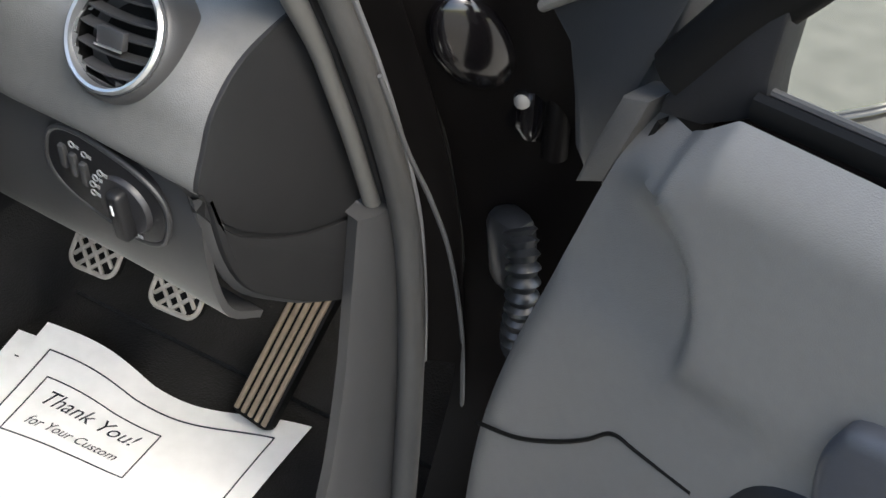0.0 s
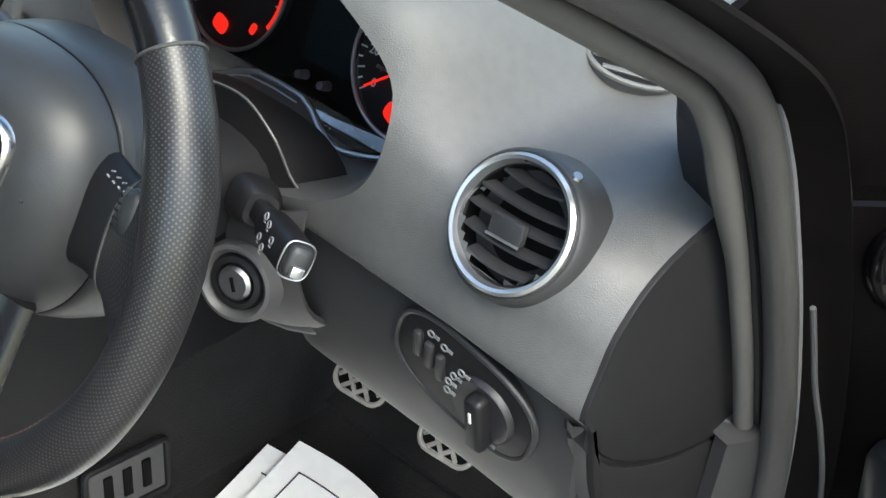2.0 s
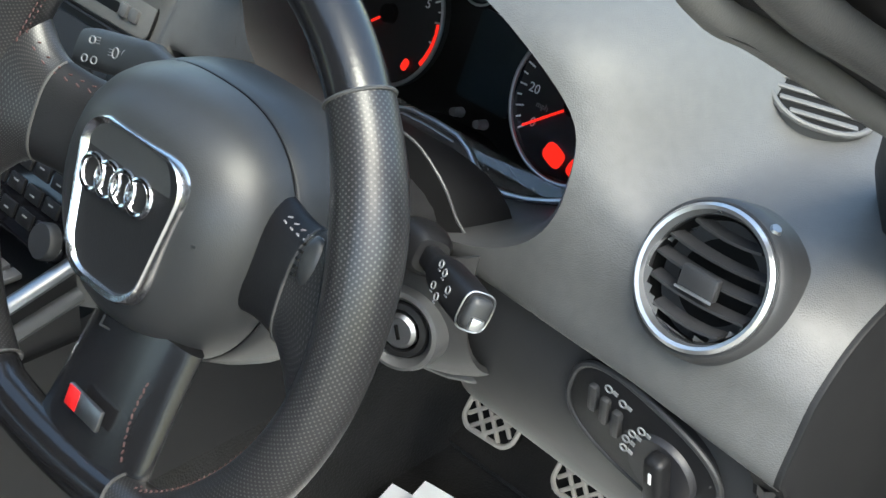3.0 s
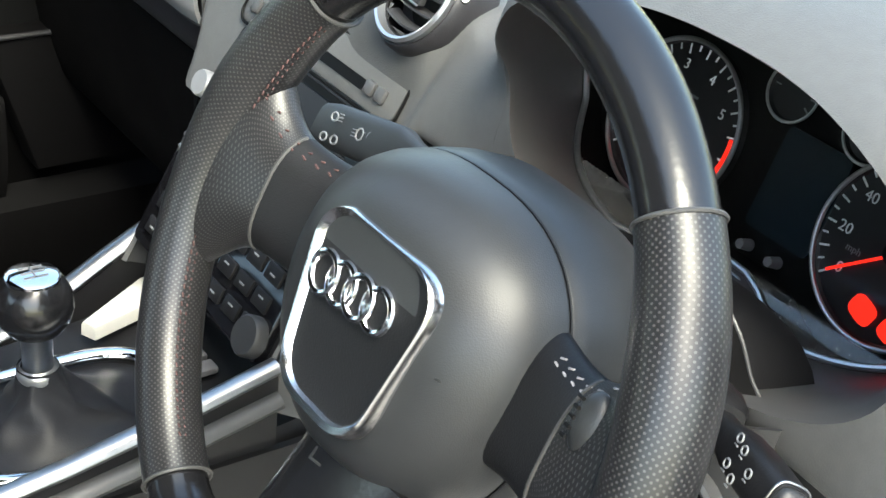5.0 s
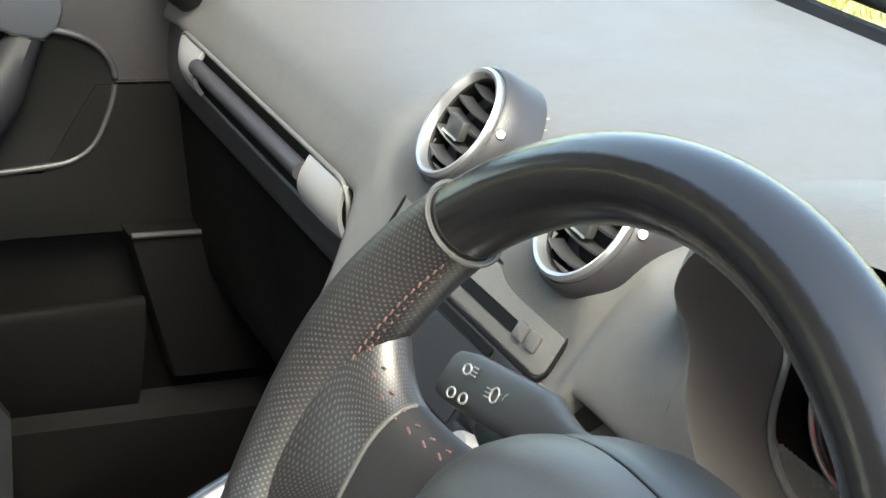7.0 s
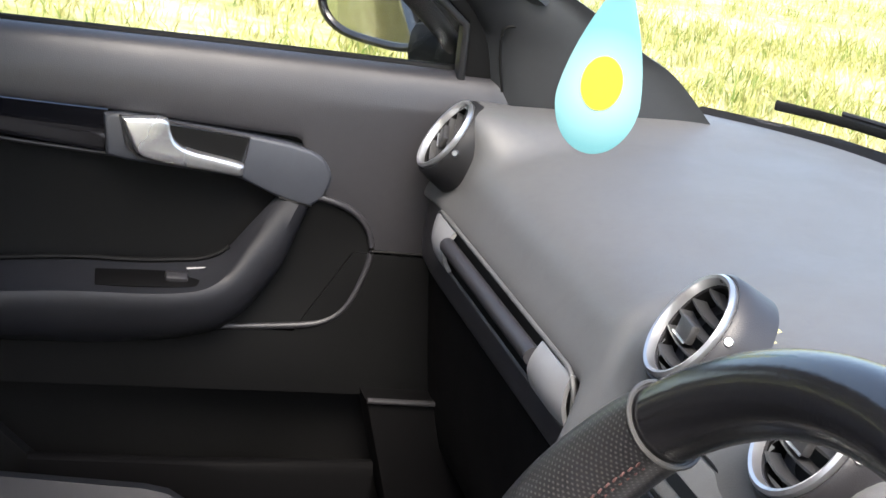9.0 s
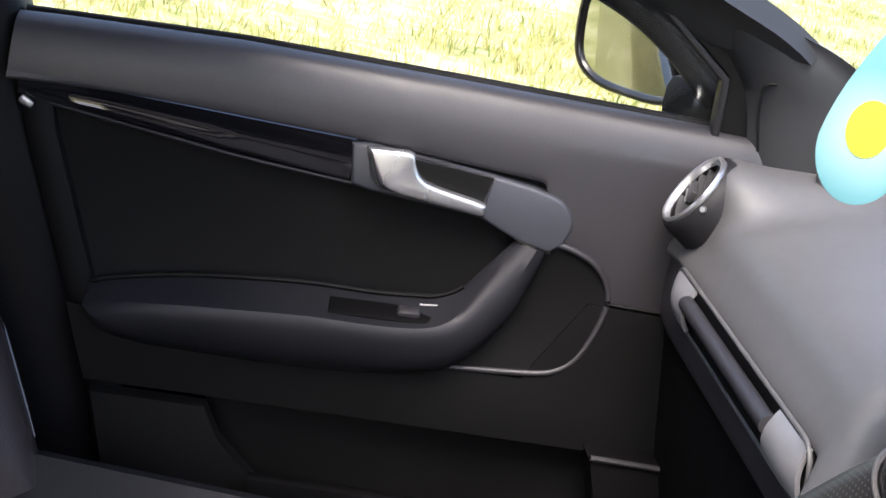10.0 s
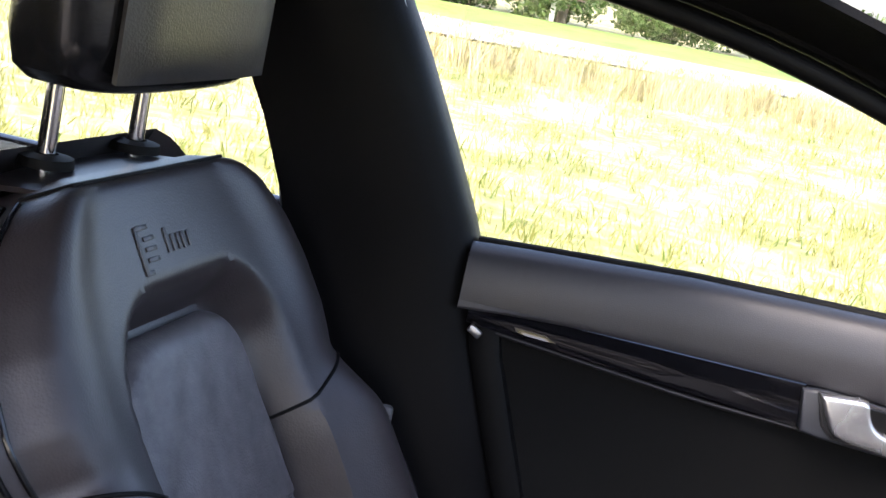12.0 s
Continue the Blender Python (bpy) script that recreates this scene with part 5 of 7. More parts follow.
# ---------------------------------------------------------------- centre stack
SU = Vector((0, 0.47, 0.883)).normalized()
SNORM = Vector((0, -0.883, 0.47)).normalized()
ST = facing((0, 0.222, 0.850), SNORM, SU)          # y = 0 at the panel's top edge, running down
stack = thing("centre_stack", "grey centre console stack with radio and switches", "centre console")
part("panel", plate(rounded(0.222, 0.235, 0.02, 6, 0.0, -0.098), 0.05, 0.004, ST @ pose(0, 0, -0.004)), DARK, stack)
for s in (1, -1):
    rows = [[(s * (0.104 + 0.012 * f), -0.26 * g + 0.02, -0.002 - 0.05 * f * f) for f in np.linspace(0, 1, 6)] for g in np.linspace(0, 1, 8)]
    bm = sheet(rows, 0.004)
    bm.transform(ST)
    part("side_trim", bm, GREYP, stack, "grey plastic side rail")
part("bezel", plate(rounded(0.206, 0.034, 0.009, 6, 0.0, -0.010), 0.006, 0.001, ST @ pose(0, 0, 0.0028)), DASH, stack, "grey switch strip")
part("bezel_groove", loop(rounded(0.210, 0.038, 0.010, 6, 0, -0.010), 0.0012, 0.0, 6, ST @ pose(0, 0, 0.0022)), BLACK, stack)
part("slot", plate(rounded(0.120, 0.008, 0.002, 4, 0.002, -0.014), 0.002, 0, ST @ pose(0, 0, 0.0034)), BLACK, stack)
for x in (-0.088, -0.074, 0.070, 0.083):
    part("push_button", block(0.011, 0.011, 0.005, 0.0025, ST @ pose(x, -0.013, 0.004)), GREYP, stack, "small grey push button")
radio = part("radio", plate(rounded(0.186, 0.096, 0.006, 5, 0.0, -0.078), 0.02, 0.002, ST @ pose(0, 0, 0.004)), DARK, stack, "dark grey radio with a dark display")
part("display", plate(rounded(0.118, 0.044, 0.003, 4, 0.0, -0.060), 0.002, 0, ST @ pose(0, 0, 0.0055)), DIAL, radio)
part("cd_slot", plate(rounded(0.118, 0.005, 0.002, 3, 0.0, -0.034), 0.002, 0, ST @ pose(0, 0, 0.0058)), BLACK, radio)
for s in (1, -1):
    for k in range(5):
        part("key", block(0.020, 0.0105, 0.004, 0.0016, ST @ pose(s * 0.076, -0.040 - 0.0135 * k, 0.006)), DARK, radio)
    kn = part("volume_knob", lathe([(0.0105, 0.0), (0.0105, 0.010), (0.0095, 0.0125), (0.0, 0.0128)], 28, ST @ pose(s * 0.091, -0.083, 0.005)), SATIN, radio, "silver rotary knob")
for k in range(6):
    part("preset_key", block(0.017, 0.009, 0.004, 0.0016, ST @ pose(-0.0475 + 0.019 * k, -0.108, 0.006)), DARK, radio)
part("chrome_bar", block(0.186, 0.004, 0.004, 0.0015, ST @ pose(0, -0.124, 0.006)), SILVER, radio, "thin silver bar")
part("chrome_bar", block(0.186, 0.0035, 0.004, 0.0015, ST @ pose(0, -0.134, 0.006)), SILVER, radio)
hv = part("climate_panel", plate(rounded(0.196, 0.078, 0.006, 5, 0.0, -0.177), 0.02, 0.002, ST @ pose(0, 0, 0.004)), GLOSS, stack, "glossy black climate control panel")
for r in range(3):
    for c in range(7):
        part("key", block(0.020, 0.013, 0.003, 0.0012, ST @ pose(-0.075 + 0.025 * c, -0.156 - 0.0205 * r, 0.005)), DARK, hv)
ic = [block(0.006, 0.0012, 0.0006, 0, ST @ pose(-0.075 + 0.025 * c, -0.156 - 0.0205 * r + (0.002 if (r + c) % 2 else -0.001), 0.0068)) for r in range(3) for c in range(7)]
part("markings", join(*ic), ICON, hv)
part("dial_knob", lathe([(0.015, 0.0), (0.015, 0.008), (0.0135, 0.010), (0.0, 0.0105)], 32, ST @ pose(0.086, -0.200, 0.004)), KNEE, hv, "dark rotary temperature knob")

# ---------------------------------------------------------------- centre console and gear lever
con = thing("gear_console", "low dark centre console with silver rails round the gear lever", "centre console")
rows = []
for y in np.linspace(-0.62, 0.17, 14):
    h = 0.590 + 0.02 * max(0, y / 0.17) - 0.02 * max(0, (-y - 0.1))
    rows.append([(-0.118, y, 0.42), (-0.112, y, h - 0.03), (-0.098, y, h - 0.004), (-0.03, y, h), (0.03, y, h), (0.098, y, h - 0.004), (0.112, y, h - 0.03), (0.118, y, 0.42)])
part("body", sheet(rows, 0.006), DARK, con)
part("side_rail", tube([(-0.112, 0.168, 0.674), (-0.115, 0.10, 0.634), (-0.117, 0.03, 0.590), (-0.117, -0.05, 0.560)], 0.0085, 10, flat=0.8), ALU, con, "brushed aluminium side rail")
part("side_wall", sheet([[(-0.118, 0.168, 0.668), (-0.118, 0.168, 0.42)], [(-0.118, 0.03, 0.585), (-0.118, 0.03, 0.42)], [(-0.118, -0.06, 0.555), (-0.118, -0.06, 0.42)]], 0.008), DARK, con)
part("side_rail", tube([(0.108, 0.130, 0.664), (0.110, 0.06, 0.648), (0.110, -0.02, 0.632), (0.108, -0.10, 0.618)], 0.0075, 10, flat=0.8), ALU, con, "brushed aluminium side rail")
part("side_rail", tube([(0.114, 0.130, 0.640), (0.116, 0.06, 0.626), (0.116, -0.02, 0.612), (0.114, -0.10, 0.600)], 0.008, 10, flat=0.8), GREYP, con)
part("side_wall", sheet([[(0.112, 0.13, 0.660), (0.116, 0.13, 0.42)], [(0.112, -0.02, 0.628), (0.116, -0.02, 0.42)], [(0.112, -0.12, 0.606), (0.116, -0.12, 0.42)]], 0.006), DARK, con)
# Matt cream puts the lid's bright reflection into its colour.
part("ashtray_lid", plate([(-0.061, 0.060), (-0.049, 0.066), (-0.070, 0.128), (-0.076, 0.142), (-0.108, 0.142), (-0.104, 0.126)], 0.012, 0.003, pose(0, 0, 0.622, -2)), CREAM, con, "pale reflecting ashtray lid")
for k in range(3):
    part("console_button", block(0.014, 0.020, 0.006, 0.002, pose(-0.012 + 0.018 * k, 0.118, 0.612)), PANEL, con)
GX, GY, GZ0 = 0.022, 0.012, 0.606
bt = part("boot_frame", loop(oval(0.118, 0.165, 56, 3.4, GX, GY), 0.0060, GZ0, 10, flat=0.8), CHROME, con, "chrome frame of the gear boot")
gear = thing("gear_lever", "leather gear knob on a silver shaft with a creased leather boot", "gear lever")
boot = []
for f in np.linspace(0, 1, 14):
    w = 1 - f
    ol = oval(0.028 + 0.086 * w ** 1.7, 0.028 + 0.130 * w ** 1.7, 36, 2 + 1.2 * w, GX + 0.004 * f, GY - 0.018 * f)
    boot.append([(x + 0.0035 * math.sin(5 * i * math.tau / 36 + 7 * f) * w * (1 - w) * 4, y + 0.0035 * math.cos(4 * i * math.tau / 36 - 9 * f) * w * (1 - w) * 4, GZ0 - 0.006 + 0.055 * f ** 1.4) for i, (x, y) in enumerate(ol)])
part("boot", sheet(boot, closed=True), ARML, gear, "creased black leather boot")
TOP = Vector((0.034, -0.010, 0.731))
SH = Vector((GX + 0.004, GY - 0.018, GZ0 + 0.040))
part("collar", lathe([(0.0135, 0.0), (0.0145, 0.003), (0.0140, 0.007), (0.0112, 0.010)], 28, Matrix.Translation(SH) @ pose(0, 0, 0, 3, 3, 0)), SILVER, gear)
part("shaft", tube([SH, SH.lerp(TOP, 0.5)], 0.0105, 20), ALU, gear, "satin silver shaft")
part("knob", lathe([(0.0, 0.008), (0.011, 0.009), (0.0185, 0.014), (0.0238, 0.022), (0.0258, 0.031), (0.0245, 0.041), (0.0205, 0.049), (0.0170, 0.0530)], 40, Matrix.Translation(TOP - Vector((0, 0, 0.054)))), SMOOTHL, gear, "black leather gear knob")
cap = part("knob_cap", lathe([(0.0178, -0.003), (0.0178, 0.0), (0.015, 0.0018), (0.0, 0.0020)], 32, Matrix.Translation(TOP)), CHROME, gear, "chrome cap with a shift pattern")
part("shift_pattern", join(block(0.0012, 0.016, 0.0006, 0, Matrix.Translation(TOP) @ pose(-0.006, 0, 0.0022)), block(0.0012, 0.016, 0.0006, 0, Matrix.Translation(TOP) @ pose(0, 0, 0.0022)), block(0.0012, 0.016, 0.0006, 0, Matrix.Translation(TOP) @ pose(0.006, 0, 0.0022)), block(0.0132, 0.0012, 0.0006, 0, Matrix.Translation(TOP) @ pose(0, 0, 0.0022))), PANEL, cap)

# ---------------------------------------------------------------- glovebox handle slot
GB = facing((-0.372, 0.2135, 0.811), (0.0, -0.99, -0.10))
gb = thing("glovebox_handle", "recessed glovebox grab slot with satin silver ends", "glovebox handle", m=GB)
part("recess", plate(rounded(0.398, 0.044, 0.018, 6), 0.004, 0.0, pose(0, 0, 0.002)), BLACK, gb)
part("lip", loop(rounded(0.400, 0.046, 0.019, 6), 0.0020, 0.002, 8), DASH, gb, "grey lip of the slot")
part("bar", tube([(-0.13, 0.008, 0.010), (0.13, 0.008, 0.010)], 0.0075, 12), DOORP, gb)
for s in (1, -1):
    rows = [[(s * (0.130 + 0.064 * f), 0.021 - 0.040 * g, 0.002 + 0.012 * math.sin(math.pi * (0.05 + 0.80 * g)) * (1 - 0.5 * max(0, f - 0.7) / 0.3)) for g in np.linspace(0, 1, 11)] for f in (0, 0.04, 0.3, 0.6, 0.85, 1)]
    part("pull_end", sheet(rows, 0.004), SATIN, gb, "satin silver end of the pull")

# ---------------------------------------------------------------- passenger's door
DX = -0.660
pd = thing("passenger_door", "closed passenger door with dark trim, gloss black strip and armrest", "car door")


def along_y(y0, y1, n, section, thick=0.004):
    """A strip of the door's inner face: section(y) gives rows of (into the cabin, z)."""
    return sheet([[(DX + d, y, z) for d, z in section(y)] for y in np.linspace(y0, y1, n)], thick)


belt_z = lambda y: float(np.interp(y, [-0.43, -0.38, -0.22, 0.0, 0.40], [0.931, 0.9345, 0.9425, 0.9445, 0.9455]))


def trim_foot(y):
    """Lower edge of the upper trim: the gloss strip behind the handle, the panel seam ahead of it."""
    return float(np.interp(y, [-0.43, -0.10, 0.085, 0.102, 0.130, 0.152, 0.1675, 0.1705, 0.172, 0.40], [0.881, 0.8765, 0.868, 0.812, 0.806, 0.795, 0.774, 0.765, 0.757, 0.757]))


def trim_section(y):
    bz, zf = belt_z(y), trim_foot(y)
    return [tuple(p) for p in smooth_line([(-0.030, bz - 0.002), (-0.016, bz + 0.0015), (-0.004, bz - 0.002), (0.004, bz - 0.012), (0.010, bz - 0.032), (0.0115, bz - 0.052), (0.0105, min(bz - 0.058, zf + 0.30 * (bz - 0.058 - zf))), (0.0085, zf)], 26)]


# Closed door in the shade-darkened DOORP and DINS, unlike the open door.
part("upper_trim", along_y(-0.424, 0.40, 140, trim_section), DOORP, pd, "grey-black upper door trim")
part("window_seal", tube([(DX - 0.026, y, belt_z(y) + 0.001) for y in np.linspace(-0.42, 0.30, 8)], 0.0045, 8), BLACK, pd)
shut_line = lambda z: float(np.interp(z, [0.30, 0.577, 0.651, 0.747, 0.839, 0.88], [-0.232, -0.311, -0.337, -0.374, -0.408, -0.416]))


def from_shut(y1, n, section):
    """A strip of the door's inner face that begins at its slanting rear edge."""
    grid = []
    for k in np.linspace(0, 1, n):
        row = []
        for j, (d, z) in enumerate(section(-0.40)):
            y = shut_line(z) + (y1 - shut_line(z)) * k
            d, z = section(y)[j]
            row.append((DX + d, y, z))
        grid.append(row)
    return sheet(grid, 0.004)


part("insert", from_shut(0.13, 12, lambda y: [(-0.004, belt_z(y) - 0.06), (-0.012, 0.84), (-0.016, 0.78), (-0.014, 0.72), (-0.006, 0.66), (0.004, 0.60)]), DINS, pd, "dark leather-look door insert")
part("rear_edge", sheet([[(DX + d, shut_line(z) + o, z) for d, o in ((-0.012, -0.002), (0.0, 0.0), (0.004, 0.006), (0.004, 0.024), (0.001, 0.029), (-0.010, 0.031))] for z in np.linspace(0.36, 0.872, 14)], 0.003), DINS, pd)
strip_rows = []
for f in np.linspace(0, 1, 22):
    y = -0.414 + 0.314 * f
    glint = max(0.0, min(1.0, (f - 0.10) / 0.06) * min(1.0, (0.62 - f) / 0.45))
    zt, zb = 0.881 - 0.0045 * f, 0.8595 - 0.027 * f
    strip_rows.append([(DX + d, y, zt + (zb - zt) * g) for d, g in ((0.004, -0.02), (0.0100, 0.03), (0.0084, 0.30), (0.0066, 0.55), (0.0066 + 0.0016 * glint, 0.56 + 0.20 * glint), (0.0050, 0.95), (-0.004, 1.0))])
part("gloss_strip", sheet(strip_rows, 0.003), GLOSS, pd, "high gloss black trim strip")
part("strip_edge", tube([(DX + 0.001, y, float(np.interp(y, [-0.40, -0.20, -0.09, 0.0, 0.075], [0.857, 0.837, 0.8315, 0.827, 0.814]))) for y in np.linspace(-0.40, 0.075, 14)], 0.0022, 8), DARK, pd)
part("clip_cap", block(0.006, 0.014, 0.008, 0.002, pose(DX + 0.008, -0.404, 0.8545, -30)), ALU, pd, "small bright cap at the strip's end")
DM = facing((DX, 0, 0), (1, 0, 0))                    # local x = y, local y = z
bez = part("handle_bezel", plate([(-0.104, 0.873), (-0.085, 0.8758), (0.033, 0.8665), *[tuple(p) for p in smooth_line([(0.075, 0.8618), (0.104, 0.8535), (0.1185, 0.834), (0.1135, 0.811)], 14)], (0.101, 0.8005), (0.071, 0.8065), (0.028, 0.8235), (-0.080, 0.8305), (-0.098, 0.834)], 0.03, 0.004, DM @ pose(0, 0, 0.0155), 3), BLUEP, pd, "blue-grey handle surround")
part("handle_well", plate([(-0.088, 0.872), (0.033, 0.8635), (0.028, 0.838), (-0.055, 0.836)], 0.004, 0.0, DM @ pose(0, 0, 0.0170)), BLACK, bez)
part("handle_rim", loop([(-0.090, 0.874), (-0.030, 0.8705), (0.034, 0.8650), (0.030, 0.8270), (-0.030, 0.8310), (-0.068, 0.8345), (-0.080, 0.845)], 0.0014, 0.0165, 6, DM), DOORP, bez)
lev_out = [tuple(p) for p in smooth_line([(-0.088, 0.8735), (-0.066, 0.8755), (-0.0465, 0.8760), (-0.0415, 0.8650), (-0.0355, 0.8550), (-0.0230, 0.8490), (0.003, 0.8445), (0.0285, 0.8400), (0.0305, 0.8335), (0.0270, 0.8280), (0.000, 0.8300), (-0.030, 0.8325), (-0.055, 0.8350), (-0.070, 0.8405), (-0.079, 0.8540)], 46)]
part("handle_lever", plate(lev_out, 0.012, 0.0042, DM @ pose(0, 0, 0.0275), 4), SILVER, pd, "polished silver door handle")
# padded armrest that turns up into the angled pull: underside, front edge and inner edge as y, height and reach
foot_l = smooth_line([(-0.3267, 0.672, 0.020), (-0.3165, 0.6588, 0.028), (-0.285, 0.649, 0.030), (-0.219, 0.6475, 0.030), (-0.110, 0.650, 0.030), (-0.040, 0.6565, 0.030), (0.0056, 0.6655, 0.030), (0.031, 0.677, 0.030), (0.0556, 0.7026, 0.028), (0.080, 0.743, 0.022), (0.100, 0.802, 0.014)], 44)
edge_l = smooth_line([(-0.3262, 0.6815, 0.022), (-0.305, 0.6862, 0.045), (-0.267, 0.6955, 0.058), (-0.215, 0.702, 0.062), (-0.121, 0.7100, 0.062), (-0.057, 0.7120, 0.062), (-0.0125, 0.7154, 0.060), (0.0107, 0.7220, 0.055), (0.0272, 0.7354, 0.046), (0.0456, 0.7664, 0.034), (0.0722, 0.8085, 0.018)], 44)
inner_l = smooth_line([(-0.3268, 0.688, 0.010), (-0.314, 0.696, 0.012), (-0.275, 0.706, 0.012), (-0.222, 0.716, 0.012), (-0.126, 0.727, 0.012), (-0.060, 0.7295, 0.014), (-0.0224, 0.7335, 0.016), (0.004, 0.738, 0.018), (0.0245, 0.750, 0.020), (0.0425, 0.7726, 0.018), (0.0708, 0.8078, 0.010)], 44)
rows = []
for a, b, c in zip(foot_l, edge_l, inner_l):
    face = lambda f, out: (DX + a[2] + (b[2] - a[2]) * f + out, a[0] + (b[0] - a[0]) * f, a[1] + (b[1] - a[1]) * f)
    rows.append([(DX - 0.01, *(a[:2] * 0.7 + c[:2] * 0.3)), (DX + a[2] * 0.4, a[0], a[1] - 0.001), (DX + a[2], a[0], a[1]), face(0.2, 0.007), face(0.45, 0.010), face(0.75, 0.006), face(0.93, 0.001), (DX + b[2] - 0.004, *(b[:2] + (c[:2] - b[:2]) * 0.10)), (DX + 0.5 * (b[2] + c[2]), *(0.5 * (b[:2] + c[:2]) - np.array((0, 0.0035)))), (DX + c[2] + 0.002, *(c[:2] - np.array((0, 0.002)))), (DX + c[2] - 0.008, *c[:2])])
part("armrest", sheet(rows, closed=True, caps=True), ARML, pd, "padded armrest with angled pull")
part("armrest_lip", tube([(DX + c[2] - 0.004, c[0], c[1] + 0.0015) for c in inner_l[2:36]], 0.0028, 8), DINS, pd, "raised lip along the armrest")
part("pull_seam", tube([(DX + 0.0175, 0.069, 0.8085), (DX + 0.0235, 0.086, 0.806), (DX + 0.0165, 0.102, 0.8015)], 0.0014, 6), BLACK, pd)
part("switch_plate", block(0.026, 0.105, 0.004, 0.0015, pose(DX + 0.034, -0.046, 0.7205, 3, 18, 0)), INSERT, pd, "window switch plate")
part("window_switch", block(0.014, 0.022, 0.008, 0.003, pose(DX + 0.034, -0.022, 0.7245, 3, 18, 0)), DOORP, pd, "grey window switch")
part("switch_edge", tube([(DX + 0.024, -0.012, 0.7305), (DX + 0.024, 0.022, 0.7345)], 0.0014, 6), PANEL, pd)
# dished recess beside the pull
rc = [tuple(p) for p in smooth_line([(0.102, 0.812), (0.130, 0.806), (0.152, 0.795), (0.1675, 0.774), (0.1690, 0.746), (0.1555, 0.704), (0.136, 0.683), (0.105, 0.675), (0.025, 0.668)], 34)]
dish = [[(DX + 0.0100 - 0.0075 * min(1.0, 1.6 * (1 - f)), 0.085 + (y - 0.085) * f, 0.745 + (z - 0.745) * f) for y, z in rc + [(0.024, 0.690), (0.040, 0.720), (0.060, 0.760), (0.080, 0.795)]] for f in (0.02, 0.35, 0.65, 0.82, 0.92, 1.0)]
part("recess", sheet(dish, closed=True), DINS, pd, "dished recess beside the pull")
part("recess_edge", tube([(DX + 0.0120, y, z) for y, z in rc], 0.0034, 10), DOORP, pd)
part("middle_trim", from_shut(0.40, 16, lambda y: [(0.008, 0.668 if y < 0.15 else 0.756), (0.012, 0.64), (0.010, 0.604 + 0.02 * y), (0.000, 0.596 + 0.03 * (y + 0.2))]), DINS, pd)
part("panel_seam", tube([(DX + 0.0115, y, 0.7595) for y in (0.170, 0.29, 0.40)], 0.0014, 6), BLACK, pd)
# lower panel with the map pocket
part("lower_rear", plate([(-0.311, 0.586), (-0.198, 0.588), (-0.180, 0.555), (-0.135, 0.515), (-0.135, 0.30), (-0.230, 0.30)], 0.02, 0.004, DM @ pose(0, 0, 0.020)), DINS, pd)
part("pocket_back", along_y(-0.20, 0.40, 6, lambda y: [(-0.03, 0.60), (-0.03, 0.45), (-0.02, 0.30)]), BLACK, pd)
part("pocket_wall", along_y(-0.145, 0.20, 10, lambda y: [tuple(p) for p in smooth_line([(0.030, 0.532 + 0.03 * max(0, y)), (0.042, 0.533 + 0.03 * max(0, y)), (0.047, 0.522), (0.046, 0.46), (0.03, 0.40), (0.0, 0.31)], 14)]), INSERT, pd, "map pocket wall with a rounded lip")
spk = part("speaker_box", plate([(0.180, 0.612), (0.355, 0.612), (0.375, 0.60), (0.380, 0.47), (0.340, 0.445), (0.235, 0.445)], 0.05, 0.006, DM @ pose(0, 0, 0.046)), INSERT, pd, "dark speaker housing")
part("speaker_edge", tube([(DX + 0.048, 0.182, 0.612), (DX + 0.048, 0.355, 0.612)], 0.0032, 8), DOORP, spk)
part("lower_skirt", along_y(-0.235, 0.40, 8, lambda y: [(0.02, 0.42), (0.045, 0.40), (0.05, 0.36), (0.02, 0.28)]), INSERT, pd)
part("sail_panel", plate([(0.160, 1.046), (0.2290, 0.9935), (0.2325, 0.940), (0.2410, 0.940), (0.2370, 0.997), (0.172, 1.046)], 0.014, 0.003, DM @ pose(0, 0, 0.0)), DARK, pd, "grey window corner cover")
part("sail_seal", plate([(0.170, 1.048), (0.2365, 0.998), (0.2405, 0.938), (0.2760, 0.930), (0.2600, 1.002), (0.200, 1.060)], 0.012, 0.003, DM @ pose(0, 0, -0.006)), BLACK, pd)

# ---------------------------------------------------------------- door mirrors


def wing_mirror(label, m):
    wm = thing("door_mirror", label, "wing mirror", m=m)
    ol = oval(0.162, 0.120, 44, 3.2)
    rows = [[(x * f, y * f, z) for x, y in ol] for f, z in ((0.93, 0.0), (1.0, 0.002), (1.0, -0.02), (0.93, -0.05), (0.72, -0.075), (0.35, -0.088))]
    part("housing", sheet(rows, closed=True, caps=True), PAINT, wm, "glossy black mirror housing")
    part("rim", loop([(x * 0.965, y * 0.965) for x, y in ol], 0.0050, 0.003, 10), PAINT, wm, "glossy black rim")
    part("glass", plate([(x * 0.93, y * 0.93) for x, y in ol], 0.002, 0, pose(0, 0, 0.0025)), MIRROR, wm, "mirror glass")
    return wm


wm = wing_mirror("passenger door mirror with a dark housing and pale rim", facing((-0.855, 0.185, 0.993), (0.66, -0.74, -0.12)))
part("foot", block(0.09, 0.05, 0.05, 0.015, facing((-0.74, 0.245, 0.955), (0.66, -0.74, 0.10))), BLACK)
foot = bpy.data.objects["foot"]
foot.parent = wm
foot.matrix_parent_inverse = wm.matrix_basis.inverted()

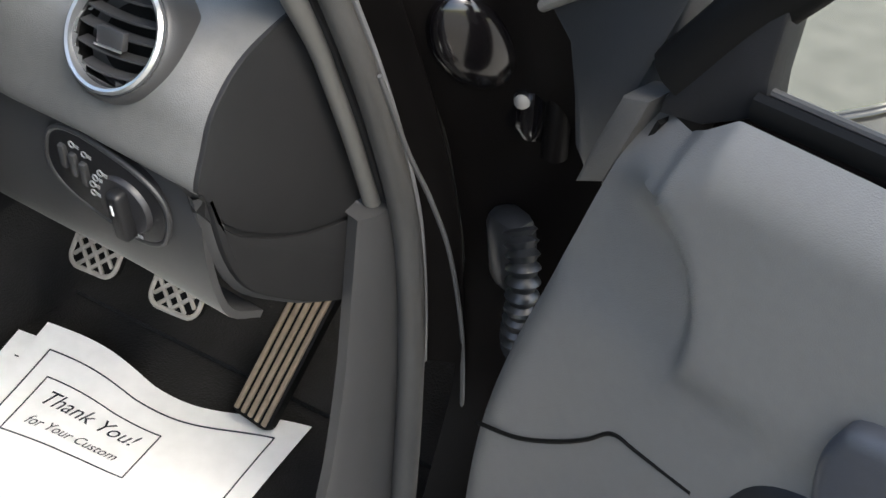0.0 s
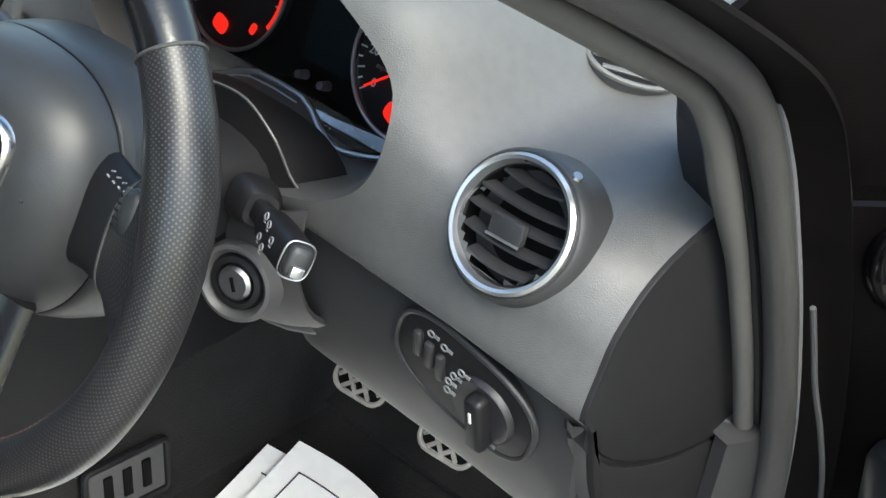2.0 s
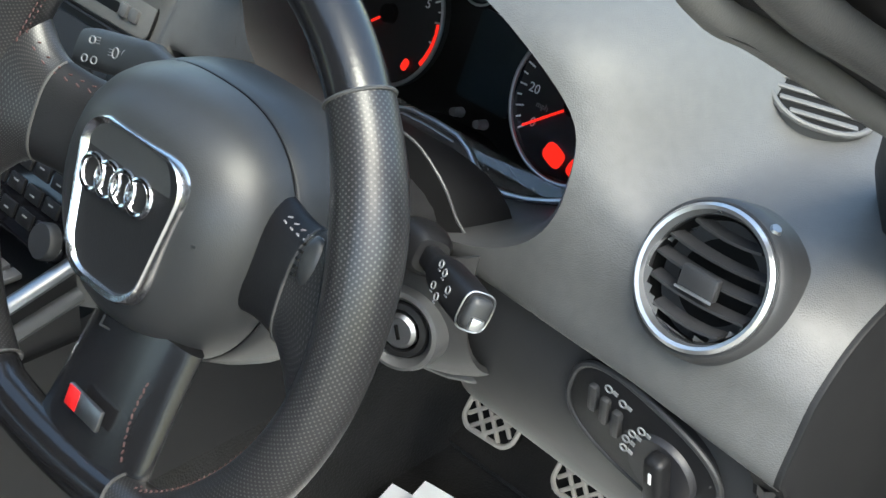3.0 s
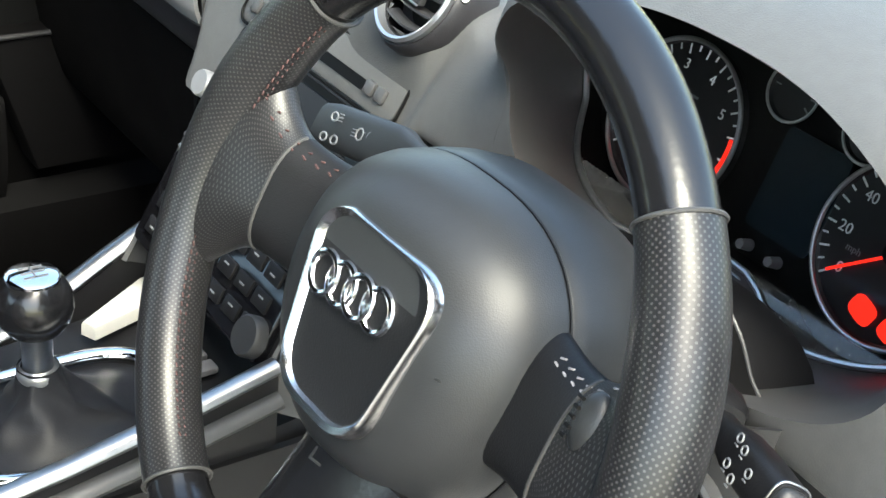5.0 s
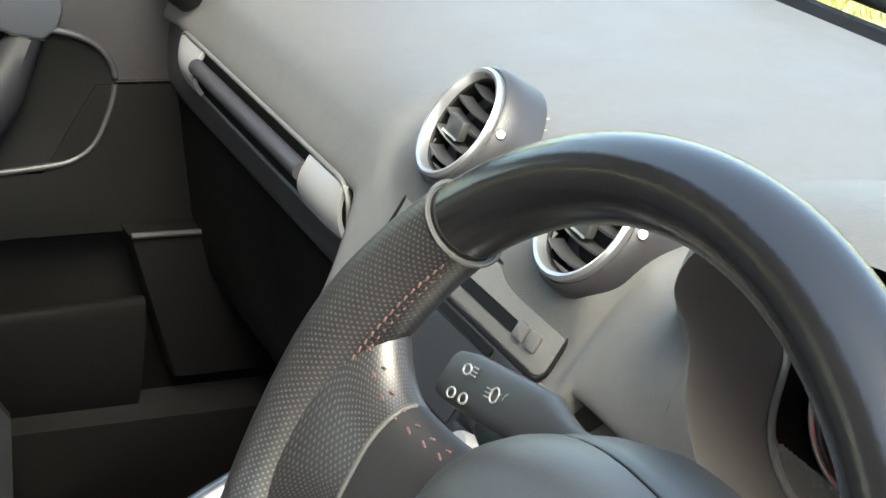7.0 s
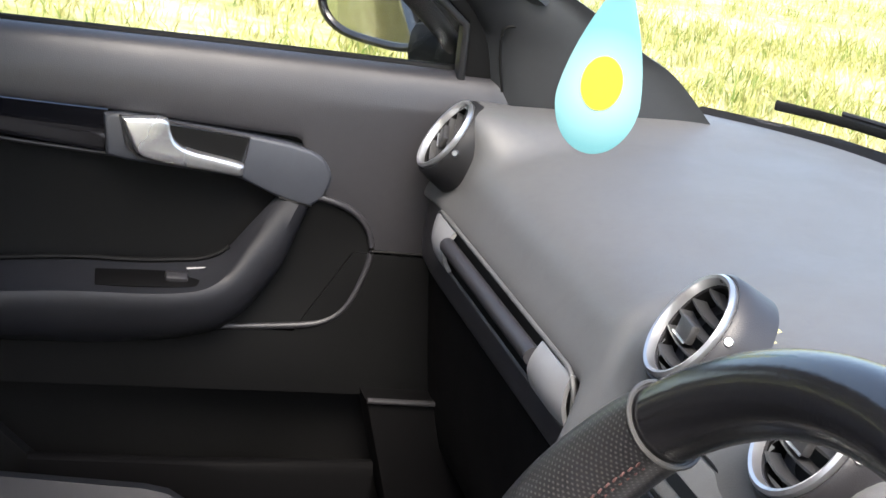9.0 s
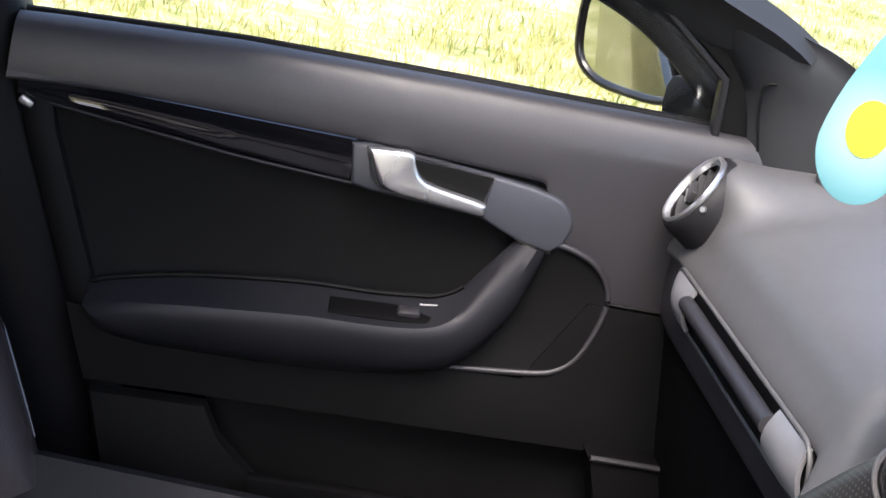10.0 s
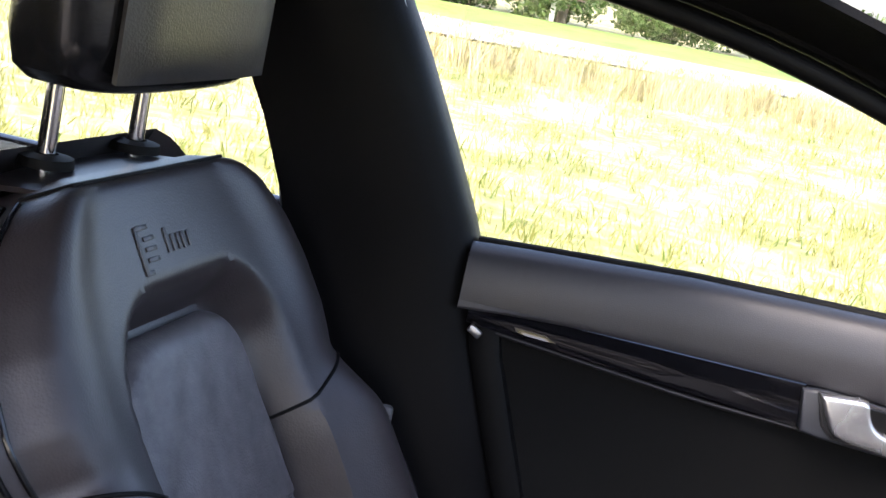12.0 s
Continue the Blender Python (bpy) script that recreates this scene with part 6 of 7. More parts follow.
# ---------------------------------------------------------------- driver's door, open
PHI = 78.0
DD = Matrix.Translation((0.86, 0.30, 0)) @ Matrix.Rotation(radians(-90 + PHI), 4, "Z")   # local x along the door, local -y into the cabin
dd = thing("driver_door", "open driver's door with grey trim panel and black edge", "car door", m=DD)
DF = Matrix(((1, 0, 0, 0), (0, 0, -1, 0), (0, 1, 0, 0), (0, 0, 0, 1)))                   # outline (s, z) -> local, outwards = into the cabin
front = [tuple(p) for p in smooth_line([(-0.040, 0.28), (-0.037, 0.40), (-0.032, 0.534), (-0.021, 0.620), (0.000, 0.697), (0.0225, 0.758), (0.043, 0.812), (0.062, 0.864), (0.082, 0.915)], 24)]


def crease(z):
    """Where the raised upper trim begins along the door at height z."""
    return float(np.interp(z, [0.70, 0.74, 0.778, 0.803, 0.832, 0.860, 0.883, 0.9065, 0.920], [0.10, 0.128, 0.146, 0.1545, 0.1560, 0.1480, 0.1335, 0.1125, 0.092]))


def panel_grid(n, k):
    """The inner trim: rows along the door, from the lower edge to the belt line, with a soft swelling."""
    rows = []
    for f in np.linspace(0, 1, n):
        row = []
        for g in np.linspace(0, 1, k):
            zf = 0.28 + 0.633 * g
            lead = float(np.interp(zf, [p[1] for p in front], [p[0] for p in front]))
            s = lead + (1.02 - lead) * f ** 1.8
            top = 0.913 + 0.012 * min(1, max(0, (s - 0.078) / 0.045)) + 0.026 * min(1, max(0, (s - 0.120) / 0.035))
            z = 0.28 + (top - 0.28) * g
            fold = 0.5 + 0.5 * math.tanh((z - 0.788) / 0.012)
            edge_s = max(lead + 0.055, crease(z))
            kk = (s - lead) / (edge_s - lead)
            lip = 0.014 * min(1.0, max(0.0, (0.893 - z) / 0.03))
            near = 0.002 + (0.038 - lip) * min(1.0, max(0.0, kk)) + lip / (1 + math.exp(-max(-60, min(60, (s - edge_s) / 0.0022))))
            far = 0.012 * (1 - math.exp(-max(0, s - lead) / 0.010)) + 0.026 * min(1.0, max(0.0, s - lead) / 0.20)
            bulge = near * fold + far * (1 - fold)
            roll = 0.022 * max(0, (g - 0.94) / 0.06) ** 2
            row.append((s, -(bulge - roll), z))
        rows.append(row)
    return rows


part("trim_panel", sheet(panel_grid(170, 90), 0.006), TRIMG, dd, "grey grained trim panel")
seamline = smooth_line([(-0.014, 0.627), (0.026, 0.643), (0.063, 0.667), (0.090, 0.689), (0.110, 0.7085), (0.132, 0.7105), (0.178, 0.7125)], 30)
part("panel_seam", tube([(s, -0.0125 - 0.026 * min(1.0, max(0.0, s - float(np.interp(z, [q[1] for q in front], [q[0] for q in front]))) / 0.20), z) for s, z in seamline], 0.0016, 6), BLACK, dd)
part("speaker_pod", plate([tuple(p) for p in smooth_line([(0.199, 0.60), (0.195, 0.70), (0.207, 0.740), (0.232, 0.762), (0.272, 0.770), (0.327, 0.765), (0.357, 0.71), (0.367, 0.60)], 30)], 0.05, 0.014, DF @ pose(0, 0, 0.044), 4), DARK, dd, "dark rounded pod under the pull")
part("pull_cup", plate([tuple(p) for p in smooth_line([(0.266, 0.71), (0.256, 0.792), (0.262, 0.824), (0.28, 0.838), (0.35, 0.842), (0.45, 0.832), (0.47, 0.752), (0.46, 0.70)], 30)], 0.05, 0.010, DF @ pose(0, 0, 0.056), 4), BLUEP, dd, "blue-grey pull cup")
part("tab", plate([(0.039, 0.851), (0.0605, 0.861), (0.0825, 0.915), (0.0870, 0.9275), (0.0665, 0.922), (0.052, 0.887)], 0.03, 0.003, DF @ pose(0, 0, 0.003)), RUBBER, dd, "grey end tab of the trim")
part("window_seal", tube([(0.152, 0.000, 0.951), (0.4, -0.002, 0.957), (1.0, -0.002, 0.960)], 0.006, 8, flat=1.5), BLACK, dd)
part("seal_edge", tube([(0.152, 0.010, 0.957), (0.4, 0.008, 0.963), (1.0, 0.008, 0.966)], 0.003, 8), RUBBER, dd)
# sheet metal: the door's outer skin and front end
skin = [[(s, 0.060 + 0.03 * math.sin(math.pi * (z - 0.28) / 0.7), z) for s in np.linspace(0.0, 1.04, 8)] for z in np.linspace(0.28, 0.905, 10)]
part("outer_skin", sheet(skin, 0.003), PAINT, dd, "glossy black outer skin")
part("front_end", sheet([[(lead + 0.008, 0.002, z), (lead + 0.012, 0.03, z), (max(lead, -0.01) + 0.012, 0.10, z)] for lead, z in front], 0.003), BLACK, dd)
part("mirror_sail", plate([(0.0880, 0.9180), (0.117, 0.9225), (0.155, 0.944), (0.1545, 0.966), (0.1590, 1.0095), (0.128, 0.987), (0.0900, 0.9290)], 0.02, 0.003, DF @ pose(0, 0, -0.004)), DARK, dd, "dark mirror corner cover")
part("corner_cover", plate([(0.024, 0.865), (0.035, 0.849), (0.052, 0.886), (0.066, 0.920), (0.0934, 0.988), (0.125, 1.045), (0.05, 0.990), (-0.006, 0.948), (0.012, 0.930), (0.0195, 0.898)], 0.03, 0.004, DF @ pose(0, 0, -0.012)), NAVY, dd, "blue-grey corner of the door frame")
part("frame_strip", tube([(-0.008, 0.010, 0.947), (0.046, 0.010, 0.984), (0.105, 0.010, 1.022)], 0.0050, 10, flat=0.8), SEALEDGE, dd, "pale sealing strip of the door frame")
part("outer_corner", plate([(-0.010, 0.956), (0.105, 1.034), (0.20, 1.10), (0.20, 1.18), (0.02, 1.18), (-0.018, 1.08), (-0.026, 0.985)], 0.02, 0.004, DF @ pose(0, 0, -0.030)), GREYP, dd, "grey outer corner of the door")
part("outer_edge", tube(smooth_line([(-0.010, 0.022, 0.958), (-0.026, 0.022, 0.975), (-0.024, 0.022, 1.0), (-0.020, 0.022, 1.03)], 14), 0.0016, 8), GREYP, dd, "pale edge of the outer corner")
part("window_frame", tube(smooth_line([(0.09, 0.015, 0.94), (0.15, 0.015, 1.015), (0.24, 0.010, 1.10), (0.42, 0.0, 1.19), (0.70, -0.01, 1.24)], 24), 0.014, 12, flat=1.3), BLACK, dd, "black window frame")
pw = part("pane", plate([(0.155, 0.955), (1.02, 0.96), (1.0, 1.22), (0.70, 1.235), (0.42, 1.185), (0.24, 1.09), (0.157, 1.01)], 0.003, 0, DF @ pose(0, 0, -0.014)), GLASS, dd, "clear door glass")
pw.visible_shadow = False
wing_mirror("driver's door mirror seen through the open door's window", facing((1.005, 0.430, 0.930), (0.80, -0.60, 0.05)))
# wiring boot and check strap between body and door
bootw = thing("wiring_boot", "ribbed black rubber wiring boot between body and door", "cable boot")
part("plug", block(0.040, 0.03, 0.075, 0.012, pose(0.782, 0.432, 0.672, 8, 0, -20)), WIRING, bootw)
ln = smooth_line([(0.790, 0.425, 0.700), (0.802, 0.415, 0.675), (0.806, 0.410, 0.640), (0.802, 0.415, 0.605), (0.800, 0.43, 0.58)], 50)
part("bellows", tube(ln, [0.012 + 0.0025 * math.sin(i * 1.6) for i in range(50)], 14), WIRING, bootw)
hinge = thing("hinge_bracket", "glossy black painted upper hinge bracket with a bolt", "bracket")
part("leaf", block(0.055, 0.03, 0.05, 0.012, pose(0.786, 0.428, 0.808, 0, 0, -25)), PAINT, hinge)
part("pin", lathe([(0.0, 0.030), (0.008, 0.030), (0.010, 0.024), (0.010, -0.030)], 20, pose(0.816, 0.420, 0.806)), SHUT, hinge)
part("bolt", lathe([(0.0, 0.006), (0.006, 0.005), (0.007, 0.0)], 12, facing((0.793, 0.409, 0.820), (0.3, -0.95, 0))), ALU, hinge)

# ---------------------------------------------------------------- passenger seat


def seat(label, cx, y_top, yaw):
    st = thing("car_seat", label, "car seat")
    st.matrix_basis = Matrix.Translation((cx, y_top, 0)) @ Matrix.Rotation(radians(yaw), 4, "Z") @ Matrix.Translation((-cx, -y_top, 0))
    A0, A1 = Vector((cx, y_top + 0.275, 0.50)), Vector((cx, y_top, 0.985))     # backrest's axis, from the hinge up
    up = (A1 - A0).normalized()
    nrm = Vector((0, up.z, -up.y))                                           # towards the front
    L = (A1 - A0).length

    def at(u, v, w):
        """u across, v up the backrest (0 to 1), w out of its front face."""
        return A0 + Vector((u, 0, 0)) + up * (v * L) + nrm * w

    halfw = lambda v: float(np.interp(v, [0, 0.10, 0.23, 0.34, 0.44, 0.54, 0.60, 0.632, 0.66, 0.70, 0.783, 0.848, 0.916, 0.945, 0.962, 0.974], [0.25, 0.27, 0.292, 0.287, 0.281, 0.273, 0.266, 0.261, 0.268, 0.274, 0.268, 0.251, 0.213, 0.182, 0.152, 0.122]))
    HEAD_V, CORNER = 0.757, 0.042                                            # top and corner radius of the centre panel
    panel_w = lambda v: 0.101 + 0.020 * (0.757 - v) / 0.4

    def outside(v, u):
        """Distance from the rounded outline of the centre panel, negative inside."""
        qx, qy = abs(u) - panel_w(v) + CORNER, (v - HEAD_V) * L + CORNER
        return math.hypot(max(qx, 0.0), max(qy, 0.0)) + min(max(qx, qy), 0.0) - CORNER

    def ease(a, b, x):
        k = max(0.0, min(1.0, (x - a) / (b - a)))
        return k * k * (3 - 2 * k)

    def shape(v, u):
        """Height of the front face: padded frame, proud side bolsters, horseshoe groove, rolled edges."""
        q = abs(u) / halfw(v)
        low = ease(0.640, 0.50, v) if v < 0.64 else 0.0
        h = 0.050 + 0.034 * low * math.exp(-((q - 0.74) / 0.20) ** 2)
        h += 0.008 * (1 - low) * math.exp(-((q - 0.70) / 0.13) ** 2) * ease(0.99, 0.90, v) if v < 0.99 else 0.0
        h -= (0.030 - 0.012 * low) * ease(0.78, 0.90, q) * ease(0.40, 0.60, v) + 0.045 * max(0.0, (q - 0.88) / 0.12) ** 2
        h -= 0.020 * max(0.0, (v - 0.945) / 0.029) ** 2
        return h - (0.040 + 0.02 * low) * (1 - ease(0.004, 0.034 - 0.006 * low, outside(v, u)))

    rows = []
    for v in np.linspace(0, 0.974, 90):
        hw = halfw(v)
        fr = [at(q * hw, v, shape(v, q * hw)) for q in np.linspace(-1, 1, 91)]
        bk = [at(q * hw, v + 0.055 * ease(0.90, 0.974, v), -0.055 + 0.03 * abs(q) ** 4 + 0.03 * max(0, (v - 0.9) / 0.1)) for q in np.linspace(1, -1, 9)]
        rows.append(fr + bk)
    part("backrest", sheet(rows, closed=True, caps=True), LEATHER, st, "smooth black leather backrest with side bolsters")
    cap_rows = []
    for w in np.linspace(0.034, -0.060, 9):
        vv = 0.974 + 0.62 * (0.030 - w) + 0.008 * math.sin(math.pi * (0.034 - w) / 0.094)
        cap_rows.append([at(0.119 * q, vv - 0.004 - 0.012 * abs(q) ** 4, w) for q in np.linspace(-1, 1, 15)])
    part("top_cap", sheet(cap_rows, 0.004), LEATHER, st, "leather top of the backrest")
    # plump centre panel with a rounded head, in worn leather
    rows = []
    for v in 0.06 + (HEAD_V - 0.0606) * np.sin(np.linspace(0, math.pi / 2, 110)):
        qy = (v - HEAD_V) * L + CORNER
        w = panel_w(v) if qy <= 0 else panel_w(v) - CORNER + math.sqrt(max(0.0, CORNER ** 2 - qy ** 2))
        row = []
        for q in np.sin(np.linspace(-math.pi / 2, math.pi / 2, 31)):
            e = min(1.0, max(0.0, -outside(v, q * w)) / 0.020)
            fold = 0.0010 * math.sin(14 * q + 20 * v) * math.sin(31 * v) - 0.008 * math.exp(-((v - 0.455 - 0.012 * q) / 0.007) ** 2)
            row.append(at(q * w, v, 0.009 + 0.019 * math.sqrt(1 - (1 - e) ** 2) + 0.006 * (1 - q * q) + fold * e))
        rows.append(row)
    part("centre_panel", sheet(rows, 0.004), WORN, st, "worn, creased leather centre panel")
    # piping and seams
    for s in (-1, 1):
        for q in (0.885, 0.925):
            part("piping", tube([at(s * halfw(v) * q, v, shape(v, s * halfw(v) * q) + 0.001) for v in np.linspace(0.05, 0.955, 60)], 0.0022, 8), SMOOTHL, st)
        part("seam", tube([at(s * u, v, shape(v, s * u) + 0.0004) for u, v in smooth_line([(0.098, 0.548), (0.135, 0.570), (0.175, 0.596), (0.215, 0.619), (0.252, 0.640), (0.262, 0.665)], 30)], 0.0017, 6), BLACK, st)
    part("top_seam", tube([at(u, 0.960, shape(0.960, u) + 0.0006) for u in np.linspace(-0.138, 0.138, 31)], 0.0018, 6), BLACK, st)
    # embossed mark, as plain bars
    M = Matrix.Translation(at(0.002, 0.860, 0.0506)) @ facing((0, 0, 0), nrm, up)
    emb = [block(0.0045, 0.036, 0.0012, 0.0006, M @ pose(-0.062, 0.0, 0)), block(0.020, 0.0038, 0.0012, 0.0006, M @ pose(-0.053, 0.0165, 0)), block(0.012, 0.0038, 0.0012, 0.0006, M @ pose(-0.057, -0.0165, 0))]
    emb += [block(0.016, 0.0036, 0.0012, 0.0006, M @ pose(-0.046, 0.008 - 0.0078 * k, 0)) for k in range(3)]
    emb += [block(0.0040, h, 0.0012, 0.0006, M @ pose(x, y, 0)) for x, y, h in ((-0.020, 0.003, 0.019), (-0.011, 0.000, 0.013), (-0.002, 0.000, 0.013), (0.006, 0.000, 0.013), (0.015, 0.000, 0.012))]
    for bar in emb:
        part("embossed_bar", bar, LEATHER, st, "bar of the embossed mark on the backrest")
    # cushion
    rows = []
    for f in np.linspace(0, 1, 20):
        y = A0.y + 0.04 + 0.405 * f
        row = []
        for q in np.linspace(-1, 1, 25):
            z = 0.475 + 0.030 * f + (0.090 - 0.022 * f) * math.exp(-((abs(q) - 0.78) / 0.17) ** 2) - 0.06 * max(0, (abs(q) - 0.82) / 0.18) ** 2 - 0.07 * max(0, (f - 0.80) / 0.20) ** 2
            row.append((cx + q * (0.255 - 0.01 * f), y, z))
        row += [(cx + 0.23, y, 0.36), (cx - 0.23, y, 0.36)]
        rows.append(row)
    part("cushion", sheet(rows, closed=True, caps=True), ARML, st, "black leather seat cushion")
    part("cushion_panel", sheet([[(cx + q * 0.135, A0.y + 0.06 + 0.31 * f, 0.480 + 0.030 * f + 0.012 * (1 - q ** 4)) for q in np.linspace(-1, 1, 9)] for f in np.linspace(0, 1, 10)], 0.004), WORN, st)
    part("base", block(0.40, 0.40, 0.10, 0.02, pose(cx, A0.y + 0.26, 0.33)), BLACK, st)
    # upright head restraint on two posts
    ol = oval(0.310, 0.094, 44, 3.0)
    hr = part("headrest", sheet([[(cx + x * w, y_top + 0.030 + y * w, 1.051 + 0.20 * f) for x, y in ol] for f, w in ((0.0, 0.72), (0.015, 0.84), (0.06, 0.94), (0.18, 1.0), (0.55, 1.0), (0.80, 0.95), (0.94, 0.84), (1.0, 0.66))], closed=True, caps=True), SMOOTHL, st, "black leather headrest")
    # Front face in paler PADL, standing in for the light on it.
    part("front_pad", sheet([[(cx + 0.122 * q, y_top + 0.0700 + 0.0105 * ((1 - q ** 6) * (1 - (2 * f - 1) ** 6)) ** 0.5, 1.062 + 0.16 * f) for q in np.linspace(-1, 1, 13)] for f in np.linspace(0, 1, 11)], 0.004), PADL, hr, "paler leather front of the headrest")
    for s in (-1, 1):
        part("post", tube([(cx + s * 0.0675, y_top, 0.955), (cx + s * 0.0675, y_top, 1.06)], 0.0068, 14), CHROME, st, "chrome headrest post")
        part("post_collar", lathe([(0.021, 0.0), (0.020, 0.007), (0.009, 0.009)], 24, pose(cx + s * 0.0675, y_top, 0.986)), BLACK, st)
    return st


seat("black leather sports seat with headrest on the passenger's side", -0.393, -0.698, -8)
# Out of view: added so the door's gloss strip reflects a dark seat.
seat("black leather sports seat with headrest on the driver's side", 0.372, -0.820, -3)

# ---------------------------------------------------------------- footwell
mat = thing("paper_mat", "white paper floor mat printed with a thank-you note", "paper mat")


def mat_z(x, y):
    return 0.292 + 0.005 * math.sin(13 * x + 4) * math.sin(9 * y + 1) + 0.030 * max(0, (0.34 - x) / 0.15) * max(0, (y - 0.30) / 0.15) + 0.0025 * math.sin(30 * x + 12 * y)


def mat_at(u, v, dz=0.0):
    """u across and v along the sheet, both 0 to 1."""
    ang = radians(9)
    x, y = -0.160 + 0.330 * u, -0.44 * (1 - v)
    x, y = x * math.cos(ang) - y * math.sin(ang), x * math.sin(ang) + y * math.cos(ang)
    x, y = 0.356 + x, 0.470 + y
    edge = 0.012 * math.sin(6.5 * u + 0.6) * (v > 0.6) * (v - 0.6) / 0.4
    return (x, y + edge, mat_z(x, y) + dz)


part("sheet", sheet([[mat_at(u, v) for u in np.linspace(0, 1, 26)] for v in np.linspace(0, 1, 30)], 0.0006), PAPER, mat)


def ink_line(pts, r=0.0009):
    return tube([mat_at(u, v, 0.0012) for u, v in smooth_line(pts, 30)], r, 6)


part("border", join(ink_line([(0.07, 0.02), (0.07, 0.5), (0.07, 0.93)]), ink_line([(0.07, 0.93), (0.5, 0.93), (0.93, 0.93)]), ink_line([(0.93, 0.93), (0.93, 0.5), (0.93, 0.02)])), INK, mat, "thin dark printed border")
bx = [(0.13, 0.86), (0.60, 0.86), (0.60, 0.69), (0.13, 0.69), (0.13, 0.86)]
part("note_box", join(*[ink_line([a, ((a[0] + b[0]) / 2, (a[1] + b[1]) / 2), b], 0.0008) for a, b in zip(bx, bx[1:])]), INK, mat)


def mat_text(text, u, v, size):
    bm = lettering(text, size, Matrix.Identity(4))
    for q in bm.verts:
        x, y = q.co.x + 0.40 * q.co.y, q.co.y
        q.co = mat_at(u + x / 0.33, v + y / 0.44, 0.0030)
    return bm


part("note_text", join(mat_text("Thank You!", 0.365, 0.805, 0.0265), mat_text("for Your Custom", 0.365, 0.735, 0.0165)), INK, mat, "dark printed words", smooth=False)
for u, v, w, h in ((0.22, 0.44, 0.16, 0.10), (0.60, 0.34, 0.14, 0.08), (0.36, 0.18, 0.18, 0.09)):
    part("printed_patch", sheet([[mat_at(u + w * r * math.cos(a), v + h * r * math.sin(a), 0.0010) for a in np.linspace(0, math.tau, 26, endpoint=False)] for r in (0.02, 0.5, 1.0)], closed=True), PALEBLUE, mat, "pale blue printed patch")
mat2 = thing("paper_mat", "second white paper floor mat under the first", "paper mat")
part("sheet", sheet([[tuple(np.array(mat_at(u, v, -0.010)) + np.array((-0.026, -0.020, 0))) for u in np.linspace(0, 1, 14)] for v in np.linspace(0, 1, 14)], 0.0006), PAPER, mat2)
part("border", join(*[tube([tuple(np.array(mat_at(u, 0.93, -0.009)) + np.array((-0.026, -0.020, 0))) for u in np.linspace(0.05, 0.95, 14)], 0.0008, 6)]), INK, mat2)
mat3 = thing("paper_mat", "white paper floor mat in the passenger footwell", "paper mat")
part("sheet", sheet([[(-0.60 + 0.25 * u, -0.27 + 0.42 * v - 0.165 * u, 0.296 + 0.008 * math.sin(9 * u + 7 * v)) for u in np.linspace(0, 1, 12)] for v in np.linspace(0, 1, 12)], 0.0006), PAPER, mat3)
part("border", tube([(-0.59 + 0.22 * u, 0.132 - 0.165 * u * 0.9, 0.299 + 0.008 * math.sin(9 * u + 6.5)) for u in np.linspace(0, 1, 12)], 0.001, 6), PALEBLUE, mat3)


def pedal(name, label, m):
    p = thing(name, label, "pedal", m=m)
    part("pad", plate(rounded(0.062, 0.058, 0.014, 5), 0.012, 0.002), BLACK, p)
    bars = []
    for d in (-0.026, -0.009, 0.009, 0.026):
        for s in (1, -1):
            ln = 0.070 - abs(d) * 0.9
            bars.append(block(ln, 0.0042, 0.004, 0.001, pose(0.5 * d, -s * 0.5 * d, 0.001, 0, 0, 45 * s)))
    part("tread", join(*bars), PEDAL, p, "worn diamond tread")
    part("rim", loop(rounded(0.062, 0.058, 0.014, 5), 0.0028, 0.0, 8), PEDAL, p)
    part("arm", tube([(0.0, 0.0, -0.012), (0.0, 0.03, -0.035), (0.0, 0.20, -0.05)], 0.009, 10), BLACK, p)
    return p


pedal("clutch_pedal", "clutch pedal with worn pale diamond tread", facing((0.243, 0.497, 0.412), (0.05, -0.78, 0.62)))
pedal("brake_pedal", "brake pedal with worn pale diamond tread", facing((0.364, 0.492, 0.416), (0.05, -0.78, 0.62)))
ac = thing("accelerator_pedal", "long ribbed brown-grey accelerator pedal", "pedal", m=facing((0.484, 0.512, 0.374), (0.0, -0.80, 0.60)) @ pose(0, 0, 0, 0, 0, -7))
part("pad", plate(rounded(0.052, 0.165, 0.010, 5), 0.012, 0.003), BLACK, ac)
for k in range(5):
    part("rib", block(0.0060, 0.156, 0.004, 0.0015, pose(-0.019 + 0.0095 * k, 0, 0.001)), ACCEL, ac)
fv = thing("footwell_vent", "small rectangular slot plate on the side of the centre tunnel", "vent plate", m=facing((0.152, 0.272, 0.340), (1, 0, 0.15)) @ pose(0, 0, 0, 0, 0, -4))
part("frame", loop(rounded(0.094, 0.056, 0.006, 4), 0.004, 0.0, 8), DARK, fv)
part("plate", plate(rounded(0.090, 0.052, 0.005, 4), 0.006, 0), GREYP, fv)
for x in (-0.022, 0.0, 0.022):
    part("slot", block(0.010, 0.030, 0.003, 0.001, pose(x, 0, 0.001)), BLACK, fv)
shell("tunnel_side", sheet([[(0.132, y, 0.29), (0.125, y, 0.42), (0.118, y, 0.60)] for y in (-0.6, 0.0, 0.30, 0.62)], 0.006), DARK, "dark side trim of the centre tunnel", "trim")

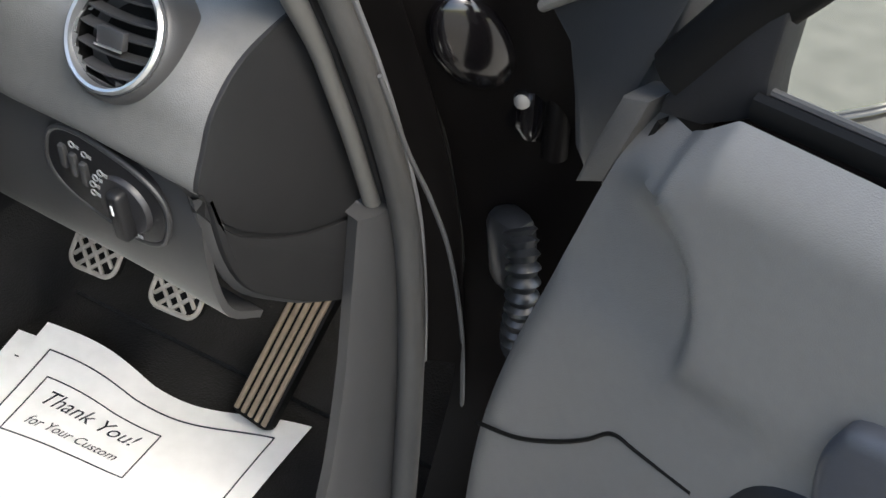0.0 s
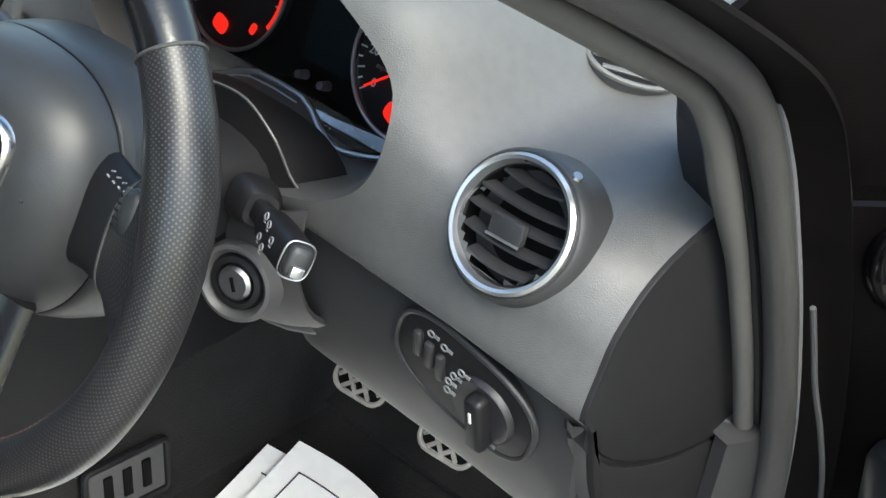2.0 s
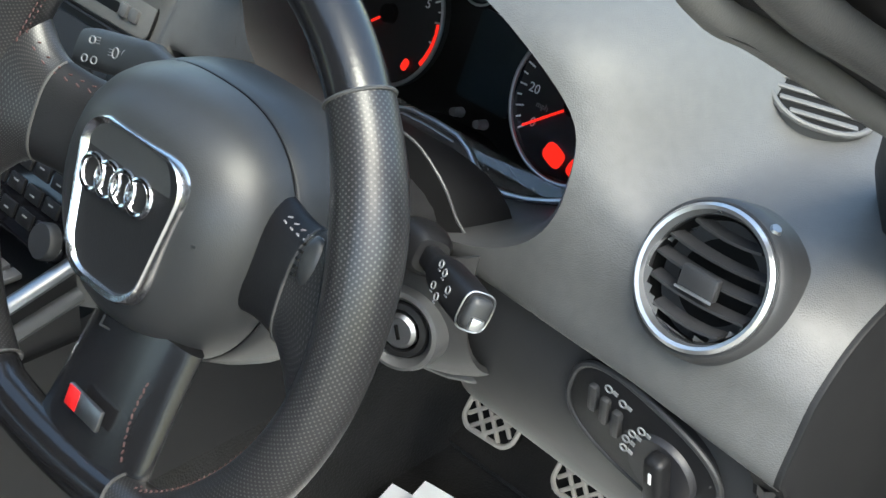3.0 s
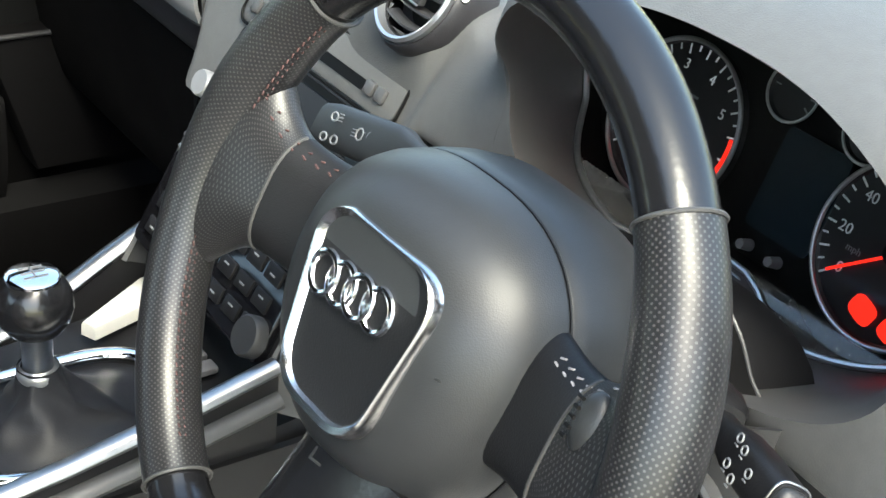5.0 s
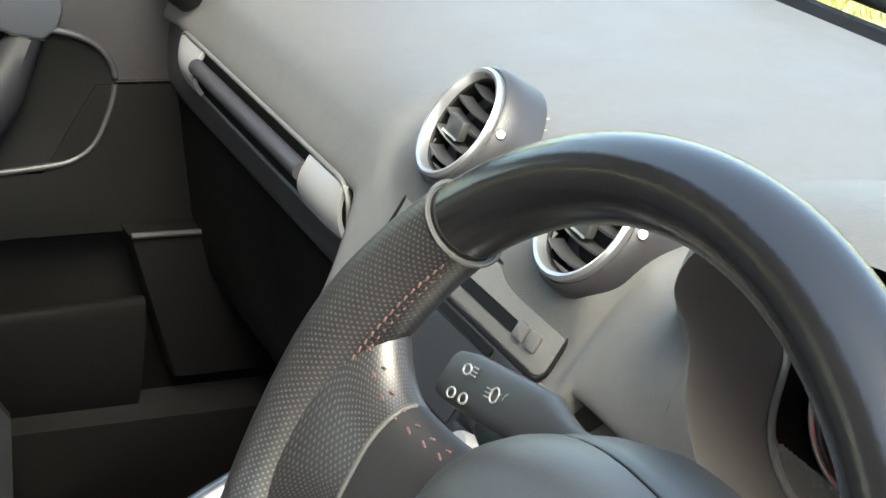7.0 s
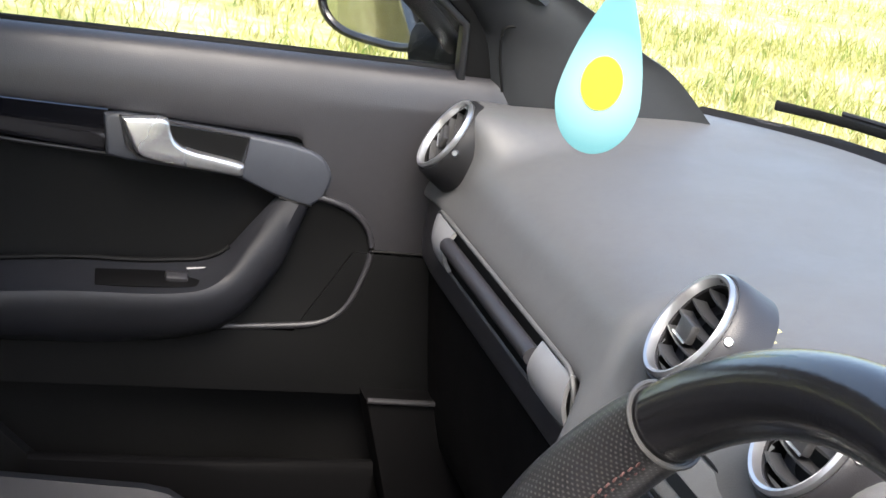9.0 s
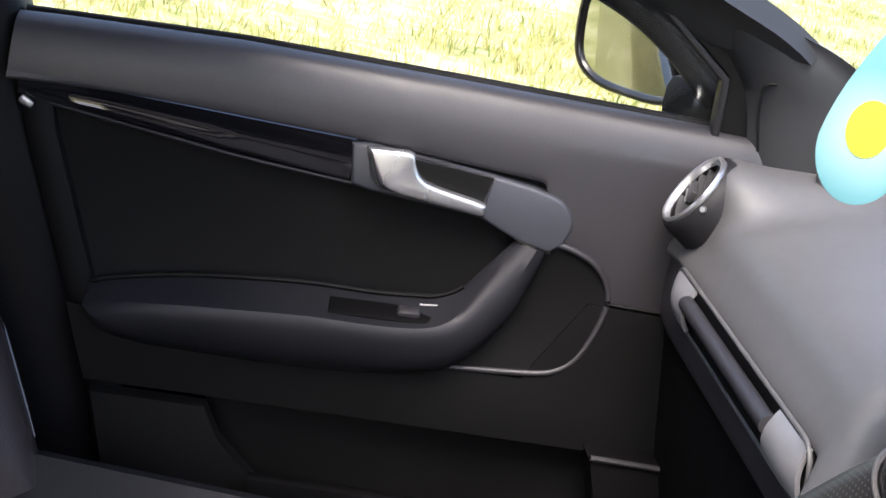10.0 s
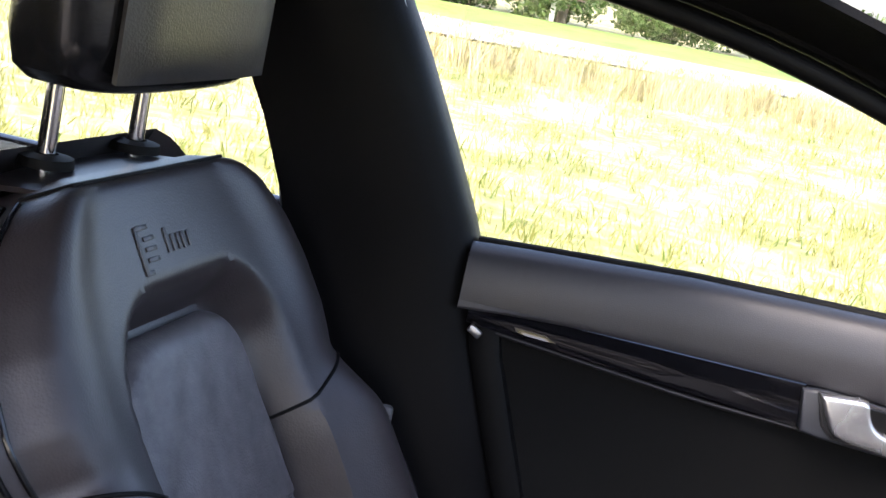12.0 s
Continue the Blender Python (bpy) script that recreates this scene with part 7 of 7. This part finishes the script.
# ---------------------------------------------------------------- air freshener
fr = thing("air_freshener", "flat aqua drop-shaped card with a yellow disc, hanging on a thread", "air freshener", m=facing((0.042, 0.098, 1.076), (0.90, -0.40, 0.05)) @ pose(0, 0, 0, 0, 0, -2))


def drop(f=1.0, n=48):
    """A water drop outline, round below and pointed above."""
    out = []
    for a in np.linspace(-math.pi / 2, 1.5 * math.pi, n, endpoint=False):
        c, s = math.cos(a), math.sin(a)
        x = 0.0212 * c * (1 if s < 0 else (1 - s ** 2.2) ** 0.55 / max(0.35, abs(c)) ** 0.4 * abs(c) ** 0.4 * (1 - 0.30 * s))
        y = 0.028 * s if s < 0 else 0.066 * s
        out.append((x * f, y * f - 0.006))
    return out


part("card", plate(drop(), 0.002, 0.0005), DROP, fr, "aqua card, paler round the disc")
part("disc", plate(oval(0.0205, 0.0270, 32, 2, 0, 0.002), 0.0006, 0.0, pose(0, 0, 0.0006)), YELLOW, fr, "plain yellow disc")
part("eyelet", loop(oval(0.006, 0.006, 16, 2, 0, 0.048), 0.0008, 0.0003, 6), WHITE, fr)
part("thread", tube([(0, 0.050, 0), (0.001, 0.075, 0.001), (0.0, 0.098, 0.0)], 0.0006, 6), WHITE, fr)

# ---------------------------------------------------------------- road, verge, reeds, hedge
road_dir = Vector((-0.47, 0.88, 0)).normalized()
road_side = Vector((-road_dir.y, road_dir.x, 0))


def band(a, b, lift):
    """A strip of ground along the road, between distances a and b beyond its near edge."""
    o = Vector((-18.7, -3.1, 0))
    return sheet([[o + road_dir * s + road_side * w + Vector((0, 0, lift)) for s in np.linspace(-80, 80, 40)] for w in np.linspace(a, b, 4)])


bm = band(0.0, 4.6, 0.06)
tagged(part("road", bm, ASPHALT), "pale grey asphalt lane beyond the meadow", "road", kind="structure")
tagged(part("verge", band(4.6, 11.5, 0.05), VERGE), "mown green verge beyond the lane", "verge", kind="structure")
rng = np.random.default_rng(5)


def blades(n, place, height, width, lean):
    """Tufts of tapering blades, one mesh."""
    v, fc = [], []
    for _ in range(n):
        x, y, k = place()
        z = ground_height(x, y)
        for _ in range(k):
            a, h = rng.uniform(0, math.tau), height * rng.uniform(0.5, 1.2)
            bx, by = x + rng.normal(0, 0.05), y + rng.normal(0, 0.05)
            dx, dy = math.cos(a), math.sin(a)
            w = width * rng.uniform(0.6, 1.3)
            lx, ly = lean * h * rng.normal(), lean * h * rng.normal()
            i = len(v)
            v += [(bx - dy * w, by + dx * w, z - 0.02), (bx + dy * w, by - dx * w, z - 0.02), (bx + lx * 0.4 + dy * w * 0.7, by + ly * 0.4 - dx * w * 0.7, z + h * 0.6), (bx + lx * 0.4 - dy * w * 0.7, by + ly * 0.4 + dx * w * 0.7, z + h * 0.6), (bx + lx, by + ly, z + h)]
            fc += [(i, i + 1, i + 2, i + 3), (i + 3, i + 2, i + 4)]
    me = bpy.data.meshes.new("blades")
    me.from_pydata(v, [], fc)
    return me


def near_field():
    r = rng.uniform(0, 1) ** 1.4
    x = -1.3 - 22 * r
    return x, rng.uniform(-3.0 - 0.45 * -x, 2.5 + 0.55 * -x), 7


def scatter(name, me, mat, label, category):
    me.materials.append(mat)
    return tagged(new(name, me), label, category, kind="stuff")


scatter("grass", blades(9000, near_field, 0.11, 0.005, 0.6), BLADES, "tufts of green and straw meadow grass", "grass")
scatter("grass", blades(1500, lambda: (rng.uniform(6.2, 14), rng.uniform(-8, 11), 6), 0.14, 0.006, 0.6), BLADES, "tufts of meadow grass on the driver's side", "grass")
scatter("grass", blades(2500, lambda: (rng.uniform(-9, -1.3), rng.uniform(1.0, 12), 6), 0.15, 0.006, 0.6), BLADES, "tufts of meadow grass ahead of the car", "grass")


def reed_place():
    s, w = rng.uniform(-5, 4.2), rng.normal(-3.6, 0.7)
    p = Vector((-18.7, -3.1, 0)) + road_dir * s + road_side * w
    return p.x + rng.normal(0, 0.3), p.y + rng.normal(0, 0.3), 8


scatter("reeds", blades(420, reed_place, 0.34, 0.010, 0.25), REEDM, "straw coloured reeds in front of the lane", "reeds")


def far_reeds():
    s, w = rng.uniform(-14, -1), rng.uniform(12, 14)
    p = Vector((-18.7, -3.1, 0)) + road_dir * s + road_side * w
    return p.x, p.y, 9


scatter("reeds", blades(900, far_reeds, 1.5, 0.02, 0.12), REEDM, "tall straw reeds beyond the verge", "reeds")


def leafy(x, y, h, spread, n, seed):
    """A tree: tapered trunk, limbs, and a crown of many small leaf clumps with gaps."""
    r = np.random.default_rng(seed)
    t = thing("tree", "leafy green hedgerow tree with a dense uneven crown", "tree", (x, y, 0), group="hedgerow trees")
    bms = [tube([(0, 0, -0.1), (0.08, 0.05, h * 0.3), (0.02, -0.05, h * 0.6), (0.1, 0, h * 0.85)], [0.16, 0.12, 0.08, 0.03], 8)]
    tips = []
    for k in range(9):
        a, z = r.uniform(0, math.tau), h * r.uniform(0.15, 0.6)
        e = Vector((spread * 0.7 * math.cos(a), spread * 0.7 * math.sin(a), z + h * r.uniform(0.1, 0.3)))
        bms.append(tube([(0.05, 0, z), e * 0.5 + Vector((0, 0, z * 0.5 + 0.1)), e], [0.06, 0.04, 0.015], 6))
        tips.append(e)
    part("trunk", join(*bms), BARK, t)
    v, fc = [], []
    lumps = [(Vector((r.normal(0, spread * 0.45), r.normal(0, spread * 0.45), h * r.uniform(0.06, 0.95))), spread * r.uniform(0.22, 0.45)) for _ in range(22)] + [(e, spread * 0.3) for e in tips]
    for _ in range(n):
        c, rad = lumps[r.integers(len(lumps))]
        d = Vector(r.normal(0, 1, 3)).normalized() * rad * r.uniform(0.6, 1.05)
        p = c + Vector((d.x, d.y, d.z * 0.8))
        a, b = Vector(r.normal(0, 1, 3)).normalized(), Vector(r.normal(0, 1, 3)).normalized()
        s = r.uniform(0.05, 0.11)
        i = len(v)
        v += [p - a * s, p + b * s * 0.6, p + a * s, p - b * s * 0.6]
        fc.append((i, i + 1, i + 2, i + 3))
    me = bpy.data.meshes.new("crown")
    me.from_pydata([tuple(q) for q in v], [], fc)
    me.materials.append(LEAVES)
    ob = new("crown", me)
    ob.parent = t
    return t


o = Vector((-18.7, -3.1, 0))
for i, (s, w, h, sp) in enumerate(((0.5, 14.0, 3.4, 1.7), (3.2, 14.2, 4.2, 2.0), (6.0, 13.6, 3.0, 1.6), (8.8, 14.2, 3.6, 1.9), (11.5, 13.6, 2.4, 1.4), (14.5, 14.0, 3.2, 1.8), (-4.5, 17.5, 4.5, 2.2), (4.6, 17.0, 5.0, 2.4), (-9.0, 17.5, 4.4, 2.2), (2.0, 12.9, 1.5, 1.3), (5.0, 12.8, 1.7, 1.4), (8.0, 12.6, 1.4, 1.3), (10.8, 12.7, 1.3, 1.2), (14.0, 12.6, 1.5, 1.4), (17.5, 12.8, 1.6, 1.5))):
    p = o + road_dir * s + road_side * w
    leafy(p.x, p.y, h, sp, 4200, 40 + i)
post = thing("fence_post", "pale weathered wooden post in the hedge", "post")
pp = o + road_dir * 7.4 + road_side * 11.8
part("shaft", tube([(pp.x, pp.y, 0), (pp.x, pp.y, 1.35)], 0.06, 8), CREAM, post)
